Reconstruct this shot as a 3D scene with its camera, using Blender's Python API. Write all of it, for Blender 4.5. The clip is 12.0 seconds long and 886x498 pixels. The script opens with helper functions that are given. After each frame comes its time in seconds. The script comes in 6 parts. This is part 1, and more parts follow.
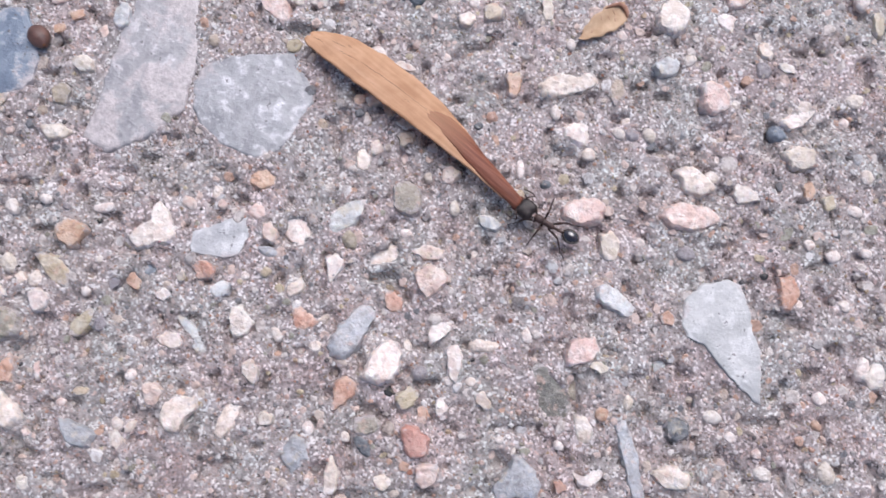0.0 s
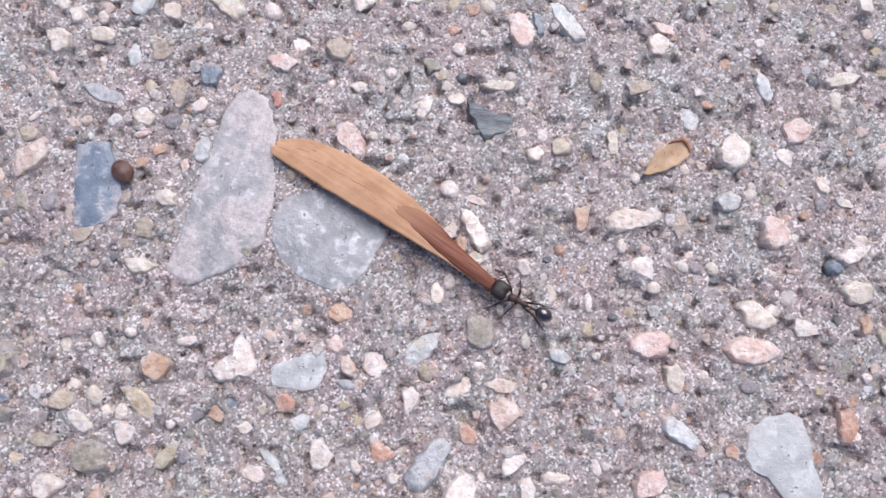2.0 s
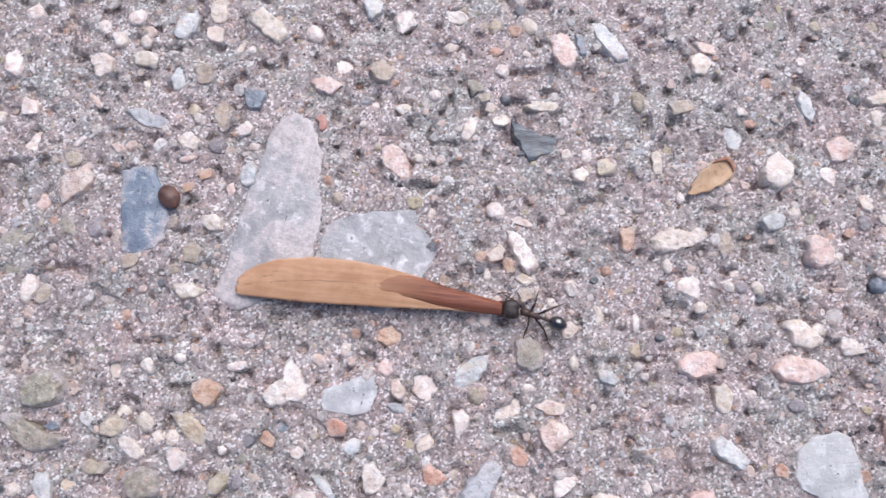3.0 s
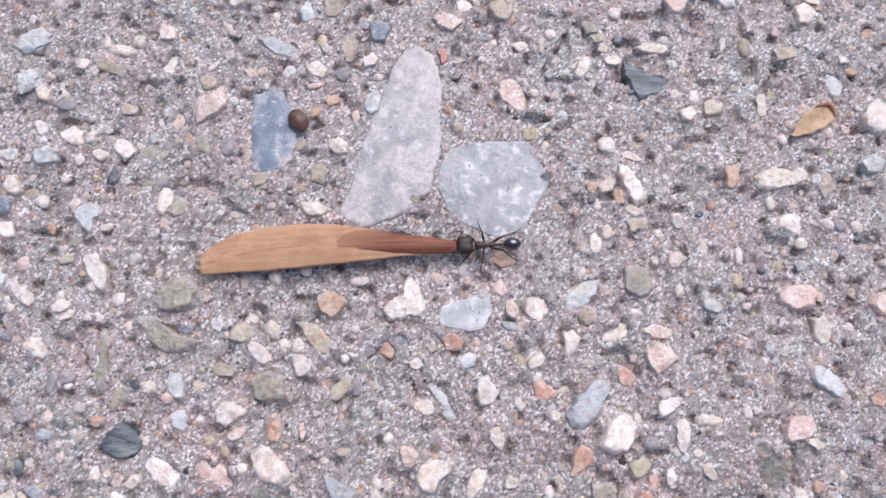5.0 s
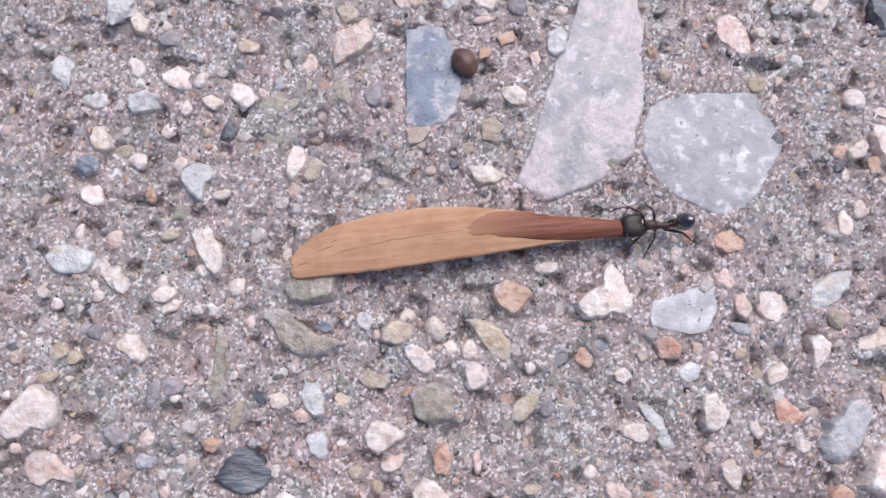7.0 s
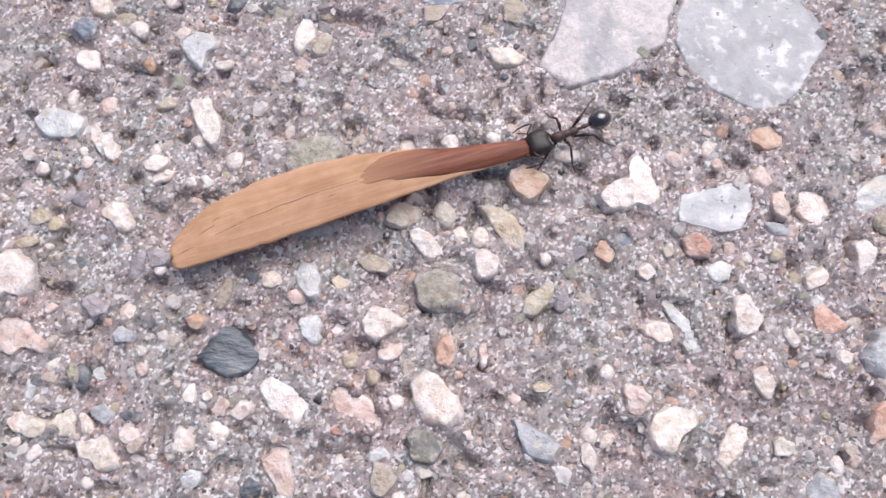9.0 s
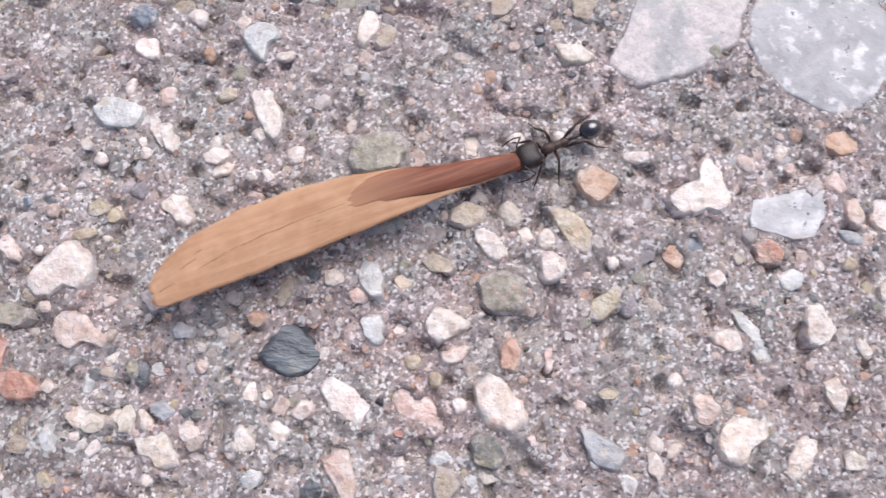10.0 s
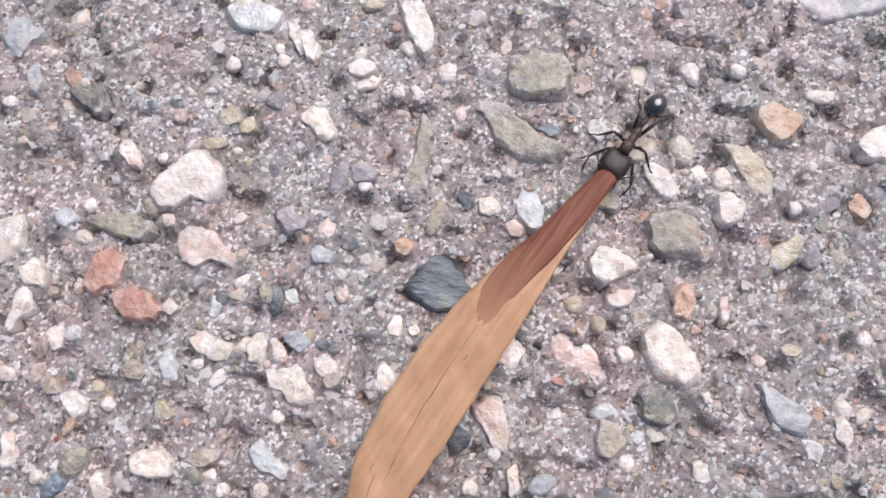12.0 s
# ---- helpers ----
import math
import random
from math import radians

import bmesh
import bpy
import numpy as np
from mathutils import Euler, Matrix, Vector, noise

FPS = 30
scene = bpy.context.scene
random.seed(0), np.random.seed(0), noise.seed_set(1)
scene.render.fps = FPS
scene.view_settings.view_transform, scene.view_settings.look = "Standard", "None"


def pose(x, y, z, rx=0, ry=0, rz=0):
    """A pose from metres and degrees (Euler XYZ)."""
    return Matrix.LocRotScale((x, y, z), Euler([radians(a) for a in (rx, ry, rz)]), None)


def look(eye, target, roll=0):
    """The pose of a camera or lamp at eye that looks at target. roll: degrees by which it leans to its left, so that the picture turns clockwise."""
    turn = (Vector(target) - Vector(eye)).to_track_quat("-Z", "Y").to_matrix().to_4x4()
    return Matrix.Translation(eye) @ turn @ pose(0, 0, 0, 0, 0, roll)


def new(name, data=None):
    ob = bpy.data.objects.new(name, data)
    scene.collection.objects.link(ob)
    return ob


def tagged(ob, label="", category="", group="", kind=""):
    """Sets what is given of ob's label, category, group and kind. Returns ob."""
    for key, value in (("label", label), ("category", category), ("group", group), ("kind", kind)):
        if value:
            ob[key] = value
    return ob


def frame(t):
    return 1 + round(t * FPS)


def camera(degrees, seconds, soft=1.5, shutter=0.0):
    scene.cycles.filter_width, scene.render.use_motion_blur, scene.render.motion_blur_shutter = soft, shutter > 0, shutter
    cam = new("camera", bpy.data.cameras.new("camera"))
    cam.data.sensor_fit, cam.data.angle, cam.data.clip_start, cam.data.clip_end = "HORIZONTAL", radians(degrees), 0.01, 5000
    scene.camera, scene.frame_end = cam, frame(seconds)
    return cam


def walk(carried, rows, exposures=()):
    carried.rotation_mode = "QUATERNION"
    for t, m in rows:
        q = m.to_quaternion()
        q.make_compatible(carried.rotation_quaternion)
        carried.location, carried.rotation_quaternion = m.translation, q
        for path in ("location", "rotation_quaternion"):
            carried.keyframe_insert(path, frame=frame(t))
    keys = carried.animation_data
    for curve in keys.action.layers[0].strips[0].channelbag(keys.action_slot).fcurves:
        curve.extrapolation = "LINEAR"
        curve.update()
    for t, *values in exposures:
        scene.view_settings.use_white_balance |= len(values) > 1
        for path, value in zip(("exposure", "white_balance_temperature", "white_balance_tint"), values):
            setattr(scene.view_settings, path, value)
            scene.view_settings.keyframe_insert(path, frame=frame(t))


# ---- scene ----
cam = camera(60, 12.0, soft=1.47, shutter=0.4)
PATH = [
    (0, pose(0.03170, -0.02237, 0.08882, 9.51, -1.33, -1.36)),
    (0.5, pose(0.02905, -0.01743, 0.09071, 9.02, -0.84, -1.27)),
    (1, pose(0.02757, -0.01148, 0.09228, 9.90, -1.55, -1.85)),
    (1.5, pose(0.02562, -0.00829, 0.09391, 9.76, -1.83, -1.59)),
    (2, pose(0.02256, -0.00723, 0.09427, 9.79, -1.73, -1.17)),
    (2.5, pose(0.01994, -0.00524, 0.09515, 9.70, -1.68, -1.51)),
    (3, pose(0.01621, -0.00431, 0.09471, 9.79, -1.95, -1.76)),
    (3.2, pose(0.01448, -0.00447, 0.09451, 9.60, -1.96, -1.46)),
    (5, pose(0.00269, -0.01469, 0.09727, 9.98, -1.51, 0.34)),
    (5.5, pose(-0.00308, -0.01664, 0.09539, 9.63, -2.15, 0.39)),
    (6, pose(-0.00989, -0.01435, 0.08555, 9.55, -1.97, 0.29)),
    (6.5, pose(-0.01648, -0.01122, 0.07903, 9.19, -2.00, 0.71)),
    (6.7, pose(-0.01751, -0.01199, 0.07736, 9.60, -1.80, 0.86)),
    (8.3, pose(-0.01443, -0.02237, 0.06749, 12.37, -0.55, 2.69)),
    (8.5, pose(-0.01482, -0.02427, 0.06727, 13.39, -0.74, 2.92)),
    (9, pose(-0.01581, -0.02646, 0.06673, 12.74, -0.58, 3.94)),
    (9.5, pose(-0.01750, -0.02696, 0.06651, 12.16, -0.29, 4.28)),
    (10, pose(-0.02104, -0.02525, 0.06557, 11.62, -0.39, 5.31)),
    (10.5, pose(-0.02541, -0.02563, 0.06216, 12.04, -1.15, 6.13)),
    (11, pose(-0.02874, -0.02660, 0.05813, 11.36, -1.45, 6.84)),
    (11.5, pose(-0.03257, -0.02871, 0.05788, 11.24, -1.71, 7.70)),
    (12, pose(-0.03373, -0.03161, 0.05781, 12.18, -1.53, 8.34)),
]
walk(cam, PATH, exposures=(
    (0.0, 0.36, 5850, 13), (2.5, 0.38, 5830, 13), (5.5, 0.35, 5800, 13), (6.5, 0.27, 5830, 15),
    (8.5, 0.51, 6000, 13), (10.5, 0.42, 6010, 13), (12.0, 0.46, 6010, 11)))

MM = 0.001

# ---- light ----
world = bpy.data.worlds.new("sky")
scene.world = world
world.use_nodes = True
wn = world.node_tree
sky = wn.nodes.new("ShaderNodeTexSky")
sky.sky_type, sky.sun_disc = "NISHITA", False
sky.sun_elevation, sky.sun_rotation = radians(57), radians(23)
sky.dust_density = 5.0
wn.links.new(sky.outputs[0], wn.nodes["Background"].inputs[0])
wn.nodes["Background"].inputs[1].default_value = 0.085
sun = new("sun", bpy.data.lights.new("sun", "SUN"))
sun.data.energy, sun.data.angle, sun.data.color = 1.75, radians(58), (1.0, 0.94, 0.89)
sun.matrix_world = look((0.24, 0.56, 0.93), (0, 0, 0))


# ---- materials ----
class Nodes:
    """A small builder of node materials."""

    def __init__(self, name, rough=0.8, metal=0.0, spec=0.4):
        self.mat = bpy.data.materials.new(name)
        self.mat.use_nodes = True
        self.tree = self.mat.node_tree
        self.bsdf = self.tree.nodes["Principled BSDF"]
        self.bsdf.inputs["Roughness"].default_value = rough
        self.bsdf.inputs["Metallic"].default_value = metal
        self.bsdf.inputs["Specular IOR Level"].default_value = spec

    def node(self, kind, **values):
        n = self.tree.nodes.new(kind)
        for key, value in values.items():
            n.inputs[key.replace("_", " ")].default_value = value
        return n

    def link(self, a, b):
        self.tree.links.new(a, b)

    def coords(self, stretch=(1, 1, 1)):
        tc, mp = self.node("ShaderNodeTexCoord"), self.node("ShaderNodeMapping")
        self.link(tc.outputs["Object"], mp.inputs[0])
        mp.inputs["Scale"].default_value = stretch
        return mp.outputs[0]

    def grown(self, at, scale):
        """Coordinates made finer by scale, for grain far under a millimetre."""
        n = self.tree.nodes.new("ShaderNodeVectorMath")
        n.operation = "SCALE"
        n.inputs["Scale"].default_value = scale
        self.link(at, n.inputs[0])
        return n.outputs[0]

    def noise(self, at, scale, detail=4.0, rough=0.55):
        if scale > 100:
            at, scale = self.grown(at, scale), 1.0
        n = self.node("ShaderNodeTexNoise", Scale=scale, Detail=detail, Roughness=rough)
        self.link(at, n.inputs["Vector"])
        return n.outputs["Fac"]

    def ramp(self, fac, stops, constant=False):
        n = self.node("ShaderNodeValToRGB")
        r = n.color_ramp
        if constant:
            r.interpolation = "CONSTANT"
        while len(r.elements) < len(stops):
            r.elements.new(0.5)
        for e, (p, c) in zip(r.elements, stops):
            e.position, e.color = p, (*c, 1)
        self.link(fac, n.inputs[0])
        return n.outputs[0]

    def mix(self, fac, a, b, mode="MIX"):
        n = self.tree.nodes.new("ShaderNodeMix")
        n.data_type, n.blend_type = "RGBA", mode
        for value, slot in ((fac, n.inputs[0]), (a, n.inputs[6]), (b, n.inputs[7])):
            if isinstance(value, (int, float)):
                slot.default_value = value
            elif isinstance(value, tuple):
                slot.default_value = (*value, 1)
            else:
                self.link(value, slot)
        return n.outputs[2]

    def shift(self, colour, fac, low=0.98, high=1.12, hue=0.010):
        """Varies a colour's value and hue by fac."""
        mr = self.node("ShaderNodeMapRange", To_Min=low, To_Max=high)
        self.link(fac, mr.inputs[0])
        mh = self.node("ShaderNodeMapRange", To_Min=0.5 + hue, To_Max=0.5 - hue)
        self.link(fac, mh.inputs[0])
        hs = self.node("ShaderNodeHueSaturation")
        self.link(mh.outputs[0], hs.inputs["Hue"])
        self.link(mr.outputs[0], hs.inputs["Value"])
        self.link(colour, hs.inputs["Color"])
        return hs.outputs[0]

    def stained(self, colour, at):
        """Uneven weathering a few millimetres across: rosy, grey-green and dark patches."""
        broad = self.ramp(self.noise(at, 210, 4.0, 0.6), [(0.34, (0.74, 0.69, 0.67)), (0.50, (0.96, 0.94, 0.93)), (0.66, (1.10, 1.09, 1.09))])
        hue = self.ramp(self.noise(at, 120, 3.0, 0.55), [(0.36, (0.93, 0.99, 0.97)), (0.64, (1.06, 0.985, 0.985))])
        return self.mix(1.0, self.mix(1.0, colour, broad, "MULTIPLY"), hue, "MULTIPLY")

    def colour(self, out):
        self.link(out, self.bsdf.inputs["Base Color"])

    def bump(self, height, distance, strength=1.0):
        n = self.node("ShaderNodeBump", Strength=strength, Distance=distance)
        self.link(height, n.inputs["Height"])
        self.link(n.outputs[0], self.bsdf.inputs["Normal"])


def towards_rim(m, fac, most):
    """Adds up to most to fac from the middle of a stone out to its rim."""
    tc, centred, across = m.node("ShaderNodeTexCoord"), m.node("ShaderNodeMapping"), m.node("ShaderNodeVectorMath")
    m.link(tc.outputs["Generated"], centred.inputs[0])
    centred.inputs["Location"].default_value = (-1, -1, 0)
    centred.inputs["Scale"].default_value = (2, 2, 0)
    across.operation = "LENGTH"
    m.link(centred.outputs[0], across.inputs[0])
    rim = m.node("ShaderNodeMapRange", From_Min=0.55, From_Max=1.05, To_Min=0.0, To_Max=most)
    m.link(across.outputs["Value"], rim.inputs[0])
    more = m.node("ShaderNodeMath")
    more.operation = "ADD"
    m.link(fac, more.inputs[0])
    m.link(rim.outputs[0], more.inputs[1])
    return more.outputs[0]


def stone_material(name, base, vein, spot, rough=0.75, fine=3.0, spots=0.62, smear=0.62, joined=False):
    """Mottled mineral: a base colour, a paler or darker cloud, small spots, fine relief."""
    m = Nodes(name, rough * 0.62, spec=0.9)
    if not joined:  # light sinks a little way into the crystals
        m.bsdf.inputs["Subsurface Weight"].default_value = 0.35
        m.bsdf.inputs["Subsurface Radius"].default_value = (1.0, 0.7, 0.5)
        m.bsdf.inputs["Subsurface Scale"].default_value = 0.0007
    if joined:
        info = m.node("ShaderNodeNewGeometry").outputs["Random Per Island"]
        at = m.coords((1300, 1300, 1300))
    else:
        info = m.node("ShaderNodeObjectInfo").outputs["Random"]
        place = m.node("ShaderNodeVectorMath")
        place.operation = "SCALE"
        place.inputs["Scale"].default_value = 750
        m.link(m.node("ShaderNodeNewGeometry").outputs["Position"], place.inputs[0])
        at = place.outputs[0]
    shifted = m.node("ShaderNodeVectorMath")
    shifted.operation = "ADD"
    m.link(at, shifted.inputs[0])
    grow = m.node("ShaderNodeMath")
    grow.operation = "MULTIPLY"
    m.link(info, grow.inputs[0])
    grow.inputs[1].default_value = 53.0
    m.link(grow.outputs[0], shifted.inputs[1])
    at = shifted.outputs[0]
    cloud = m.noise(at, fine * 0.42, 4.0, 0.55)
    c = m.ramp(cloud, [(0.38, vein), (0.58, base)])
    speck = m.noise(at, fine * 1.5, 3.0, 0.6)
    c = m.mix(m.ramp(speck, [(spots, (0, 0, 0)), (spots + 0.10, (0.8, 0.8, 0.8))]), c, spot)
    c = m.shift(c, info, 0.93, 1.10)
    # milky lumps and a few dark seams
    lump = m.ramp(m.noise(at, fine * 0.8, 4.0, 0.55), [(0.30, (0.72, 0.68, 0.66)), (0.50, (1.0, 1.0, 1.0))])
    c = m.mix(1.0, c, lump, "MULTIPLY")
    seam = m.ramp(m.noise(at, fine * 0.45, 4.0, 0.6), [(0.482, (0, 0, 0)), (0.495, (0.3, 0.3, 0.3)), (0.508, (0, 0, 0))])
    c = m.mix(seam, c, m.mix(1.0, c, (0.60, 0.53, 0.50), "MULTIPLY"))
    # a second mineral grown through it, ochre or rust by turns
    patch = m.ramp(m.noise(at, fine * 0.40, 4.0, 0.6), [(0.56, (0, 0, 0)), (0.68, (0.55, 0.55, 0.55))])
    c = m.mix(patch, c, m.mix(m.ramp(info, [(0.0, (0, 0, 0)), (0.55, (1, 1, 1))], True), (0.55, 0.46, 0.31), (0.58, 0.38, 0.29)))
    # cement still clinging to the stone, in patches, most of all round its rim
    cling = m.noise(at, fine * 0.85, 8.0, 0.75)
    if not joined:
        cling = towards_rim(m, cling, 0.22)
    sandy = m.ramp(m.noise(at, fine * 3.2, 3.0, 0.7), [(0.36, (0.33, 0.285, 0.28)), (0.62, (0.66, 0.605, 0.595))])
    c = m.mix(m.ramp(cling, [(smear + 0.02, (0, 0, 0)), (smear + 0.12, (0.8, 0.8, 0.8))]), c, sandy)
    # small dark spots: the shade of pits put into the colour
    pits = m.ramp(m.noise(at, fine * 1.15, 3.0, 0.6), [(0.685, (0, 0, 0)), (0.73, (0.7, 0.7, 0.7))])
    c = m.mix(pits, c, (0.16, 0.12, 0.10))
    m.colour(c)
    # broken faces under a fine rough skin
    facet = m.node("ShaderNodeTexVoronoi", Scale=fine * 0.7)
    warp = m.node("ShaderNodeVectorMath")
    warp.operation = "ADD"
    m.link(at, warp.inputs[0])
    m.link(m.noise(at, fine * 0.8, 3.0, 0.6), warp.inputs[1])
    m.link(warp.outputs[0], facet.inputs["Vector"])
    craggy = m.node("ShaderNodeMath")
    craggy.operation = "MULTIPLY_ADD"
    m.link(facet.outputs["Distance"], craggy.inputs[0])
    craggy.inputs[1].default_value = 0.6
    m.link(m.noise(at, fine * 0.9, 5.0, 0.6), craggy.inputs[2])
    m.bump(craggy.outputs[0], 0.0002, 1.0)
    return m.mat


MINERALS = {
    "white": ("white_quartz", (0.86, 0.78, 0.72), (0.72, 0.60, 0.53), (0.91, 0.88, 0.855), 0.6, 2.2, 0.60),
    "cream": ("cream_feldspar", (0.70, 0.60, 0.50), (0.82, 0.74, 0.67), (0.44, 0.31, 0.21), 0.65, 2.2),
    "pink": ("pink_granite", (0.70, 0.515, 0.445), (0.80, 0.69, 0.63), (0.46, 0.27, 0.20), 0.7, 2.3),
    "orange": ("rusty_orange_stone", (0.56, 0.325, 0.22), (0.67, 0.48, 0.37), (0.26, 0.12, 0.07), 0.7, 2.2, 0.60, 0.56),
    "red": ("brick_red_stone", (0.49, 0.245, 0.18), (0.58, 0.36, 0.29), (0.30, 0.12, 0.09), 0.75, 2.0),
    "yellow": ("ochre_yellow_stone", (0.50, 0.405, 0.27), (0.64, 0.565, 0.45), (0.32, 0.22, 0.12), 0.6, 2.2, 0.60, 0.55),
    "tan": ("tan_sandstone", (0.43, 0.355, 0.265), (0.55, 0.47, 0.38), (0.24, 0.18, 0.12), 0.85, 2.8, 0.60, 0.54),
    "green": ("olive_green_stone", (0.33, 0.295, 0.23), (0.45, 0.41, 0.33), (0.14, 0.125, 0.095), 0.8, 2.6, 0.60, 0.54),
    "grey": ("pale_grey_quartzite", (0.42, 0.425, 0.44), (0.52, 0.52, 0.535), (0.64, 0.63, 0.63), 0.6, 2.4),
    "blue": ("blue_grey_slate", (0.17, 0.20, 0.25), (0.25, 0.285, 0.33), (0.42, 0.44, 0.47), 0.6, 2.2, 0.66, 0.57),
    "ice": ("ice_white_stone", (0.70, 0.695, 0.675), (0.52, 0.525, 0.525), (0.84, 0.825, 0.81), 0.55, 2.2),
    "dark": ("charcoal_stone", (0.095, 0.105, 0.118), (0.19, 0.20, 0.21), (0.34, 0.335, 0.31), 0.45, 2.2, 0.64, 0.60),
    "umber": ("dark_greenish_stone", (0.145, 0.14, 0.12), (0.25, 0.24, 0.205), (0.36, 0.35, 0.31), 0.7, 2.4, 0.60, 0.56),
    # black also serves stones put where there are only shaded holes
    "black": ("black_crumb", (0.02, 0.018, 0.018), (0.03, 0.026, 0.026), (0.05, 0.045, 0.045), 0.7, 2.0),
    "mauve": ("mauve_grey_stone", (0.30, 0.265, 0.275), (0.42, 0.38, 0.39), (0.16, 0.13, 0.14), 0.75, 2.6),
}


def layered_material():
    """Dark slate split into thin uneven layers, with paler broken edges."""
    m = Nodes("layered_slate", 0.42, spec=0.6)
    tc, mp = m.node("ShaderNodeTexCoord"), m.node("ShaderNodeMapping")
    m.link(tc.outputs["Object"], mp.inputs[0])
    mp.inputs["Rotation"].default_value = (0, 0, radians(52))
    mp.inputs["Scale"].default_value = (330, 950, 900)
    leaf = m.noise(mp.outputs[0], 1.0, 4.0, 0.6)
    c = m.ramp(leaf, [(0.30, (0.045, 0.05, 0.056)), (0.48, (0.095, 0.107, 0.12)), (0.60, (0.155, 0.175, 0.195)), (0.76, (0.32, 0.335, 0.335))])
    c = m.mix(m.ramp(m.noise(m.coords(), 330, 4.0, 0.6), [(0.60, (0, 0, 0)), (0.70, (0.7, 0.7, 0.7))]), c, (0.34, 0.31, 0.22))
    m.colour(c)
    m.bump(leaf, 0.0005, 1.0)
    return m.mat


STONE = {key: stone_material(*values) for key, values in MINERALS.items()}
STONE["layered"] = layered_material()
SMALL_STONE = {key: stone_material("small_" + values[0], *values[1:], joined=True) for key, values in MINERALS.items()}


def slab_material(name, base, vein, speck, cloud=260, smear=0.60):
    """Large flat stones: glassy grey with soft white blotches and a few dark pits."""
    m = Nodes(name, 0.39, spec=0.9)
    at = m.coords()
    c = m.ramp(m.noise(at, cloud, 5.0, 0.6), [(0.36, base), (0.62, vein)])
    c = m.mix(m.ramp(m.noise(at, 620, 3.0, 0.55), [(0.55, (0, 0, 0)), (0.66, (0.6, 0.6, 0.6))]), c, speck)
    c = m.mix(m.ramp(m.noise(m.coords((0.6, 1.4, 1)), 900, 4.0, 0.6), [(0.62, (0, 0, 0)), (0.70, (0.7, 0.7, 0.7))]), c, speck)
    pits = m.noise(at, 1150, 3.0, 0.6)
    c = m.mix(m.ramp(pits, [(0.66, (0, 0, 0)), (0.69, (0.9, 0.9, 0.9))]), c, (0.11, 0.10, 0.105))
    # sandy cement left on the face
    patch = m.mix(m.ramp(m.noise(at, 1700, 6.0, 0.75), [(0.36, (0, 0, 0)), (0.62, (1, 1, 1))]), (0.36, 0.31, 0.30), (0.66, 0.585, 0.565))
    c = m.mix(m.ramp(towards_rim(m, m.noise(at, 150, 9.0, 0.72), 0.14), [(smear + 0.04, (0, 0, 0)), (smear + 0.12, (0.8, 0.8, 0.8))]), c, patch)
    m.colour(c)
    m.bump(m.noise(at, 520, 8.0, 0.62), 0.00032, 1.0)
    return m.mat


SLAB_GREY = slab_material("grey_slab", (0.27, 0.268, 0.278), (0.42, 0.416, 0.428), (0.80, 0.79, 0.795))
SLAB_MAUVE = slab_material("mauve_grey_slab", (0.285, 0.275, 0.284), (0.455, 0.435, 0.438), (0.76, 0.735, 0.735), smear=0.445)
SLAB_BLUE = slab_material("slate_slab", (0.13, 0.165, 0.225), (0.215, 0.265, 0.33), (0.46, 0.48, 0.52), smear=0.55)
SLAB_WHITE = slab_material("white_slab", (0.43, 0.432, 0.425), (0.56, 0.555, 0.545), (0.74, 0.73, 0.715))
SLAB_QUARTZ = slab_material("grey_and_white_quartz", (0.38, 0.38, 0.39), (0.62, 0.61, 0.605), (0.76, 0.75, 0.74), 180)


def cement_material():
    m = Nodes("cement", 0.28, spec=1.0)
    at = m.coords()
    c = m.ramp(m.noise(at, 900, 8.0, 0.7), [(0.31, (0.10, 0.077, 0.072)), (0.46, (0.305, 0.258, 0.246)), (0.63, (0.58, 0.52, 0.51))])
    vor = m.node("ShaderNodeTexVoronoi", Scale=1.0)
    m.link(m.grown(at, 3600), vor.inputs["Vector"])
    cell = m.node("ShaderNodeSeparateColor")
    m.link(vor.outputs["Color"], cell.inputs[0])
    grains = m.ramp(cell.outputs[0], [(0.0, (0.10, 0.083, 0.083)), (0.09, (0.27, 0.233, 0.228)), (0.34, (0.44, 0.395, 0.388)), (0.56, (0.54, 0.41, 0.365)), (0.70, (0.88, 0.85, 0.84))], True)
    c = m.mix(m.ramp(cell.outputs[1], [(0.40, (0, 0, 0)), (0.44, (0.85, 0.85, 0.85))]), c, grains)
    m.colour(m.stained(c, at))
    m.bump(m.noise(at, 2600, 8.0, 0.8), 0.0002, 1.0)
    return m.mat


def grain_material():
    """Loose sand and grit set in the cement, one colour to a grain."""
    m = Nodes("sand_grains", 0.27, spec=1.0)
    island = m.node("ShaderNodeNewGeometry").outputs["Random Per Island"]
    c = m.ramp(island, [
        (0.00, (0.38, 0.32, 0.30)), (0.08, (0.50, 0.43, 0.41)), (0.20, (0.65, 0.58, 0.555)), (0.36, (0.71, 0.61, 0.575)),
        (0.50, (0.73, 0.545, 0.465)), (0.57, (0.95, 0.915, 0.90)), (0.71, (0.62, 0.39, 0.29)), (0.76, (0.57, 0.46, 0.31)),
        (0.80, (0.55, 0.545, 0.56)), (0.84, (0.14, 0.125, 0.125)), (0.89, (0.40, 0.365, 0.29)), (0.92, (0.95, 0.93, 0.92)), (0.99, (0.46, 0.21, 0.13))], True)
    at = m.coords()
    mott = m.ramp(m.noise(at, 2600, 5.0, 0.65), [(0.36, (0.44, 0.415, 0.405)), (0.60, (0.90, 0.895, 0.89))])
    m.colour(m.stained(m.mix(1.0, c, mott, "MULTIPLY"), at))
    m.bump(m.noise(at, 4200, 4.0, 0.7), 0.00012, 0.8)
    return m.mat


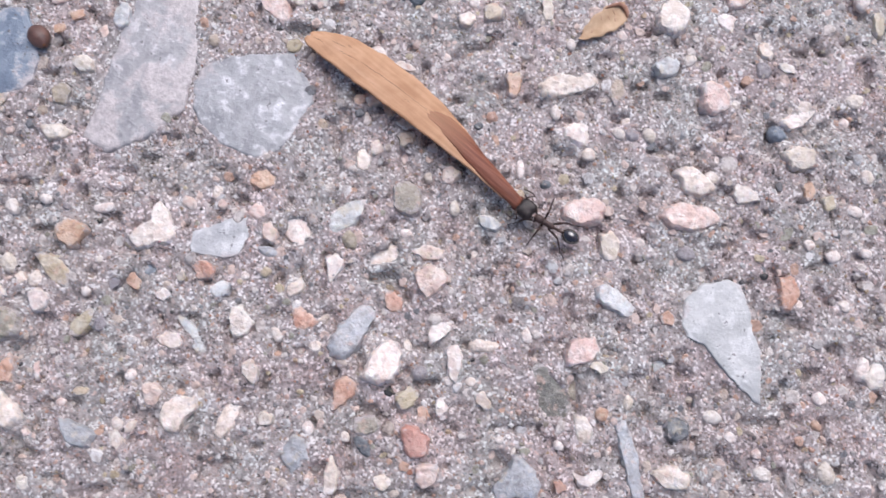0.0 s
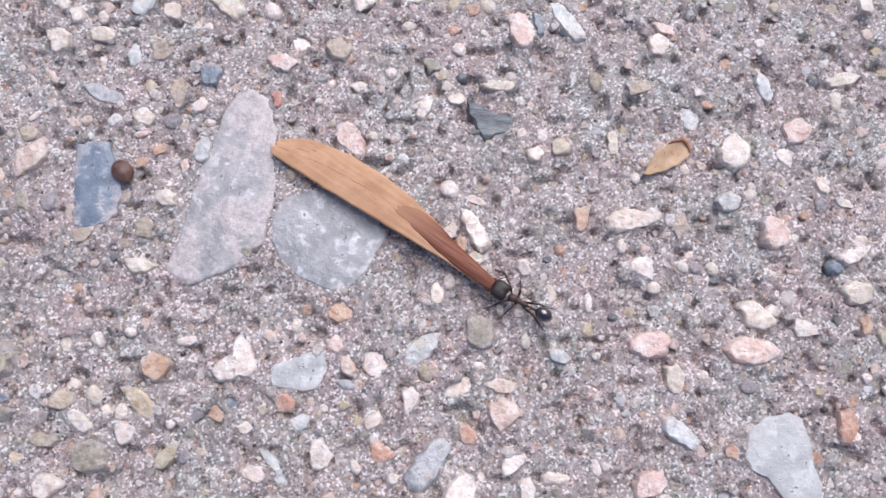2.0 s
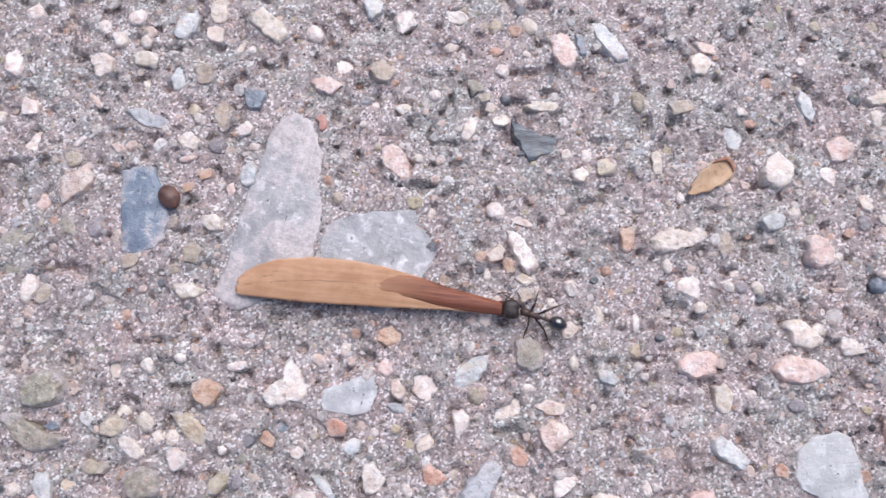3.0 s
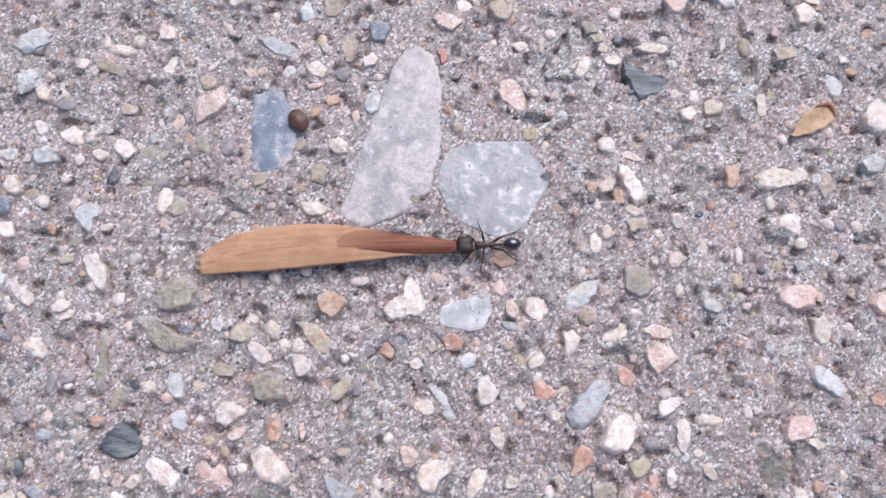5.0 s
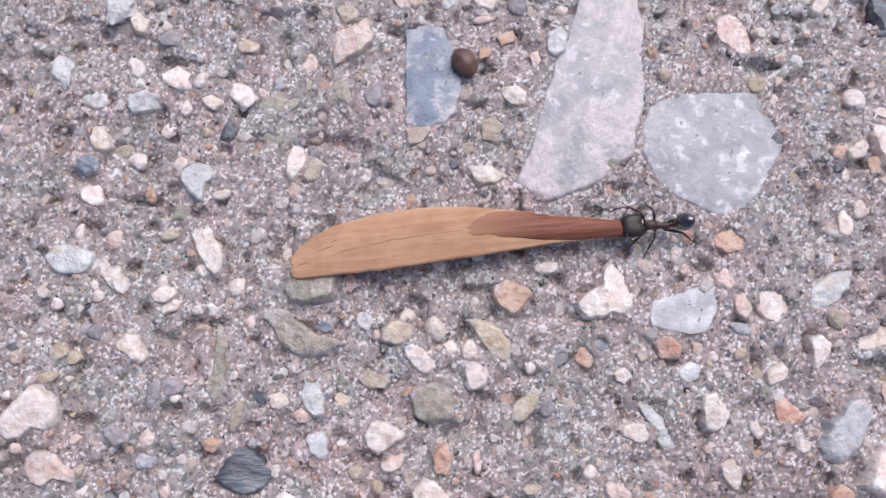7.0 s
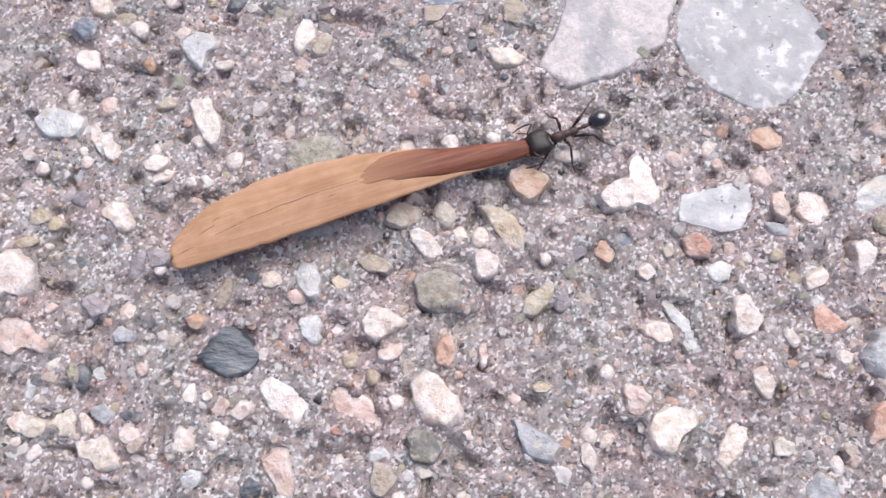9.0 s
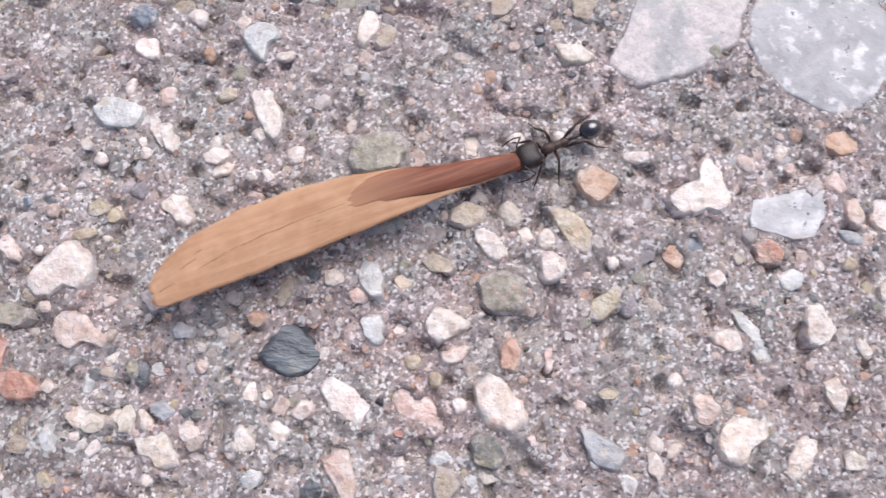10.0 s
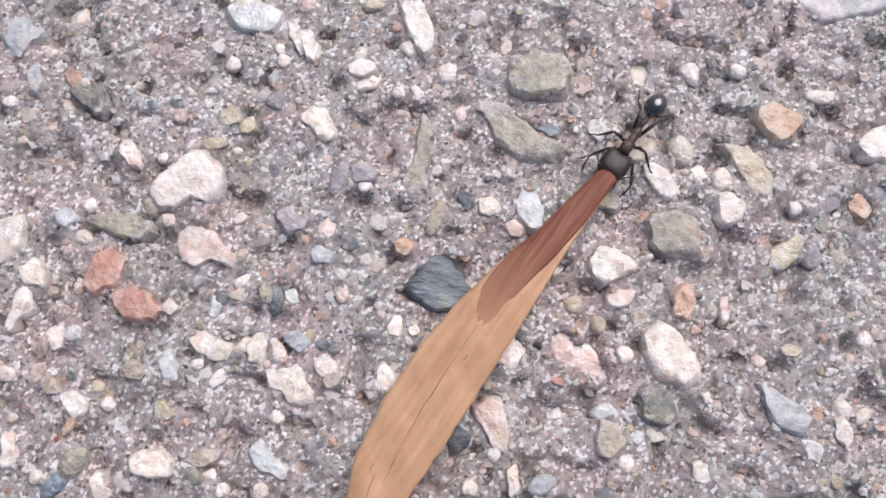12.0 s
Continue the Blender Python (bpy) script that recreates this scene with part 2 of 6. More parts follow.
def gravel_material():
    """Small stones, each of one mineral, mottled."""
    m = Nodes("gravel", 0.28, spec=1.0)
    island = m.node("ShaderNodeNewGeometry").outputs["Random Per Island"]
    c = m.ramp(island, [
        (0.00, (0.72, 0.65, 0.60)), (0.26, (0.72, 0.565, 0.49)), (0.45, (0.62, 0.52, 0.44)), (0.58, (0.58, 0.565, 0.56)), (0.66, (0.47, 0.43, 0.41)),
        (0.71, (0.62, 0.40, 0.29)), (0.77, (0.56, 0.47, 0.31)), (0.82, (0.38, 0.36, 0.28)), (0.86, (0.82, 0.78, 0.75)), (0.96, (0.20, 0.20, 0.21))], True)
    at = m.coords()
    c = m.mix(m.ramp(m.noise(at, 1300, 6.0, 0.7), [(0.42, (0.9, 0.9, 0.9)), (0.52, (0, 0, 0))]), c, m.mix(1.0, c, (0.62, 0.56, 0.53), "MULTIPLY"))
    c = m.mix(m.ramp(m.noise(at, 2100, 6.0, 0.7), [(0.58, (0, 0, 0)), (0.66, (0.75, 0.75, 0.75))]), c, (0.50, 0.45, 0.44))
    m.colour(c)
    m.bump(m.noise(at, 2800, 5.0, 0.75), 0.0002, 1.0)
    return m.mat


CEMENT, GRAINS, GRAVEL = cement_material(), grain_material(), gravel_material()


def wing_material():
    m = Nodes("papery_wing", 0.62, spec=0.35)
    at = m.coords((90, 1500, 1500))
    c = m.ramp(m.noise(at, 1.0, 5.0, 0.6), [(0.25, (0.57, 0.32, 0.177)), (0.48, (0.66, 0.393, 0.23)), (0.72, (0.73, 0.468, 0.292))])
    blot = m.ramp(m.noise(m.coords(), 260, 4.0, 0.6), [(0.34, (0.86, 0.81, 0.76)), (0.55, (1.0, 1.0, 1.0))])
    c = m.mix(1.0, c, blot, "MULTIPLY")
    streak = m.noise(m.coords((160, 2600, 2600)), 1.0, 3.0, 0.5)
    c = m.mix(m.ramp(streak, [(0.70, (0, 0, 0)), (0.78, (0.35, 0.35, 0.35))]), c, (0.34, 0.17, 0.07))
    m.colour(c)
    m.bump(m.noise(m.coords((160, 2400, 2400)), 1.0, 6.0, 0.68), 0.00012, 0.7)
    # the thin sheet lets some daylight through
    thin = m.node("ShaderNodeBsdfTranslucent")
    m.link(c, thin.inputs["Color"])
    both = m.node("ShaderNodeMixShader")
    both.inputs[0].default_value = 0.22
    m.link(m.bsdf.outputs[0], both.inputs[1])
    m.link(thin.outputs[0], both.inputs[2])
    m.link(both.outputs[0], m.mat.node_tree.nodes["Material Output"].inputs["Surface"])
    return m.mat


def husk_material():
    m = Nodes("brown_husk", 0.58, spec=0.4)
    at = m.coords((110, 2200, 2200))
    c = m.ramp(m.noise(at, 1.0, 5.0, 0.6), [(0.30, (0.135, 0.043, 0.024)), (0.52, (0.215, 0.073, 0.040)), (0.74, (0.33, 0.13, 0.078))])
    # the case pales to the wing's tan at its far end
    sep = m.node("ShaderNodeSeparateXYZ")
    m.link(m.coords((1000, 1000, 1000)), sep.inputs[0])
    span = m.node("ShaderNodeMapRange", From_Min=8.0, From_Max=15.5)
    m.link(sep.outputs[0], span.inputs[0])
    faded = m.node("ShaderNodeMath")
    faded.operation = "MULTIPLY"
    m.link(span.outputs[0], faded.inputs[0])
    faded.inputs[1].default_value = 0.72
    tan = m.ramp(m.noise(m.coords((90, 1500, 1500)), 1.0, 5.0, 0.6), [(0.25, (0.36, 0.18, 0.09)), (0.48, (0.44, 0.235, 0.122)), (0.72, (0.50, 0.28, 0.155))])
    c = m.mix(faded.outputs[0], c, tan)
    m.colour(c)
    m.bump(m.noise(at, 1.0, 5.0, 0.6), 0.00016, 0.8)
    return m.mat


def plain_material(name, a, b, scale, rough, spec=0.5, depth=0.00004, coat=0.0):
    m = Nodes(name, rough, spec=spec)
    m.bsdf.inputs["Coat Weight"].default_value = coat
    m.bsdf.inputs["Coat IOR"].default_value = 1.75
    n = m.noise(m.coords(), scale, 4.0, 0.6)
    m.colour(m.ramp(n, [(0.35, a), (0.65, b)]))
    m.bump(n, depth, 0.6)
    return m.mat


WING, HUSK = wing_material(), husk_material()
CRACK = plain_material("dark_crack", (0.10, 0.04, 0.015), (0.17, 0.07, 0.03), 900, 0.8)
CHITIN_HEAD = plain_material("matt_black_chitin", (0.017, 0.012, 0.011), (0.042, 0.029, 0.026), 3200, 0.42, 0.4)
CHITIN_BODY = plain_material("brown_black_chitin", (0.030, 0.017, 0.014), (0.095, 0.052, 0.042), 3400, 0.5)
CHITIN_GLOSS = plain_material("glossy_black_chitin", (0.012, 0.006, 0.005), (0.024, 0.011, 0.009), 600, 0.07, 0.8, 0.000004, 1.0)
CHITIN_LEG = plain_material("dark_brown_leg", (0.026, 0.012, 0.009), (0.06, 0.028, 0.020), 1800, 0.38)
RED_JAW = plain_material("red_brown_jaw", (0.09, 0.022, 0.012), (0.15, 0.045, 0.025), 1800, 0.35)
SEED_COAT = plain_material("brown_seed_coat", (0.07, 0.033, 0.026), (0.18, 0.095, 0.075), 700, 0.42)
TORN_EDGE = plain_material("reddish_torn_edge", (0.26, 0.12, 0.075), (0.44, 0.24, 0.16), 900, 0.6, 0.3, 0.0001)
DRY_LEAF = plain_material("dry_leaf", (0.44, 0.285, 0.165), (0.60, 0.42, 0.27), 500, 0.65, 0.35, 0.0001)


# ---- helpers of this scene ----
def mesh_of(bm, name, smooth=True):
    me = bpy.data.meshes.new(name)
    bm.to_mesh(me)
    bm.free()
    if smooth:
        me.polygons.foreach_set("use_smooth", [True] * len(me.polygons))
    return me


def part(name, bm, material, parent, label="", smooth=True):
    """Links a bmesh as one mesh object under a thing or a part."""
    me = mesh_of(bm, name, smooth)
    me.materials.append(material)
    ob = new(name, me)
    ob.parent = parent
    return tagged(ob, label)


def value_noise(x, y, cell, seed):
    """Smooth lattice noise from 0 to 1 over arrays of places."""
    rng = np.random.RandomState(seed)
    table = rng.rand(256, 256)
    u, v = x / cell, y / cell
    i, j = np.floor(u).astype(int), np.floor(v).astype(int)
    a, b = u - i, v - j
    a, b = a * a * (3 - 2 * a), b * b * (3 - 2 * b)
    t00, t10 = table[i % 256, j % 256], table[(i + 1) % 256, j % 256]
    t01, t11 = table[i % 256, (j + 1) % 256], table[(i + 1) % 256, (j + 1) % 256]
    return (t00 * (1 - a) + t10 * a) * (1 - b) + (t01 * (1 - a) + t11 * a) * b


def ground_height(x, y):
    """Height of the cement, in mm, at places in mm."""
    x, y = np.asarray(x, float), np.asarray(y, float)
    h = 0.9 * (value_noise(x, y, 23.0, 1) - 0.5)
    h += 0.55 * (value_noise(x, y, 5.1, 2) - 0.5)
    h += 0.42 * (value_noise(x, y, 1.9, 3) - 0.5)
    h += 0.34 * (value_noise(x, y, 0.8, 4) - 0.5)
    # pits between the grains
    h -= 5.0 * np.clip(value_noise(x, y, 1.35, 5) - 0.66, 0, 0.25)
    # worn level round the large flat stones
    for fx, fy, a, b, turn in ((11.7, 10.8, 9, 9, 0), (-1.0, 16.5, 13, 8, 75), (-17.3, 17.3, 7, 5, 90), (66.5, -18.5, 8.5, 6, 118), (8.0, -5.8, 4.5, 3.5, 0)):
        c, s = math.cos(radians(turn)), math.sin(radians(turn))
        u, v = ((x - fx) * c + (y - fy) * s) / a, ((y - fy) * c - (x - fx) * s) / b
        h = h * (1 - 0.8 * np.clip(2.2 - 2.2 * np.sqrt(u * u + v * v), 0, 1))
    edge = np.minimum(np.minimum(x + 96, 106 - x), np.minimum(y + 86, 74 - y))
    return h * np.clip(edge / 6.0, 0, 1)


def mesh_from_arrays(name, verts, faces):
    me = bpy.data.meshes.new(name)
    n, m, k = len(verts), len(faces), faces.shape[1]
    me.vertices.add(n)
    me.vertices.foreach_set("co", np.ascontiguousarray(verts, np.float32).ravel())
    me.loops.add(m * k)
    me.loops.foreach_set("vertex_index", np.ascontiguousarray(faces, np.int32).ravel())
    me.polygons.add(m)
    me.polygons.foreach_set("loop_start", np.arange(0, m * k, k, dtype=np.int32))
    me.update(calc_edges=True)
    return me


# ---- the pavement ----
pavement = tagged(new("pavement", bpy.data.meshes.new("pavement")), "weathered grey concrete pavement with exposed pebbles", "pavement", kind="structure")
TAKEN = []  # x, y, radius in mm of each stone set by hand


def chopped_stone(seed, chops, level=2, rough=0.10, round_off=0.0):
    """A unit pebble: a ball with flats chopped off it and a rough skin."""
    rng = random.Random(seed)
    bm = bmesh.new()
    bmesh.ops.create_icosphere(bm, subdivisions=level, radius=1.0)
    flats, worn = [], rng.uniform(0.40, 0.62)
    for _ in range(chops):
        d = Vector((rng.gauss(0, 1), rng.gauss(0, 1), rng.gauss(0, 0.75))).normalized()
        flats.append((d, rng.uniform(0.58, 0.90)))
    off = Vector((rng.uniform(0, 90), rng.uniform(0, 90), rng.uniform(0, 90)))
    for v in bm.verts:
        for d, h in flats:
            over = v.co.dot(d) - h
            if over > 0:
                v.co -= d * over * (1 - round_off)
        n = noise.noise(v.co * 1.3 + off) * 1.2 + noise.noise(v.co * 2.6 + off) * 0.75 + noise.noise(v.co * 5.5 + off) * 0.7
        v.co *= 1 + rough * n
        if v.co.z > worn:
            v.co.z = worn + (v.co.z - worn) * 0.35
    # centred, and spread like a unit ball's upper half
    upper = [v.co.copy() for v in bm.verts if v.co.z > -0.1]
    mid = [sum(c[k] for c in upper) / len(upper) for k in (0, 1)]
    size = [math.sqrt(sum((c[k] - mid[k]) ** 2 for c in upper) / len(upper)) / 0.60 for k in (0, 1)]
    for v in bm.verts:
        v.co.x, v.co.y = (v.co.x - mid[0]) / size[0], (v.co.y - mid[1]) / size[1]
    me = mesh_of(bm, "stone")
    if round_off < 0.4:
        me.set_sharp_from_angle(angle=radians(26))
    return me


SHAPES = {
    "chip": [chopped_stone(100 + k, 15, 3, 0.25, 0.05) for k in range(5)],
    "pebble": [chopped_stone(200 + k, 4, 3, 0.10, 0.5) for k in range(5)],
}
VARIANTS = {}
SMALL = 7.0  # mm2: smaller stones than this are joined below
PEBBLES = []


def stone(colour, x, y, length, width, turn=0, rise=0.35, shape="chip", label=""):
    """A stone set in the cement: place and size in mm, turn in degrees, rise as a share of its width."""
    n = len(TAKEN)
    if shape != "pebble":
        length, width = length * 1.10, width * 1.17
    else:
        length, width = length * 1.12, width * 1.12
    if length * width < SMALL:
        tall = width * 0.5
        z = float(ground_height(x, y)) + 0.16 + width * rise * 0.28 - tall * 0.58
        PEBBLES.append((n, colour, shape, pose(x * MM, y * MM, z * MM, 0, 0, turn) @ Matrix.Diagonal((length * 0.5 * MM, width * 0.5 * MM, tall * MM, 1))))
        TAKEN.append((x, y, length * 0.5, width * 0.5, turn))
        return None
    key = (shape, n % 5, colour)
    if key not in VARIANTS:
        VARIANTS[key] = SHAPES[shape][n % 5].copy()
        VARIANTS[key].materials.append(STONE[colour])
    ob = new("stone", VARIANTS[key])
    tall = width * 0.5
    z = float(ground_height(x, y)) + 0.16 + width * rise * 0.28 - tall * 0.58
    ob.matrix_world = pose(x * MM, y * MM, z * MM, 0, 0, turn) @ Matrix.Diagonal((length * 0.5 * MM, width * 0.5 * MM, tall * MM, 1))
    ob.parent = pavement
    TAKEN.append((x, y, length * 0.5, width * 0.5, turn))
    return tagged(ob, label)


OUTLINES = []  # rims in mm and the height of cement heaped against them


def rim_of(x, y, corners, wobble, worn):
    """The uneven rim of a stone from its corners, in mm round (x, y); worn rounds the corners off."""
    pts = [Vector(c) for c in corners]
    for _ in range(worn):
        pts = [p.lerp(pts[(k + 1) % len(pts)], f) for k, p in enumerate(pts) for f in (0.14, 0.86)]
    rim, soft = [], []
    for k, p in enumerate(pts):
        q = pts[(k + 1) % len(pts)]
        steps = max(1, int((q - p).length / 0.28))
        side = Vector(((q - p).y, -(q - p).x)).normalized()
        for s in range(steps):
            c = p.lerp(q, s / steps)
            even = noise.noise(Vector((c.x * 0.9 + x, c.y * 0.9 + y, 3)))
            bend = even + 0.8 * noise.noise(Vector((c.x * 1.9, c.y * 1.9, 9))) + 0.5 * noise.noise(Vector((c.x * 5.0, c.y * 5.0, 4)))
            rim.append(c + side * bend * wobble)
            soft.append(c + side * even * wobble)
    return rim, soft


def ring_mesh(rings, crown):
    """Closes a stack of rings, widest first, with one crown vertex; all in mm."""
    bm = bmesh.new()
    made = [[bm.verts.new(v * MM) for v in ring] for ring in rings]
    n = len(rings[0])
    for lo, hi in zip(made, made[1:]):
        for k in range(n):
            bm.faces.new((lo[k], lo[(k + 1) % n], hi[(k + 1) % n], hi[k]))
    top = bm.verts.new(crown * MM)
    for k in range(n):
        bm.faces.new((made[-1][k], made[-1][(k + 1) % n], top))
    bmesh.ops.recalc_face_normals(bm, faces=bm.faces)
    return bm


def occupy(x, y, rim, lip):
    """Notes the ground that a stone covers."""
    OUTLINES.append((np.array([(x + c.x, y + c.y) for c in rim]), lip))
    p = np.array([c[:] for c in rim])
    mid = (p.max(0) + p.min(0)) / 2
    value, axis = np.linalg.eigh(np.cov((p - mid).T))
    TAKEN.append((x + mid[0], y + mid[1], 1.38 * math.sqrt(value[1]), 1.38 * math.sqrt(value[0]), math.degrees(math.atan2(axis[1, 1], axis[0, 1]))))


def slab(x, y, corners, material, top=0.35, label="", wobble=0.20):
    """A flat broken stone with its worn face level with the cement."""
    rim, soft = rim_of(x, y, corners, wobble, 0)
    base = float(ground_height(x, y))
    rings = []
    for shrink, z in ((1.05, -1.6), (1.0, top - 0.25), (0.985, top - 0.06), (0.955, top), *((0.93 - 0.06 * k, top + min(0.06, 0.02 * k)) for k in range(15))):
        ring = []
        for c in (rim if shrink > 0.96 else soft):
            d = c * shrink
            lift = 0.07 * noise.noise(Vector((d.x * 0.35 + x, d.y * 0.35, y)))
            ring.append(Vector((d.x, d.y, base + z + (lift if z > 0 else 0))))
        rings.append(ring)
    ob = part("stone", ring_mesh(rings, Vector((0, 0, base + top + 0.05))), material, pavement, label)
    ob.location = (x * MM, y * MM, 0)
    occupy(x, y, rim, 0.34)
    return ob


def rock(colour, x, y, corners, rise=0.30, label=""):
    """A broken stone bedded in the cement: a lump on its own outline, with a few flats struck off it."""
    rng = random.Random(int(x * 70 + y * 7) + 5000)
    rim, soft = rim_of(x, y, [(1.10 * a, 1.10 * b) for a, b in corners], 0.30, 1)
    wide = 2 * min(c.length for c in soft)
    high = 0.42 + min(1.4, wide * rise)
    base = float(ground_height(x, y)) - 0.05
    far = max(c.length for c in soft)
    flats = [(Vector((rng.uniform(-0.36, 0.36), rng.uniform(-0.36, 0.36))) * high / far, rng.uniform(0.70, 0.95) * high) for _ in range(3)]
    rings = []
    for shrink in (1.03, 1.0, 0.95, 0.88, 0.79, 0.68, 0.54, 0.38, 0.2):
        ring = []
        for c in (rim if shrink > 0.9 else soft):
            d = c * shrink
            if shrink > 1.01:
                z = -1.3
            else:
                z = high * (1 - shrink ** 7.0) + high * 0.42 * (1.1 - shrink) * noise.noise(Vector((d.x * 0.75 + x, d.y * 0.75 + y, 2)))
                z += 0.20 * noise.noise(Vector((d.x * 1.5 + x, d.y * 1.5, y))) + 0.10 * noise.noise(Vector((d.x * 3.9, d.y * 3.9, x)))
                z = min(z, *(level + d.dot(slope) for slope, level in flats))
            ring.append(Vector((d.x, d.y, base + z)))
        rings.append(ring)
    crown = min(high, *(level for _, level in flats)) + high * 0.1 * noise.noise(Vector((x, y, 2)))
    ob = part("stone", ring_mesh(rings, Vector((0, 0, base + crown))), STONE[colour], pavement, label)
    ob.data.set_sharp_from_angle(angle=radians(38))
    ob.location = (x * MM, y * MM, 0)
    occupy(x, y, rim, min(0.42, 0.06 + 0.30 * high))
    return ob


# flat broken stones
slab(12.3, 10.7, ((-7.9, 1.9), (-7.8, -0.4), (-7.2, -1.9), (-6.3, -3.3), (-5.0, -4.6), (-3.2, -5.6), (-1.7, -6.3), (-0.4, -7.0), (1.1, -6.7), (2.8, -5.8), (4.2, -4.4), (5.0, -2.8), (5.8, -1.3), (6.5, 0.1), (6.7, 1.3), (6.2, 2.4), (5.5, 4.0), (4.7, 5.2), (4.4, 6.5), (2.8, 6.5), (-0.6, 6.4), (-3.5, 6.1), (-5.7, 5.5), (-7.2, 4.4)), SLAB_GREY, 0.3, "flat pale grey stone worn level with the cement")
slab(-1.0, 16.3, ((-0.6, 11.2), (-1.7, 8.1), (-2.9, 4.9), (-3.9, 1.8), (-4.5, -0.1), (-5.5, -3.9), (-6.2, -6.6), (-7.2, -8.6), (-7.4, -9.7), (-4.7, -11.4), (-3.2, -11.1), (-1.5, -10.4), (1.0, -9.3), (2.5, -7.7), (4.6, -6.2), (5.0, -3.7), (5.6, -1.8), (6.0, 0.9), (5.8, 4.3), (6.0, 8.2), (5.4, 11.0), (4.2, 13.3), (2.4, 13.9), (0.9, 13.3)), SLAB_MAUVE, 0.24, "long flat mauve-grey stone worn level with the cement")
slab(-17.0, 17.9, ((-3.0, -0.9), (-2.8, -5.5), (-1.0, -5.7), (1.2, -5.2), (2.2, -3.8), (3.0, -1.1), (2.4, 1.9), (1.5, 3.8), (0.9, 5.4), (-1.1, 5.5), (-3.1, 5.1)), SLAB_BLUE, 0.32, "flat blue-grey slate chip")
slab(66.7, -18.2, ((-5.2, 1.2), (-4.7, -0.2), (-2.8, -1.2), (-1.3, -3.5), (0.5, -5.7), (2.3, -7.7), (3.2, -8.2), (3.6, -4.5), (3.8, -2.0), (3.0, 0.3), (3.0, 2.3), (2.6, 4.0), (2.1, 5.6), (0.8, 6.2), (-2.2, 5.9), (-4.3, 4.4), (-4.9, 3.1)), SLAB_WHITE, 0.52, "pointed white stone standing proud of the cement")
slab(8.3, -5.9, ((-3.6, -1.6), (-1.3, -1.8), (0.3, -2.3), (2.0, -1.9), (3.1, 0.2), (3.2, 2.6), (1.3, 2.5), (-1.3, 1.6), (-3.5, 1.0)), SLAB_QUARTZ, 0.52, "pale angular quartz stone")

# the larger stones: colour, place, corners
rock("white", 17.2, -5.1, ((-1.7, -0.3), (-0.7, -1.4), (0.4, -2.4), (1.2, -1.4), (1.7, 0.2), (1.1, 1.6), (-0.5, 1.9), (-1.6, 1.6)))
rock("white", 10.6, -15.4, ((-1.1, -0.9), (-0.7, -1.9), (1.0, -1.6), (1.5, -0.5), (1.1, 0.7), (0.3, 1.8), (-0.7, 1.6), (-1.2, 0.5)))
rock("ice", 5.1, -16.7, ((-1.5, 1.2), (-0.3, -0.2), (0.0, -1.7), (0.9, -2.7), (2.3, -2.5), (1.5, -0.1), (0.1, 1.0), (-1.1, 2.3), (-2.1, 2.4)))
rock("ice", 8.3, -11.8, ((-0.9, -0.7), (-0.1, -1.0), (1.0, -0.6), (1.1, 0.7), (0.2, 1.1), (-1.1, 0.3)))
rock("orange", 6.5, -9.5, ((-0.8, -0.8), (0.7, -1.1), (1.2, 0.1), (0.2, 1.2), (-1.4, 0.7)))
rock("umber", -63.2, -11.2, ((-0.4, -0.8), (1.1, -1.3), (1.5, -0.3), (0.7, 1.0), (-0.9, 1.1), (-1.8, 0.1)))
rock("white", -30.7, 8.3, ((-1.0, 0.1), (-1.0, -1.5), (-0.2, -1.9), (0.6, -0.8), (1.1, 0.5), (0.7, 1.6), (-0.4, 1.8)))
rock("tan", -29.0, 7.5, ((-0.5, 0.5), (-0.9, -0.6), (-0.3, -1.3), (0.8, -0.7), (1.0, 0.8), (-0.1, 1.5)))
rock("dark", -30.3, 10.4, ((-0.5, -0.5), (0.8, -0.3), (0.5, 0.6), (-0.9, 0.3)))
rock("cream", -50.4, 10.2, ((-0.9, -0.3), (-0.4, -1.2), (1.0, -1.2), (1.0, 0.1), (0.4, 1.3), (-0.9, 1.0)))
rock("blue", -51.3, 7.5, ((-1.1, -0.6), (-0.0, -1.3), (1.2, -0.7), (1.2, 0.6), (-0.1, 1.2), (-1.1, 0.7)))
rock("white", -50.6, 4.2, ((-1.1, -0.4), (-0.0, -1.0), (1.3, -0.7), (1.0, 1.2), (-1.3, 1.0)))
rock("white", -38.7, -1.0, ((-1.2, 0.1), (-0.2, -1.5), (0.9, -2.6), (1.5, -1.5), (0.9, 0.8), (0.1, 2.4), (-1.9, 2.1)))
rock("white", -31.2, 26.8, ((-1.7, -0.4), (-0.3, -1.6), (0.6, -1.1), (1.3, 0.4), (0.8, 1.8), (-0.8, 0.8)))
rock("tan", -39.0, 26.3, ((-1.8, -0.1), (-0.1, -0.8), (1.7, -1.2), (2.2, -0.4), (0.9, 0.2), (-0.8, 0.9), (-2.4, 1.2)))
rock("white", -42.6, 26.8, ((-0.7, -0.7), (0.4, -0.8), (1.0, 0.2), (0.2, 1.0), (-1.1, 0.5)))
rock("pink", -25.5, 21.2, ((-2.0, -1.3), (-1.6, -2.6), (-0.4, -1.6), (1.2, -1.0), (2.3, 0.5), (1.6, 2.7), (0.5, 2.0), (-1.8, 1.0)))
rock("pink", -29.8, 19.0, ((-0.6, -1.3), (0.6, -1.0), (0.9, 0.5), (-0.0, 1.4), (-1.1, 0.5)))
rock("tan", -26.1, 24.5, ((-0.5, -1.2), (0.9, -0.8), (1.1, 0.3), (-0.1, 1.2), (-1.3, 0.5)))
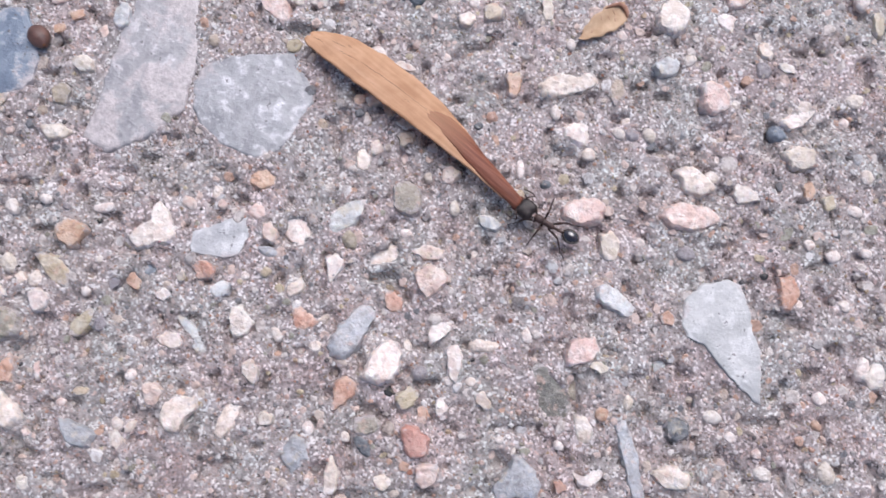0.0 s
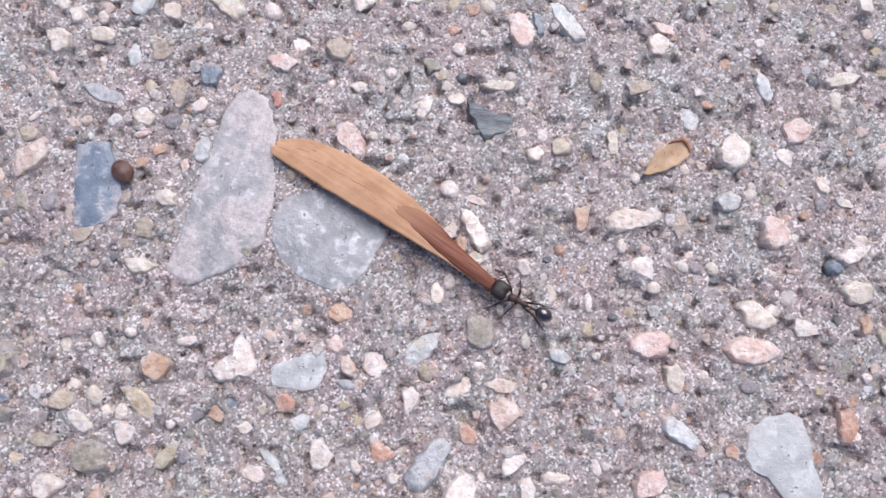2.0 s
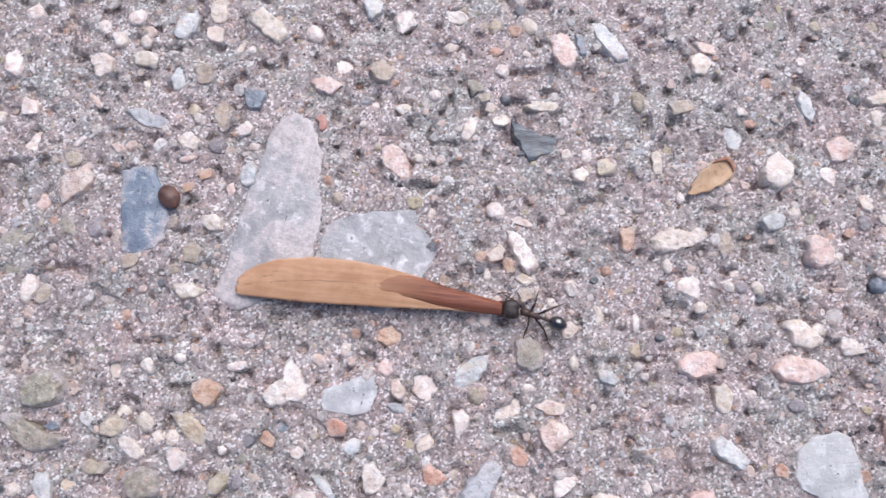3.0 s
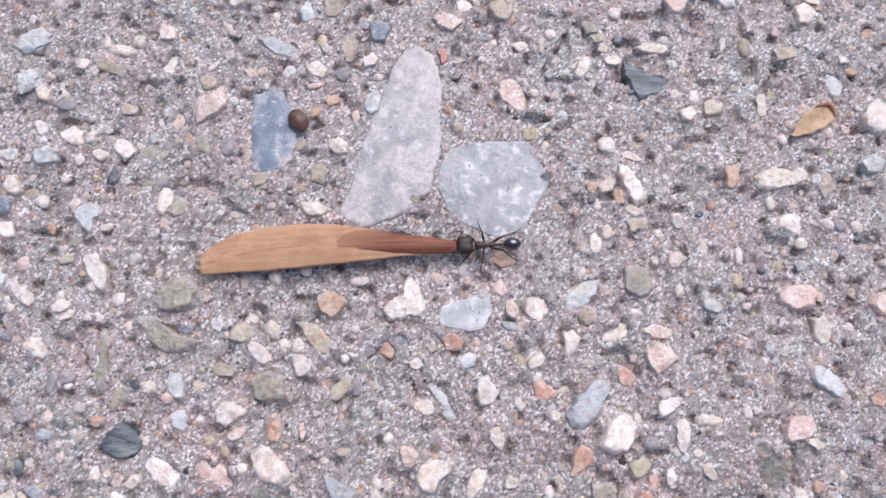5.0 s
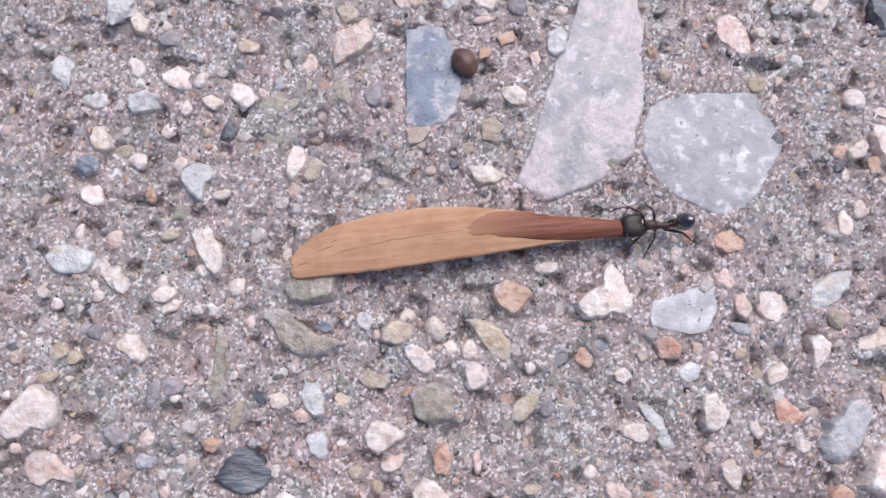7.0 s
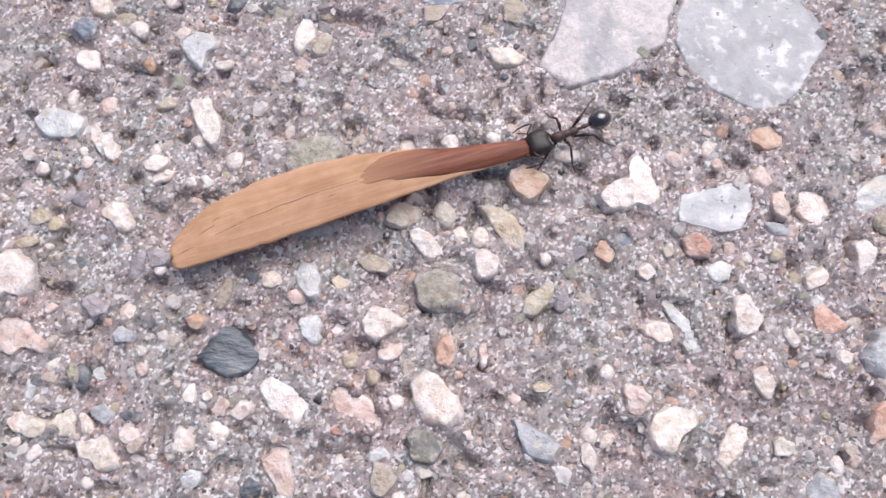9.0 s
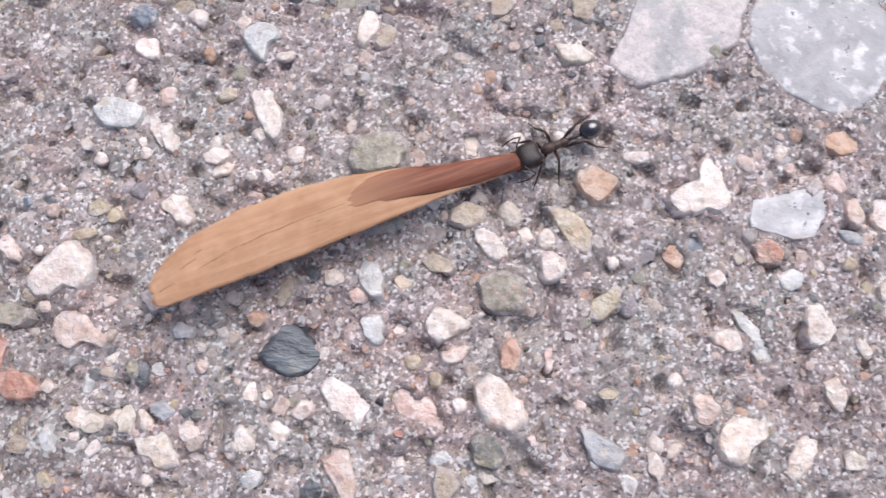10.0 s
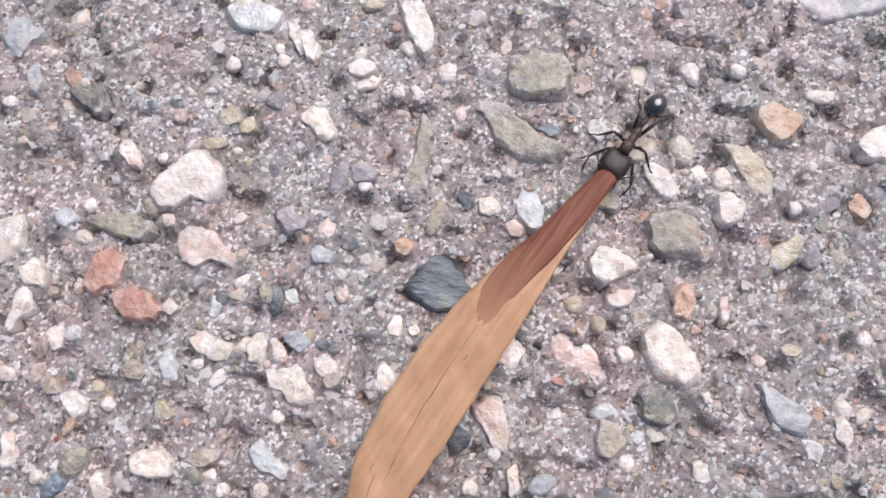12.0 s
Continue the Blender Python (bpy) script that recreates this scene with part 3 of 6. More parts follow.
rock("pink", -20.6, 25.8, ((0.0, -0.8), (1.0, -0.4), (0.2, 0.6), (-1.1, 0.5)))
rock("cream", -39.6, 14.3, ((-0.6, -0.5), (0.5, -0.9), (1.2, 0.1), (0.1, 1.1), (-1.0, 0.4)))
rock("ice", -46.5, 14.1, ((-1.5, -0.6), (-0.6, -1.2), (1.4, -0.9), (1.7, 0.9), (0.1, 1.5), (-1.4, 0.5)))
rock("cream", -47.5, 22.7, ((-0.6, -0.8), (0.8, -1.2), (1.0, 0.0), (-0.1, 1.2), (-1.2, 0.8)))
rock("mauve", -44.3, 21.1, ((-0.7, -0.9), (1.0, -0.7), (1.3, 0.6), (-0.1, 0.9), (-1.3, -0.0)))
rock("ice", -40.3, 6.2, ((-1.8, 0.4), (-1.0, -1.1), (0.5, -2.3), (0.7, -0.8), (1.7, 0.4), (0.9, 1.7), (-0.9, 1.5)))
rock("yellow", -36.3, 20.5, ((-0.8, -0.6), (0.8, -0.7), (1.3, 0.3), (-0.2, 0.9), (-1.3, 0.1)))
rock("tan", -18.6, 11.4, ((-0.9, -1.1), (0.6, -0.7), (1.6, 1.0), (-1.2, 0.7)))
rock("ice", -4.2, 21.9, ((-1.2, -1.1), (-0.1, -1.7), (0.9, -0.8), (1.0, 0.9), (0.0, 1.9), (-0.9, 0.8)))
rock("pink", -6.4, 20.0, ((-0.5, -0.7), (0.4, -0.9), (0.7, 0.2), (0.2, 1.1), (-0.6, 0.5)))
rock("cream", -8.6, 15.8, ((-1.3, -0.2), (-0.1, -1.0), (1.3, -0.9), (1.2, 0.3), (0.2, 1.2), (-1.4, 0.7)))
rock("orange", -9.5, 22.0, ((-0.5, -0.9), (1.0, -0.1), (0.6, 1.0), (-1.2, 0.2)))
rock("orange", -11.8, 20.4, ((-0.6, -0.8), (0.6, -0.4), (0.7, 0.8), (-0.7, 0.5)))
rock("white", -4.7, 28.0, ((-0.8, -0.9), (0.6, -0.7), (1.2, 0.3), (0.3, 1.1), (-1.2, 0.1)))
rock("white", -11.8, 26.6, ((-0.9, -0.8), (0.8, -1.3), (1.5, 0.1), (-0.1, 1.3), (-1.5, 0.6)))
rock("grey", -17.1, 29.6, ((-0.8, -0.9), (1.8, -1.5), (2.8, -0.4), (-0.5, 1.3), (-3.0, 1.4)))
rock("pink", 14.4, 23.1, ((-1.8, -0.1), (-0.5, -1.5), (0.7, -2.6), (1.6, -2.1), (1.7, -0.3), (0.8, 1.8), (-0.4, 2.7), (-1.8, 2.0)))
rock("red", 5.0, 28.6, ((-0.2, -1.3), (0.7, -0.7), (0.3, 1.1), (-0.8, 0.8)))
rock("cream", -11.5, 7.4, ((-1.0, -0.9), (0.9, -1.0), (1.8, 0.1), (0.4, 1.1), (-2.1, 0.9)))
rock("tan", -11.0, 12.2, ((-0.9, -1.2), (0.6, -1.3), (1.2, 0.3), (0.3, 1.4), (-1.2, 0.6)))
rock("tan", -13.4, 10.1, ((-0.2, -0.8), (0.7, -0.3), (0.4, 0.7), (-0.7, 0.4)))
rock("orange", 13.0, 1.3, ((-1.5, -0.5), (-0.0, -1.4), (1.4, -0.9), (1.8, 0.5), (0.0, 1.4), (-1.6, 0.6)))
rock("white", 23.8, 27.4, ((-0.9, 0.3), (-1.2, -1.3), (-0.4, -1.8), (0.9, -0.2), (1.1, 1.1), (0.2, 1.7)))
rock("layered", 32.0, 25.5, ((-1.7, -0.8), (-0.8, -2.7), (0.5, -2.1), (2.4, -1.5), (3.2, 0.7), (0.7, 1.1), (-1.6, 2.4), (-3.0, 3.2)))
rock("cream", 28.0, 28.3, ((-1.1, -0.5), (0.1, -0.8), (1.3, -0.0), (0.6, 0.9), (-1.1, 0.6)))
rock("cream", 33.4, 30.3, ((-1.0, -0.7), (1.7, -0.6), (2.1, 0.4), (-0.5, 0.8), (-2.3, 0.3)))
rock("yellow", 41.2, 21.9, ((-1.0, -1.0), (0.8, -1.1), (1.4, 0.3), (0.0, 1.3), (-1.4, 0.7)))
rock("cream", 37.8, 21.0, ((-0.9, -0.6), (0.4, -1.1), (1.2, -0.0), (0.3, 1.1), (-1.1, 0.5)))
rock("white", 29.9, 11.1, ((-1.3, 0.4), (-0.5, -1.5), (0.5, -2.8), (1.7, -2.0), (1.5, -0.7), (0.6, 1.2), (-0.8, 2.7), (-2.1, 2.9)))
rock("white", 29.9, 15.0, ((-0.5, -0.1), (0.7, -0.6), (1.7, -0.5), (1.0, 0.3), (-0.7, 0.9), (-1.9, 0.2)))
rock("cream", 26.5, 11.0, ((-0.9, -1.1), (0.7, -0.7), (1.2, 0.5), (0.3, 1.3), (-1.5, -0.1)))
rock("orange", 24.6, 10.7, ((-0.6, -0.7), (0.6, -0.5), (0.9, 0.8), (-0.8, 0.5)))
rock("orange", 28.1, 9.4, ((-0.5, -1.0), (0.6, -0.7), (0.5, 1.0), (-0.7, 0.8)))
rock("cream", 29.9, 7.7, ((-0.0, -0.9), (1.2, -0.2), (0.2, 0.7), (-1.3, 0.4)))
rock("tan", 30.1, 5.8, ((-0.7, -1.0), (0.8, -0.6), (1.1, 0.9), (-1.3, 0.7)))
rock("tan", 19.7, 8.0, ((-0.6, -0.6), (0.4, -0.9), (0.8, 0.1), (0.1, 1.0), (-0.6, 0.5)))
rock("orange", 43.3, 12.6, ((-0.9, -1.4), (0.0, -1.7), (0.9, -0.1), (1.2, 1.7), (-1.0, 1.2)))
rock("cream", 49.7, 12.4, ((-3.1, -1.3), (-1.9, -2.0), (-0.2, -1.4), (2.1, -0.9), (3.7, 0.1), (3.4, 1.5), (1.5, 1.0), (-0.2, 1.2), (-1.9, 1.2), (-3.1, 0.2)))
rock("cream", 24.8, 3.5, ((-0.7, -1.0), (0.4, -1.4), (1.0, 0.1), (0.2, 1.4), (-0.7, 0.8)))
rock("pink", 26.4, 4.9, ((-0.4, -1.0), (0.9, -0.4), (0.5, 1.1), (-1.0, 0.5)))
rock("pink", 35.2, 1.3, ((-0.9, -0.9), (0.4, -1.1), (1.2, 0.1), (0.2, 1.1), (-1.0, 0.6)))
rock("white", -47.1, -4.1, ((-0.2, -1.1), (0.7, -1.4), (0.8, -0.1), (-0.1, 1.5), (-1.1, 1.3)))
rock("cream", -42.0, -6.3, ((-0.7, -1.0), (0.9, -0.4), (1.2, 0.4), (-0.1, 0.8), (-1.1, 0.1)))
rock("white", -38.0, -6.6, ((0.1, -0.8), (0.7, -0.2), (0.1, 0.6), (-0.7, 0.4)))
rock("yellow", -50.7, -11.7, ((-0.6, -0.6), (0.3, -0.6), (0.7, 0.1), (0.2, 0.8), (-0.8, 0.4)))
rock("green", -37.0, -12.3, ((-0.3, 0.3), (-1.0, -1.8), (-0.3, -3.1), (0.7, -2.4), (0.8, 0.3), (0.6, 3.0), (-0.2, 3.8)))
rock("green", -28.5, -3.9, ((-2.4, -0.5), (-1.7, -1.8), (0.1, -2.2), (2.4, -1.4), (2.7, 0.7), (1.9, 2.1), (-0.5, 2.0), (-2.2, 1.3)))
rock("green", -29.3, -8.9, ((-2.5, 0.4), (-1.3, -1.4), (0.5, -2.2), (2.8, -1.7), (4.2, -0.6), (2.1, -0.3), (-0.4, 1.4), (-1.9, 2.4), (-3.9, 1.9)))
rock("blue", -27.1, -8.2, ((0.1, -0.7), (1.0, -0.0), (0.1, 0.7), (-1.1, 0.0)))
rock("yellow", -20.1, -8.5, ((-1.3, -0.8), (0.1, -1.3), (1.6, -0.6), (1.7, 0.8), (-0.3, 1.3), (-1.6, 0.4)))
rock("white", -17.7, -11.0, ((-0.8, -0.7), (0.6, -1.4), (1.7, -0.9), (0.9, 0.5), (-0.6, 1.5), (-1.8, 1.0)))
rock("ice", -27.7, -15.0, ((-1.2, -0.4), (-0.1, -1.6), (1.1, -1.4), (1.1, 0.3), (0.0, 1.7), (-1.1, 1.1)))
rock("dark", -32.7, -15.0, ((0.1, -0.8), (0.7, -0.3), (-0.0, 0.8), (-1.0, 0.3)))
rock("cream", -31.0, -15.3, ((-0.7, -0.5), (0.3, -0.8), (1.1, -0.1), (0.3, 0.9), (-0.9, 0.6)))
rock("yellow", -25.0, -15.0, ((-0.6, -0.5), (0.2, -0.9), (0.9, 0.0), (0.1, 1.0), (-0.8, 0.3)))
rock("tan", -22.2, -13.2, ((-0.9, -0.6), (1.0, -0.8), (1.7, 0.1), (-0.1, 0.9), (-1.6, 0.3)))
rock("pink", -42.9, -18.6, ((-0.8, -0.8), (0.5, -1.1), (1.1, -0.2), (0.0, 1.2), (-1.0, 0.8)))
rock("cream", -15.9, -24.6, ((-1.9, -0.4), (-1.0, -1.7), (1.0, -2.3), (2.3, -1.7), (2.1, -0.0), (0.7, 1.6), (-0.9, 2.6), (-2.2, 1.6)))
rock("umber", -16.6, -28.5, ((-1.1, -1.2), (0.8, -1.5), (1.6, 0.3), (0.4, 1.5), (-1.6, 1.1)))
rock("orange", -15.4, -20.5, ((-0.7, -1.0), (0.5, -1.4), (1.0, 0.2), (0.2, 1.5), (-0.9, 0.8)))
rock("cream", -46.5, -28.8, ((-0.5, -1.1), (0.7, -1.1), (0.8, 0.7), (-0.1, 1.3), (-0.9, 0.2)))
rock("cream", -49.3, -29.2, ((-0.5, -0.8), (0.6, -0.7), (0.9, 0.3), (-0.2, 0.9), (-1.0, 0.3)))
rock("green", -16.3, -15.2, ((-1.7, -1.3), (0.4, -2.0), (2.1, -1.1), (1.7, 1.3), (-0.1, 2.1), (-2.3, 1.1)))
rock("white", 0.6, -4.6, ((-2.2, -2.1), (-0.6, -2.2), (0.2, -1.5), (1.5, -1.8), (2.6, -1.1), (2.5, -0.1), (1.6, 1.7), (0.6, 3.3), (-0.3, 2.6), (-0.5, 1.0), (-1.9, 0.5), (-3.1, -0.8)))
rock("orange", -8.9, -4.9, ((-1.4, -0.8), (-0.1, -1.9), (1.4, -0.9), (2.0, 0.5), (-0.2, 1.8), (-1.9, 1.1)))
rock("yellow", -10.9, -9.0, ((-1.5, 0.6), (-0.6, -0.7), (0.6, -2.0), (1.9, -2.1), (2.1, -0.4), (0.9, 1.2), (-0.8, 1.8), (-2.5, 1.9)))
rock("white", -12.3, -12.5, ((-0.6, -1.5), (0.9, -1.0), (1.4, 0.3), (-0.2, 1.4), (-1.3, 0.8)))
rock("cream", -14.7, -9.9, ((-0.1, -0.7), (0.8, -0.2), (0.1, 0.8), (-1.0, 0.3)))
rock("yellow", -7.5, -15.2, ((-1.2, -1.5), (-0.0, -1.5), (1.1, -0.3), (1.5, 1.0), (0.8, 1.7), (-0.3, 0.7), (-1.6, -0.4)))
rock("cream", 2.8, -17.4, ((-1.1, -0.5), (0.2, -1.0), (1.7, -0.6), (1.0, 0.6), (-0.2, 1.0), (-1.4, 0.2)))
rock("orange", -1.8, -10.4, ((-0.8, -0.6), (0.6, -1.3), (1.3, -0.3), (0.2, 1.5), (-1.1, 0.6)))
rock("pink", 13.8, -5.1, ((-0.6, -0.9), (0.5, -1.4), (0.9, -0.1), (0.2, 1.3), (-0.8, 0.9)))
rock("cream", 4.1, -25.7, ((-2.1, -0.5), (-1.4, -1.8), (0.1, -2.0), (0.8, -0.5), (2.2, 0.5), (2.0, 1.7), (-0.1, 1.9), (-1.6, 1.1)))
rock("cream", 9.2, -26.5, ((-0.9, -0.0), (-1.3, -1.4), (-0.4, -2.1), (1.0, -0.7), (1.5, 1.0), (0.6, 2.0), (-0.4, 1.3)))
rock("cream", 13.6, -26.5, ((-0.7, -0.7), (0.5, -0.8), (1.0, 0.1), (0.0, 0.9), (-0.9, 0.3)))
rock("cream", 12.0, -21.3, ((-0.6, -0.9), (0.5, -1.5), (1.0, 0.1), (-0.0, 1.6), (-1.0, 0.8)))
rock("grey", -7.4, -27.4, ((-1.4, 0.2), (-0.4, -1.5), (1.6, -1.7), (2.3, -0.2), (-0.1, 1.1), (-1.8, 1.8)))
rock("yellow", -7.0, -23.0, ((-0.5, -0.4), (0.6, -0.4), (1.1, 0.3), (-0.1, 0.6), (-0.9, 0.1)))
rock("pink", 1.2, -23.5, ((-0.8, -1.2), (0.4, -1.1), (1.2, 0.3), (0.4, 1.3), (-1.3, 0.9)))
rock("white", -2.9, -28.4, ((-0.4, -0.5), (0.4, -1.4), (0.8, -0.5), (0.1, 1.3), (-0.7, 0.8)))
rock("orange", 18.0, -15.3, ((-1.1, -1.5), (1.0, -1.2), (1.7, -0.4), (0.4, 0.4), (-0.3, 1.5), (-1.6, 1.0)))
rock("ice", 22.7, -3.4, ((-1.3, -2.1), (0.6, -1.4), (2.3, 0.4), (2.5, 2.0), (0.3, 1.8), (-1.5, 0.5), (-2.5, -1.1)))
rock("green", 30.0, -1.5, ((-1.4, -1.1), (0.2, -2.1), (1.6, -1.4), (1.6, 1.1), (-0.0, 2.2), (-1.7, 1.5)))
rock("cream", 27.3, -8.3, ((-1.8, -1.4), (-0.3, -1.2), (1.9, -0.5), (2.3, 0.7), (0.9, 1.6), (-0.9, 1.0), (-2.2, -0.0)))
rock("white", 21.4, -9.4, ((-0.8, -0.4), (-0.5, -2.1), (0.6, -0.7), (1.2, 0.7), (0.3, 1.5), (-1.0, 1.2)))
rock("pink", 32.7, -11.4, ((-1.4, -0.9), (-0.5, -2.1), (0.6, -1.1), (2.1, -0.0), (1.1, 1.4), (-0.3, 1.9), (-2.0, 1.0)))
rock("pink", 32.6, -8.1, ((-0.9, -0.7), (1.3, -0.9), (1.8, 0.2), (-0.1, 1.1), (-2.3, 0.5)))
rock("orange", 28.3, -13.6, ((-0.6, -1.0), (0.6, -1.3), (1.1, 0.0), (0.0, 1.2), (-1.2, 1.1)))
rock("grey", 23.3, -17.1, ((-2.4, -2.6), (-0.9, -3.1), (0.9, -1.7), (1.9, 0.1), (2.8, 2.1), (1.8, 3.1), (0.3, 2.3), (-1.5, 0.7), (-2.8, -1.3)))
rock("white", 27.0, -20.7, ((-1.8, -0.1), (-2.7, -1.4), (-0.9, -2.3), (0.9, -2.1), (1.7, -0.7), (2.1, 0.6), (1.6, 2.3), (0.4, 2.6), (-1.1, 1.3)))
rock("white", 33.5, -17.3, ((-1.2, -1.5), (0.1, -0.7), (1.4, 0.2), (1.6, 1.2), (-0.7, 1.1), (-1.4, -0.0)))
rock("orange", 22.3, -23.8, ((-1.1, -0.4), (-1.3, -2.0), (-0.1, -1.4), (1.4, -0.4), (1.6, 1.0), (0.4, 2.0), (-1.0, 1.2)))
rock("yellow", 29.6, -24.7, ((-0.8, -1.4), (0.6, -0.8), (1.4, 0.6), (0.4, 1.6), (-1.4, 0.2)))
rock("ice", 39.7, -4.6, ((-0.9, -0.5), (0.8, -1.2), (1.4, -0.2), (0.2, 0.8), (-1.4, 0.9)))
rock("white", 35.1, -20.8, ((-0.7, -1.6), (0.1, -2.3), (1.1, 0.4), (0.4, 2.1), (-0.9, 1.6)))
rock("ice", 53.9, -14.1, ((-1.9, 0.1), (-0.2, -1.1), (1.5, -2.1), (2.4, -0.9), (1.2, 0.5), (-0.7, 2.0), (-2.0, 1.7)))
rock("umber", 45.9, -24.5, ((-1.5, 0.5), (-1.9, -1.5), (-0.4, -3.0), (1.9, -3.1), (2.6, -1.8), (2.1, 0.4), (0.5, 2.0), (-0.7, 3.6), (-2.3, 3.3)))
rock("cream", 49.6, -28.5, ((-0.9, -1.4), (0.6, -1.6), (1.0, -0.1), (0.1, 1.7), (-1.0, 1.3)))
rock("grey", 41.8, -33.9, ((-2.9, -0.8), (-2.3, -1.9), (2.1, -2.0), (2.7, -0.4), (1.6, 1.5), (0.1, 2.6), (-1.3, 1.2)))
rock("grey", 54.4, -31.7, ((-1.0, 1.2), (-0.4, -1.6), (0.1, -4.5), (1.4, -4.4), (1.0, -0.1), (0.5, 2.1), (-0.2, 3.8), (-1.3, 3.5)))
rock("dark", 60.0, -28.9, ((-1.2, -0.8), (-0.2, -1.5), (1.4, -0.6), (1.5, 0.8), (0.0, 1.3), (-1.5, 0.6)))
rock("pink", 49.8, -19.8, ((-1.7, -1.7), (1.2, -1.2), (2.0, 0.1), (1.4, 1.7), (-1.2, 1.1), (-1.8, -0.2)))
rock("cream", 51.7, -21.8, ((0.0, -0.9), (1.0, -0.2), (0.1, 0.8), (-1.2, 0.5)))
rock("cream", 59.2, -34.1, ((-1.3, -1.0), (1.5, -1.5), (2.0, 0.3), (0.1, 1.3), (-2.5, 0.7)))
rock("orange", 74.3, -13.7, ((-1.2, -1.6), (0.2, -2.1), (1.3, -0.0), (0.7, 2.1), (-1.1, 1.7)))
rock("orange", 59.8, -16.3, ((-0.6, -0.7), (0.5, -0.9), (0.9, 0.3), (0.2, 1.1), (-0.8, 0.3)))
rock("ice", 58.7, -21.6, ((-0.7, -0.7), (0.9, -0.6), (0.7, 0.7), (-0.7, 0.4)))
rock("white", 83.7, -23.4, ((-0.9, -1.6), (1.0, -1.3), (1.4, 1.6), (0.0, 1.3), (-1.7, -0.1)))
rock("white", 63.3, 20.9, ((-1.9, -1.3), (0.1, -2.5), (1.6, -1.7), (2.3, 0.5), (0.9, 2.4), (-0.9, 2.1), (-2.1, 0.2)))
rock("pink", 67.7, 10.2, ((-1.7, -1.3), (-0.2, -2.0), (1.5, -1.3), (1.8, 0.5), (-0.0, 2.3), (-1.6, 2.0)))
rock("ice", 62.2, 14.4, ((-0.9, -1.3), (0.9, -0.9), (1.5, 0.6), (-0.0, 1.3), (-1.6, 0.4)))
rock("cream", 74.7, 16.3, ((-0.6, -0.6), (0.5, -1.2), (1.0, -0.2), (0.2, 1.3), (-1.0, 0.9)))
rock("cream", 64.5, -0.2, ((-1.5, -1.1), (0.5, -1.8), (2.3, -0.8), (1.7, 0.4), (-0.6, 2.0), (-2.3, 1.4)))
rock("white", 70.2, -1.7, ((-0.5, -1.2), (2.1, -0.8), (0.4, 1.0), (-0.7, 1.2), (-1.4, -0.0)))
rock("cream", 77.2, 2.6, ((-1.0, -1.6), (1.7, -1.3), (2.0, 0.8), (-0.3, 1.5), (-2.2, 0.5)))
rock("white", 77.3, 7.3, ((-0.9, -1.4), (0.9, -0.5), (2.6, 1.2), (-0.7, 0.7), (-2.0, -0.2)))
rock("pink", 63.3, -4.4, ((-2.7, -1.3), (0.7, -1.8), (3.6, -0.7), (2.9, 1.0), (-1.1, 1.8), (-3.5, 0.8)))
rock("orange", 78.0, -1.5, ((-0.5, -1.5), (0.8, -0.4), (0.5, 1.2), (-0.9, 0.7)))
rock("yellow", 80.5, -3.0, ((-0.6, -1.3), (0.7, -0.7), (0.6, 1.1), (-0.8, 0.7)))
rock("yellow", 89.5, 19.9, ((-0.7, -1.4), (0.4, -1.9), (0.8, 1.8), (-0.7, 1.5)))
rock("pink", 50.8, -3.4, ((-2.3, -0.7), (-0.9, -1.7), (1.8, -1.4), (2.9, 0.2), (2.0, 1.6), (-0.7, 1.6), (-2.6, 0.7)))
rock("cream", 53.9, -7.6, ((-1.0, -1.3), (0.4, -2.0), (1.3, 0.3), (0.4, 2.0), (-1.2, 1.1)))
rock("orange", 31.4, -26.3, ((-0.4, -0.7), (0.8, -0.9), (0.4, 0.8), (-0.7, 0.6)))
rock("red", 30.4, -29.4, ((-1.2, -0.5), (-0.3, -1.9), (1.3, -1.5), (1.7, 0.4), (-0.2, 1.8), (-1.6, 1.5)))
rock("pink", 31.5, -33.1, ((-1.1, -0.5), (-0.3, -1.6), (1.1, -0.9), (1.6, 0.9), (0.0, 1.2), (-1.3, 1.0)))
rock("cream", 21.0, -33.0, ((-0.6, -2.1), (0.6, -1.6), (0.8, 0.8), (0.0, 2.4), (-0.8, 0.3)))
rock("cream", 26.6, -33.8, ((-0.8, -0.6), (0.3, -1.0), (1.1, -0.2), (0.4, 1.0), (-1.0, 0.6)))
rock("white", 49.6, -33.9, ((-0.9, -0.7), (0.3, -1.1), (1.7, 0.2), (1.4, 1.0), (-0.6, 0.1), (-1.8, 0.8)))
rock("white", 38.2, -25.2, ((-0.6, -0.2), (0.2, -1.1), (1.1, -0.6), (0.1, 1.2), (-0.8, 0.7)))
rock("white", 33.4, -25.9, ((-0.5, -0.7), (-0.0, -1.1), (0.8, -0.1), (0.2, 1.2), (-0.6, 0.8)))
rock("red", 46.4, -34.8, ((-0.3, -0.7), (0.8, -0.3), (0.2, 0.8), (-0.7, 0.5)))
rock("blue", 0.1, -9.3, ((-0.8, -0.8), (1.0, -0.9), (1.4, 0.3), (-0.1, 1.1), (-1.4, 0.5)))
rock("white", -54.1, -17.0, ((-2.7, -1.5), (-1.8, -2.2), (-0.3, -2.0), (0.4, -1.0), (1.8, -1.4), (2.4, -0.4), (2.5, 0.7), (1.8, 2.0), (0.7, 2.7), (-0.3, 2.5), (-1.4, 1.3), (-2.6, -0.1)))
rock("pink", -51.6, -22.0, ((-1.8, -0.9), (-0.6, -1.4), (0.5, -0.6), (1.9, -1.0), (2.4, -0.3), (1.4, 0.6), (-0.1, 1.6), (-1.6, 1.6), (-2.5, 0.8)))
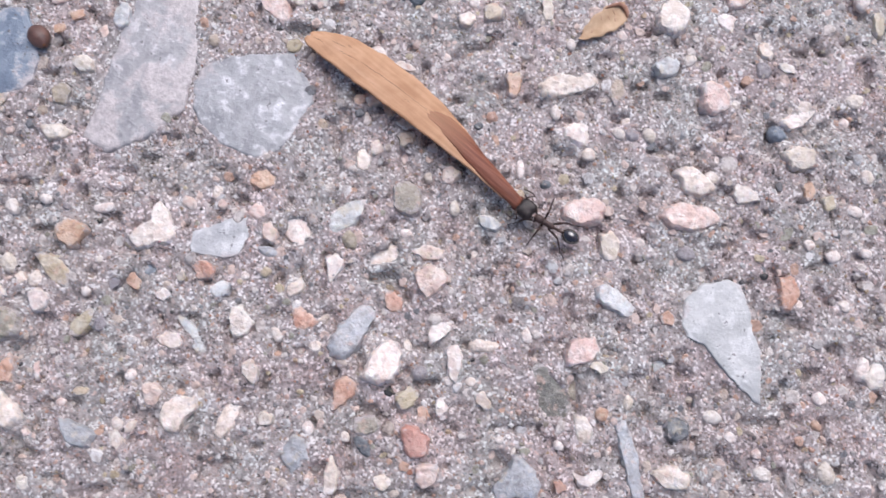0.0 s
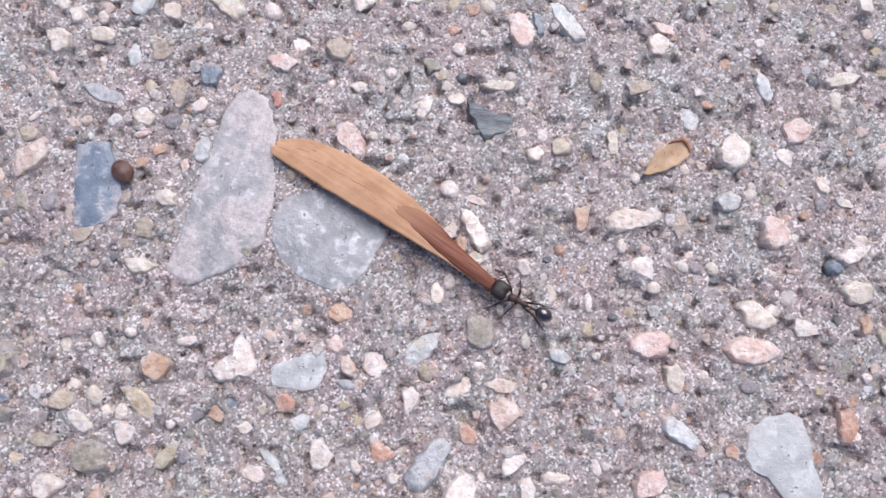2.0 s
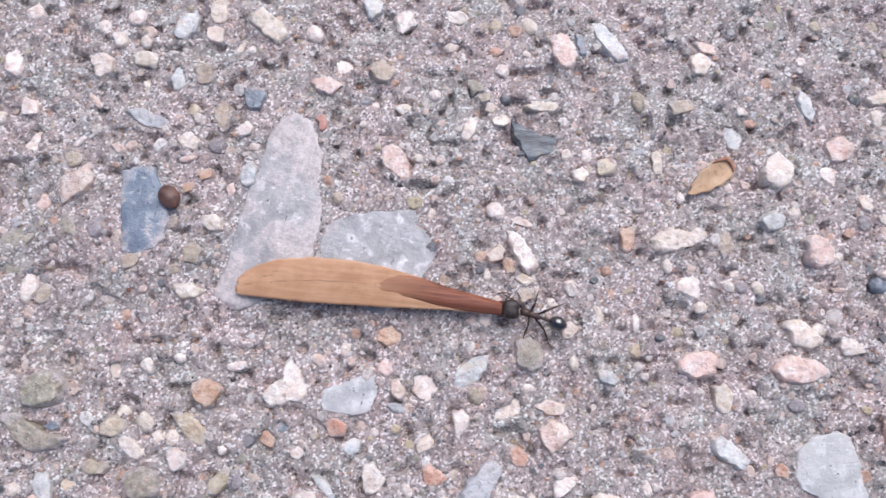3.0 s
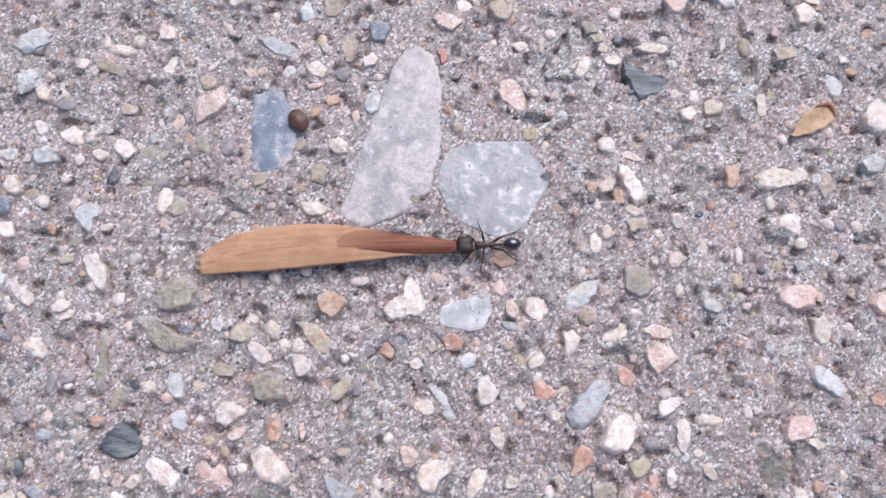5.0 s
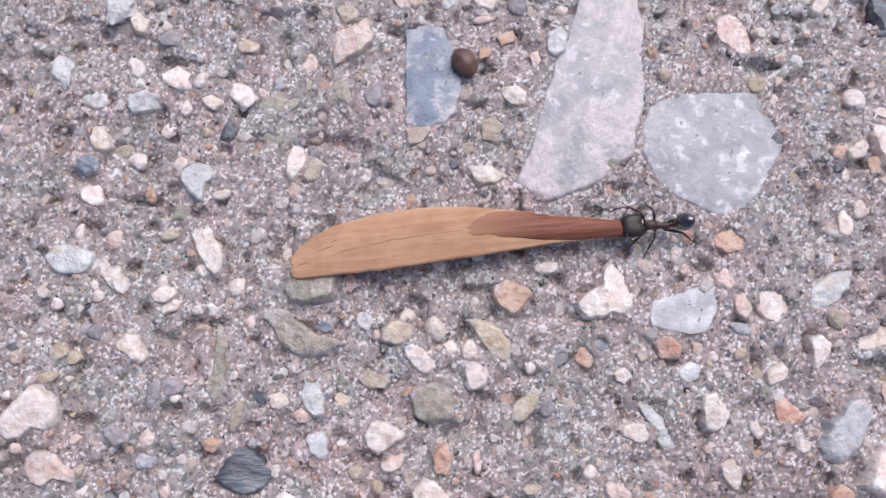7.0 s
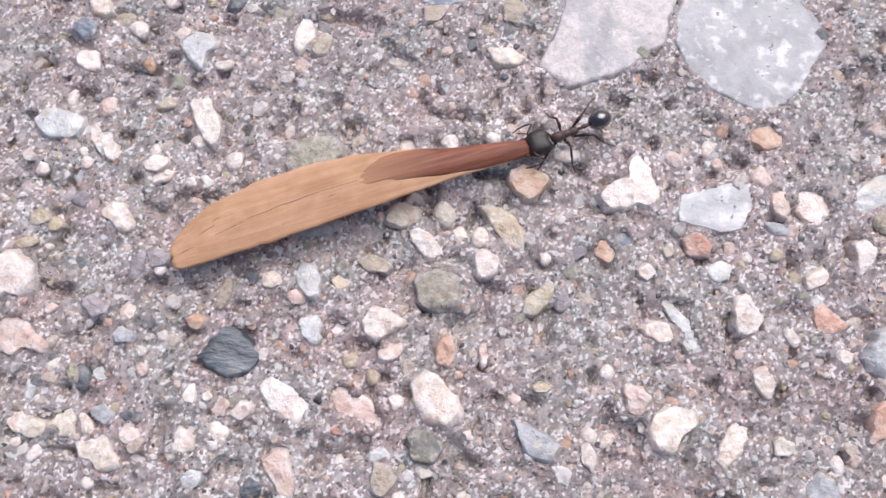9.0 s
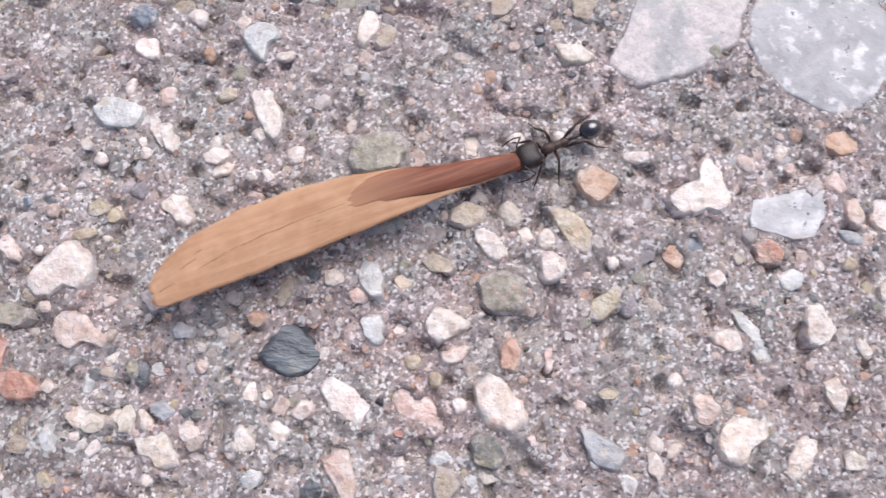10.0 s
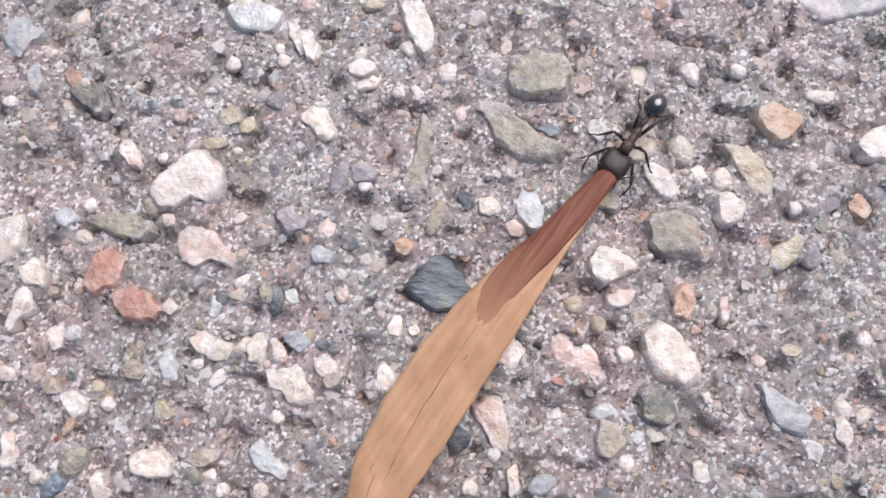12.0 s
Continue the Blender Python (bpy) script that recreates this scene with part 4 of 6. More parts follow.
rock("red", -58.8, -24.7, ((-1.2, 0.4), (-1.4, -1.4), (-0.3, -1.8), (0.8, -1.1), (1.4, -0.2), (1.3, 1.2), (0.1, 2.0), (-1.0, 1.2)))
rock("red", -55.9, -26.8, ((-1.3, -0.8), (-0.1, -1.2), (1.5, -1.0), (1.9, -0.1), (0.8, 1.0), (-0.7, 1.4), (-2.0, 0.5)))
rock("green", -58.3, -21.1, ((-1.5, -0.6), (-0.2, -0.8), (1.7, -0.8), (2.3, 0.1), (0.9, 1.0), (-1.0, 1.1), (-2.3, 0.1)))
rock("yellow", -52.2, -11.0, ((-0.6, -0.6), (0.1, -0.8), (0.9, -0.3), (0.6, 0.6), (-0.2, 0.7), (-0.9, 0.2)))
rock("cream", -45.1, -10.7, ((-0.8, -0.3), (0.1, -1.2), (1.4, -1.2), (1.4, -0.0), (0.3, 1.2), (-0.8, 1.3), (-1.7, 0.5)))
rock("white", -42.7, -5.4, ((-0.8, -0.6), (0.3, -0.8), (1.3, -0.1), (0.9, 0.7), (-0.4, 0.7), (-1.1, 0.1)))
rock("white", -48.3, -3.5, ((-0.3, -0.3), (0.4, -1.3), (1.0, -0.9), (0.5, 0.3), (-0.2, 1.2), (-1.1, 1.3)))
rock("ice", -52.0, -2.1, ((-1.0, -1.5), (1.0, -1.5), (2.1, -0.5), (2.2, 0.7), (0.0, 1.3), (-1.6, 1.5), (-2.5, -0.0)))
rock("pink", -59.1, -15.3, ((0.0, -1.0), (1.0, -1.0), (0.5, 0.3), (-0.5, 1.2), (-1.2, 0.3)))
rock("white", -53.5, -26.7, ((-0.3, -0.4), (0.3, -0.6), (0.6, 0.1), (-0.0, 0.6), (-0.6, 0.2)))
rock("cream", -50.4, -28.8, ((-0.3, -0.9), (0.8, -0.6), (0.8, 0.5), (-0.2, 0.8), (-1.1, 0.1)))
rock("cream", -47.4, -28.7, ((-0.4, -0.9), (0.8, -0.6), (0.8, 0.7), (-0.3, 0.8), (-0.9, -0.0)))
rock("ice", -52.6, -30.9, ((-0.1, -0.8), (0.9, -0.9), (0.7, 0.3), (-0.2, 1.3), (-1.0, 0.3)))
rock("cream", -43.7, -30.9, ((-1.5, -0.3), (-0.5, -0.4), (0.3, -1.3), (1.2, -1.5), (2.0, -0.9), (1.2, 0.7), (0.2, 1.6), (-0.9, 0.8), (-2.0, 1.0)))
rock("white", -41.2, -29.2, ((-0.3, -1.0), (0.7, -0.5), (0.7, 0.5), (-0.4, 0.9), (-1.0, 0.2)))
rock("white", -40.7, -31.2, ((-0.4, -0.5), (0.7, -0.6), (0.8, 0.2), (-0.1, 0.7), (-0.8, 0.3)))
rock("tan", -55.2, -31.6, ((-0.3, -0.8), (0.8, -0.5), (0.8, 0.5), (-0.2, 0.9), (-0.8, 0.1)))
rock("mauve", -45.7, -18.7, ((-0.3, -1.1), (1.1, -0.7), (1.1, 0.5), (-0.3, 0.9), (-1.6, 0.5)))
rock("mauve", -40.9, -14.1, ((-0.6, -0.9), (0.9, -0.6), (1.1, 0.4), (-0.2, 0.9), (-1.3, 0.3)))
rock("dark", -41.7, -27.6, ((0.1, -0.6), (0.6, -0.0), (-0.1, 0.5), (-0.8, -0.0)))
rock("layered", -33.9, -21.8, ((-1.3, -1.6), (0.3, -2.3), (1.9, -1.4), (2.6, -0.2), (1.8, 1.0), (0.5, 2.1), (-0.8, 2.4), (-1.9, 0.9), (-3.1, -0.6)))
rock("white", -28.8, -25.4, ((-1.3, -1.1), (-0.0, -1.5), (1.3, -2.2), (2.3, -0.8), (1.9, 0.1), (0.7, 1.2), (-0.6, 1.5), (-1.7, 2.1), (-2.4, 0.9)))
rock("white", -32.2, -26.6, ((-0.1, -0.9), (0.9, -0.1), (0.6, 0.8), (-0.3, 0.6), (-1.2, -0.4)))
rock("pink", -22.5, -25.8, ((-2.0, -0.2), (-0.9, -0.8), (0.4, -1.1), (1.5, -1.8), (2.3, -1.3), (2.3, -0.1), (0.8, 1.0), (-0.3, 1.3), (-1.4, 1.8), (-2.6, 1.3)))
rock("white", -20.9, -18.4, ((-1.4, -1.0), (-0.4, -1.6), (0.6, -0.9), (1.7, -0.3), (1.8, 0.5), (0.4, 1.2), (-1.1, 1.5), (-2.0, 0.3)))
rock("pink", -20.1, -20.9, ((-0.9, -0.8), (0.3, -0.8), (1.1, 0.0), (0.9, 1.0), (-0.1, 0.6), (-1.2, 0.1)))
rock("pink", -28.5, -31.4, ((-0.9, -0.3), (0.1, -1.7), (1.3, -2.1), (1.3, -0.0), (0.5, 1.7), (-0.8, 1.8), (-1.7, 0.8)))
rock("white", -25.0, -19.0, ((-0.5, -0.6), (0.4, -0.5), (0.6, 0.2), (0.1, 0.7), (-0.8, -0.1)))
rock("white", -35.3, -25.7, ((-0.1, -0.5), (0.5, -0.1), (0.1, 0.6), (-0.5, 0.2)))
rock("white", -34.0, -28.5, ((-0.4, -0.6), (0.7, -0.9), (0.7, 0.2), (-0.2, 1.0), (-1.0, 0.4)))
rock("pink", -28.8, -16.7, ((-0.3, -0.6), (0.7, -0.6), (0.8, 0.3), (-0.1, 0.9), (-0.9, 0.1)))
rock("white", -36.8, -29.5, ((-0.5, -0.7), (0.2, -1.1), (1.1, -0.7), (0.8, 0.4), (-0.4, 1.3), (-0.9, 0.6)))
rock("white", -66.3, -23.3, ((-0.5, -2.1), (0.2, -2.0), (0.9, -0.5), (0.9, 1.2), (-0.0, 1.9), (-1.4, 1.3)))
rock("white", -64.6, -28.4, ((-0.3, 0.1), (-0.6, -1.5), (-0.2, -1.9), (0.8, 0.0), (0.8, 1.5), (-0.3, 1.6)))
rock("ice", -44.1, -36.5, ((-1.2, -0.3), (-0.1, -0.9), (1.4, -1.1), (1.6, -0.2), (0.5, 0.2), (-1.0, 1.6), (-1.5, 0.9)))
rock("pink", 36.6, 37.8, ((-1.5, -0.6), (-0.3, -2.6), (1.4, -2.1), (1.8, 0.1), (0.3, 2.5), (-1.6, 2.4)))
rock("ice", 42.8, 38.9, ((-1.4, -0.1), (0.6, -2.6), (2.5, -2.5), (1.5, -0.3), (-0.9, 2.9), (-2.4, 2.6)))
rock("cream", 54.5, 35.6, ((-1.1, -1.5), (0.7, -1.3), (1.7, 0.6), (-0.0, 1.8), (-1.4, 0.5)))
rock("ice", 58.3, 25.6, ((-1.1, -1.3), (0.7, -2.0), (1.6, -0.1), (0.2, 2.2), (-1.4, 1.5)))
rock("ice", 68.1, 29.7, ((-0.9, -0.9), (0.5, -2.3), (1.2, -0.9), (0.2, 1.8), (-1.1, 2.2)))
rock("pink", 71.8, 23.6, ((-1.2, -1.7), (1.0, -1.4), (2.0, 0.6), (-0.1, 1.7), (-2.0, 0.6)))
rock("cream", -1.9, 42.1, ((-0.8, -1.2), (1.1, -2.6), (2.7, -1.3), (1.0, 1.1), (-1.2, 2.6), (-2.6, 1.2)))
rock("cream", -22.8, 37.0, ((-0.6, -1.8), (1.1, -1.2), (1.4, 0.7), (-0.4, 1.7), (-1.7, 0.7)))
rock("blue", -3.6, 32.1, ((-0.8, -1.6), (1.0, -1.4), (1.4, 0.7), (-0.2, 1.8), (-1.5, 0.7)))
rock("cream", -8.4, 44.1, ((-0.9, -1.5), (1.0, -1.7), (1.3, 1.6), (-1.3, 1.6)))
rock("cream", -8.7, 40.8, ((-1.0, -0.7), (1.0, -1.2), (1.3, 0.9), (-1.3, 1.1)))
rock("pink", 5.5, 33.7, ((-1.2, -0.7), (0.9, -1.2), (2.1, 0.0), (0.2, 1.2), (-2.1, 0.7)))
rock("tan", 12.7, 35.2, ((-1.0, -1.1), (1.0, -1.6), (1.8, 0.4), (-0.0, 1.7), (-1.7, 0.8)))
rock("white", -34.0, 37.3, ((-1.0, -1.3), (0.7, -2.0), (1.2, 0.6), (0.1, 1.7), (-1.1, 1.0)))
rock("ice", 11.9, 44.3, ((-0.6, -1.4), (0.9, -0.9), (1.3, 1.1), (-1.7, 1.2)))
rock("white", 7.8, 36.2, ((-1.0, -0.7), (0.5, -1.3), (1.6, -0.2), (0.1, 1.6), (-1.3, 0.8)))
rock("white", 22.7, 43.1, ((-1.0, -0.8), (0.8, -1.2), (1.8, -0.1), (0.2, 1.2), (-1.5, 0.8)))
rock("grey", -43.1, -21.1, ((-0.5, -0.7), (0.8, -0.4), (0.8, 0.4), (-0.2, 0.9), (-1.1, -0.0)))
rock("umber", -46.5, -24.6, ((-0.4, -0.6), (0.5, -0.8), (0.7, -0.1), (0.0, 1.0), (-0.9, 0.6)))
rock("ice", -44.7, -24.4, ((-0.1, -0.9), (0.7, -0.4), (0.1, 0.9), (-0.8, 0.5)))
rock("grey", -43.7, -27.7, ((-0.7, -0.4), (0.5, -1.0), (0.9, -0.1), (0.2, 0.8), (-1.0, 0.5)))
rock("white", -36.8, -25.6, ((-0.6, -0.1), (-0.3, -0.8), (0.6, -0.7), (0.4, 0.9), (-0.1, 0.7)))
rock("ice", -35.8, -32.4, ((-0.6, -0.6), (0.1, -0.8), (0.9, -0.3), (0.9, 0.8), (-0.2, 0.8), (-0.9, 0.0)))
rock("orange", -37.1, -19.4, ((-0.5, -0.5), (0.4, -0.7), (1.0, 0.1), (0.3, 0.8), (-0.9, 0.2)))
rock("yellow", -52.4, -34.0, ((-0.4, -0.5), (0.2, -0.7), (0.8, -0.2), (0.1, 0.7), (-0.6, 0.4)))
rock("tan", -48.8, -25.1, ((-0.5, -0.3), (0.8, -0.4), (0.5, 0.6), (-0.7, 0.2)))
rock("ice", -27.3, -19.3, ((-0.6, -0.6), (0.2, -1.3), (1.0, -0.9), (0.7, 1.0), (-0.1, 1.3), (-1.0, 0.6)))
rock("tan", -19.8, -31.5, ((-0.9, -1.0), (0.1, -1.4), (1.1, 0.0), (0.6, 1.1), (-1.1, 1.4)))
rock("cream", -16.4, -30.5, ((-0.2, -0.7), (0.8, -0.3), (0.4, 0.7), (-1.2, 0.2)))
rock("white", -13.0, -27.3, ((-0.1, -0.6), (0.6, -0.3), (0.2, 0.5), (-0.5, 0.2)))
rock("pink", -12.0, -20.5, ((-0.2, -1.1), (0.4, -0.9), (0.2, 1.2), (-0.5, 0.8)))
rock("red", -24.1, -27.8, ((-0.2, -0.2), (0.5, -0.3), (0.3, 0.3), (-0.5, 0.2)))
rock("cream", -13.0, -32.7, ((-0.5, -0.7), (0.7, -0.7), (0.5, 0.7), (-0.7, 0.7)))
rock("cream", 3.9, -10.2, ((-0.2, -0.8), (0.6, -0.2), (0.2, 0.7), (-0.7, 0.2)))
rock("white", 1.8, -12.3, ((-0.7, -0.5), (0.2, -0.8), (1.0, 0.2), (0.2, 0.8), (-0.9, 0.3)))
rock("cream", 17.1, -11.8, ((-1.0, -0.8), (0.5, -0.7), (1.1, 0.4), (0.4, 1.1), (-1.2, -0.0)))
rock("white", 17.6, -19.0, ((-0.7, -0.5), (0.5, -0.8), (1.0, 0.1), (0.1, 0.8), (-0.9, 0.5)))
rock("mauve", -4.1, -10.5, ((-0.5, -1.1), (0.8, -0.5), (0.5, 1.0), (-0.7, 0.7)))
rock("pink", -65.0, -12.1, ((-0.2, -0.6), (0.5, -0.8), (0.6, -0.1), (-0.1, 0.9), (-0.6, 0.5)))
rock("grey", -67.8, -10.5, ((-0.2, -1.0), (0.5, -1.3), (0.6, -0.2), (0.0, 1.4), (-0.9, 1.0)))
rock("white", -54.2, -5.4, ((-0.3, -0.6), (0.4, -0.6), (0.5, 0.2), (-0.1, 0.8), (-0.7, 0.2)))
rock("white", -60.3, -13.4, ((-0.3, -0.5), (0.2, -0.6), (0.6, 0.1), (0.0, 0.7), (-0.6, 0.3)))
rock("dark", -56.8, -10.8, ((-0.5, -0.2), (0.6, -0.5), (1.0, -0.0), (-0.1, 0.7), (-1.0, 0.2)))
rock("blue", -58.2, -11.1, ((-0.1, -0.6), (0.5, -0.1), (0.0, 0.5), (-0.6, 0.1)))
rock("grey", -62.7, -21.1, ((-0.6, -0.6), (0.2, -0.7), (0.9, 0.0), (0.3, 0.8), (-0.9, 0.2)))
rock("pink", -49.8, -19.1, ((-0.1, -0.6), (0.7, -0.0), (0.1, 0.5), (-0.6, 0.0)))
rock("mauve", -50.0, -8.8, ((-0.4, -0.6), (0.3, -0.6), (0.7, 0.2), (0.0, 0.9), (-0.7, 0.0)))
rock("cream", -64.3, -25.6, ((-0.6, -0.5), (0.0, -1.0), (1.0, -0.8), (0.8, 0.7), (-0.1, 1.1), (-0.8, 0.3)))
rock("cream", -61.3, -30.1, ((-0.5, -0.5), (0.1, -0.9), (0.8, -0.5), (0.6, 0.7), (-0.3, 1.0), (-0.8, 0.3)))
rock("white", -58.9, -34.5, ((-0.6, -0.3), (0.3, -1.1), (0.9, -0.7), (0.7, 0.5), (-0.2, 1.0), (-1.1, 0.4)))
rock("tan", -60.9, -33.5, ((-0.1, -0.7), (0.7, -0.5), (0.5, 0.5), (-0.3, 0.7), (-0.7, 0.0)))
rock("cream", -52.5, -37.9, ((-1.1, -0.9), (0.4, -1.0), (1.5, -0.5), (1.5, 0.5), (0.4, 1.1), (-1.0, 0.8), (-1.6, 0.1)))
rock("white", -62.6, -38.4, ((-0.3, -1.2), (0.7, -1.1), (0.6, 0.0), (0.0, 1.3), (-0.9, 1.0)))
rock("tan", -48.8, -36.8, ((-0.3, -0.8), (1.1, -0.1), (1.1, 0.7), (-0.5, 0.5), (-1.4, -0.5)))
rock("cream", -55.7, -39.8, ((-0.2, -0.9), (0.8, -0.8), (0.4, 0.4), (-0.4, 0.9), (-0.8, 0.3)))
rock("white", -48.2, -38.1, ((-0.2, -0.5), (0.7, -0.2), (0.1, 0.6), (-0.8, 0.1)))
rock("cream", -26.5, -35.2, ((-0.2, -1.3), (0.6, -0.7), (0.1, 1.2), (-0.7, 0.7)))
rock("white", -20.8, 40.2, ((-0.5, -1.1), (0.9, -0.8), (0.6, 1.2), (-1.2, 0.8)))
rock("ice", -13.5, 35.2, ((-1.0, -0.1), (-0.5, -2.0), (0.9, -1.3), (1.1, 1.4), (-0.3, 1.8)))
rock("tan", -10.0, 35.6, ((-0.7, -1.6), (1.3, -1.0), (0.9, 1.5), (-1.6, 1.0)))
rock("white", -17.6, 34.3, ((-0.0, -1.1), (0.9, -0.3), (0.1, 1.1), (-0.8, 0.5)))
rock("white", -31.9, 31.4, ((-0.9, -1.0), (1.2, -1.0), (0.8, 0.9), (-1.0, 1.3)))
rock("cream", 15.4, 30.2, ((-0.1, -0.9), (1.4, -0.2), (0.3, 1.0), (-1.5, 0.3)))
rock("green", 24.9, 33.0, ((-0.7, -0.8), (1.1, -0.6), (0.8, 0.4), (-1.1, 1.2)))
rock("tan", 26.0, 31.7, ((-0.6, -0.7), (0.9, -0.5), (0.7, 0.7), (-1.1, 0.5)))
rock("cream", 26.7, 30.2, ((-0.8, -0.3), (0.3, -0.7), (0.9, 0.2), (-0.4, 1.0)))
rock("blue", 38.9, 38.5, ((-0.5, -0.2), (-0.1, -1.8), (0.7, -1.4), (0.4, 1.4), (-0.7, 1.8)))
rock("white", 59.4, 29.0, ((-0.4, -0.6), (0.8, -0.4), (0.3, 0.8), (-0.6, 0.4)))
rock("tan", 51.8, 30.0, ((-1.2, -1.3), (1.9, -0.5), (1.2, 1.0), (-1.8, 0.7)))
rock("cream", 78.9, 30.7, ((-1.9, -1.1), (1.6, -0.5), (2.5, 0.7), (-0.1, 1.1), (-2.5, -0.0)))
rock("white", 77.2, 14.1, ((-0.5, -0.4), (0.9, -0.8), (0.7, 0.5), (-1.1, 0.8)))
rock("tan", 78.6, 40.8, ((-0.8, -1.0), (1.1, -0.6), (0.6, 0.8), (-1.1, 0.6)))
rock("white", 82.7, 41.0, ((-0.7, -1.1), (0.8, -1.3), (1.1, 1.6), (-1.1, 0.8)))
rock("pink", 55.6, 37.9, ((-0.9, -0.6), (1.3, -0.9), (1.1, 0.6), (-1.6, 1.0)))
rock("cream", 47.9, 22.5, ((-0.6, -1.7), (0.7, -1.4), (0.6, 1.7), (-0.7, 1.3)))

# smaller stones and pebbles one by one: colour, place, length, width, turn
stone("ice", -49.4, 29.9, 4.6, 2.9, 21)
stone("ice", -49.6, 24.4, 3.4, 2.9, 61)
stone("white", -39.8, 30.0, 2.0, 0.9, 91)
stone("cream", -37.7, 28.8, 3.5, 1.5, 171)
stone("cream", -35.6, 30.2, 1.8, 1.6, 56)
stone("white", -44.8, 22.6, 1.3, 1.0, 106)
stone("ice", -55.0, 17.4, 3.2, 1.9, 111)
stone("white", -47.6, 18.0, 2.4, 1.5, 121)
stone("white", -42.9, 16.6, 3.4, 2.0, 161)
stone("white", -40.8, 16.8, 1.9, 1.2, 54)
stone("white", -36.4, 15.3, 3.1, 2.0, 134)
stone("white", -42.1, 13.8, 1.7, 1.0, 89)
stone("green", -32.5, 14.4, 4.6, 2.8, 23)
stone("mauve", -22.9, 15.5, 2.3, 2.4, 146)
stone("green", -26.5, 15.8, 3.0, 2.4, 1)
stone("pink", -28.5, 13.8, 1.6, 1.7, 86)
stone("white", -43.9, 11.5, 1.6, 1.3, 74)
stone("green", -32.9, 10.9, 2.7, 2.3, 59)
stone("dark", -37.6, 11.4, 1.9, 2.4, 166)
stone("ice", -52.3, 14.5, 1.5, 1.4, 6)
stone("white", -25.6, 26.9, 2.1, 0.7, 36)
stone("yellow", -11.2, 30.5, 2.0, 1.4, 91, shape="pebble")
stone("tan", -7.6, 30.2, 3.8, 2.0, 86)
stone("white", -3.7, 26.1, 1.7, 1.7, 173)
stone("pink", -11.9, 24.3, 2.3, 0.8, 9)
stone("white", 10.2, 28.4, 1.0, 0.9, 9)
stone("mauve", -8.3, 25.9, 2.1, 2.0, 39)
stone("cream", 17.1, 23.6, 1.3, 1.1, 146)
stone("white", 18.4, 16.6, 1.5, 1.2, 76)
stone("white", 19.5, 32.1, 1.6, 1.5, 161)
stone("tan", 6.9, 18.7, 1.6, 1.3, 71)
stone("white", 11.8, 31.1, 1.1, 1.0, 177)
# three black stones put in for the shade inside small holes
stone("black", 14.6, 20.4, 1.2, 0.9, 82)
stone("black", -25.9, -25.3, 0.8, 0.7, 4)
stone("black", -5.9, -3.4, 0.7, 0.6, 6)
stone("mauve", -9.8, -1.6, 0.9, 0.8, 105)
stone("white", 36.1, 23.7, 1.7, 1.3, 61, shape="pebble")
stone("white", 38.7, 23.6, 1.9, 1.3, 91)
stone("tan", 45.9, 30.7, 2.6, 1.6, 91)
stone("white", 50.6, 17.8, 1.5, 1.1, 91)
stone("white", 35.0, 16.6, 1.5, 1.0, 142)
stone("white", 26.7, 16.6, 2.4, 2.0, 161)
stone("white", 33.9, 21.6, 0.8, 0.7, 41)
stone("white", 57.0, 19.0, 1.6, 1.4, 26)
stone("dark", 50.1, 28.8, 2.6, 1.3, 121)
stone("dark", 28.7, 31.5, 1.5, 1.3, 111)
stone("tan", -48.3, 9.0, 2.3, 1.5, 40)
stone("white", -46.7, 8.2, 1.8, 1.5, 146)
stone("white", -42.2, 7.7, 1.8, 1.5, 145)
stone("mauve", -29.0, 9.5, 1.5, 1.1, 133)
stone("orange", -45.0, 4.6, 1.5, 1.0, 90)
stone("dark", -46.1, 3.8, 1.5, 1.3, 137)
stone("white", -37.8, 4.8, 1.8, 0.9, 15)
stone("yellow", -42.7, 0.6, 1.8, 1.2, 25, shape="pebble")
stone("pink", -48.1, 0.0, 2.0, 1.5, 65)
stone("white", -51.6, 0.7, 1.7, 0.9, 80)
stone("white", -43.0, -4.2, 1.5, 0.9, 90)
stone("white", -53.0, -6.4, 1.3, 1.1, 75)
stone("white", -39.4, -6.7, 1.2, 1.0, 12)
stone("white", -35.8, -4.4, 1.9, 1.5, 60)
stone("pink", -34.2, -7.9, 1.5, 1.0, 90)
stone("white", -49.0, -5.6, 1.2, 1.0, 125)
stone("mauve", -49.0, -9.1, 1.6, 1.5, 170)
stone("cream", -20.0, -2.1, 3.0, 2.7, 55)
stone("white", -21.4, 6.9, 2.3, 1.4, 0)
stone("white", -31.2, -0.7, 1.8, 1.2, 53)
stone("white", -19.1, -7.0, 1.8, 1.5, 90)
stone("white", -39.3, -2.9, 1.3, 1.1, 143)
stone("white", -16.1, -1.5, 2.0, 1.5, 110, shape="pebble")
stone("white", -12.3, -0.6, 1.5, 1.1, 145)
stone("cream", -16.2, -8.1, 2.5, 1.8, 100)
stone("cream", -12.9, -10.1, 1.9, 1.5, 90)
stone("white", -5.4, -1.8, 2.5, 1.1, 9)
stone("pink", 12.3, -2.8, 2.0, 1.8, 149)
stone("grey", 13.7, -7.4, 2.3, 1.1, 160)
stone("yellow", 13.5, -9.9, 1.3, 1.1, 15)
stone("white", 14.8, -17.1, 1.8, 1.0, 120)
stone("white", -7.1, -11.6, 1.2, 1.0, 102)
stone("white", -5.8, -7.9, 1.0, 0.7, 70)
stone("pink", 8.3, -1.7, 1.2, 1.0, 95)
stone("pink", 4.4, -1.4, 2.0, 1.4, 125)
stone("mauve", -5.3, -15.2, 2.2, 1.5, 90)
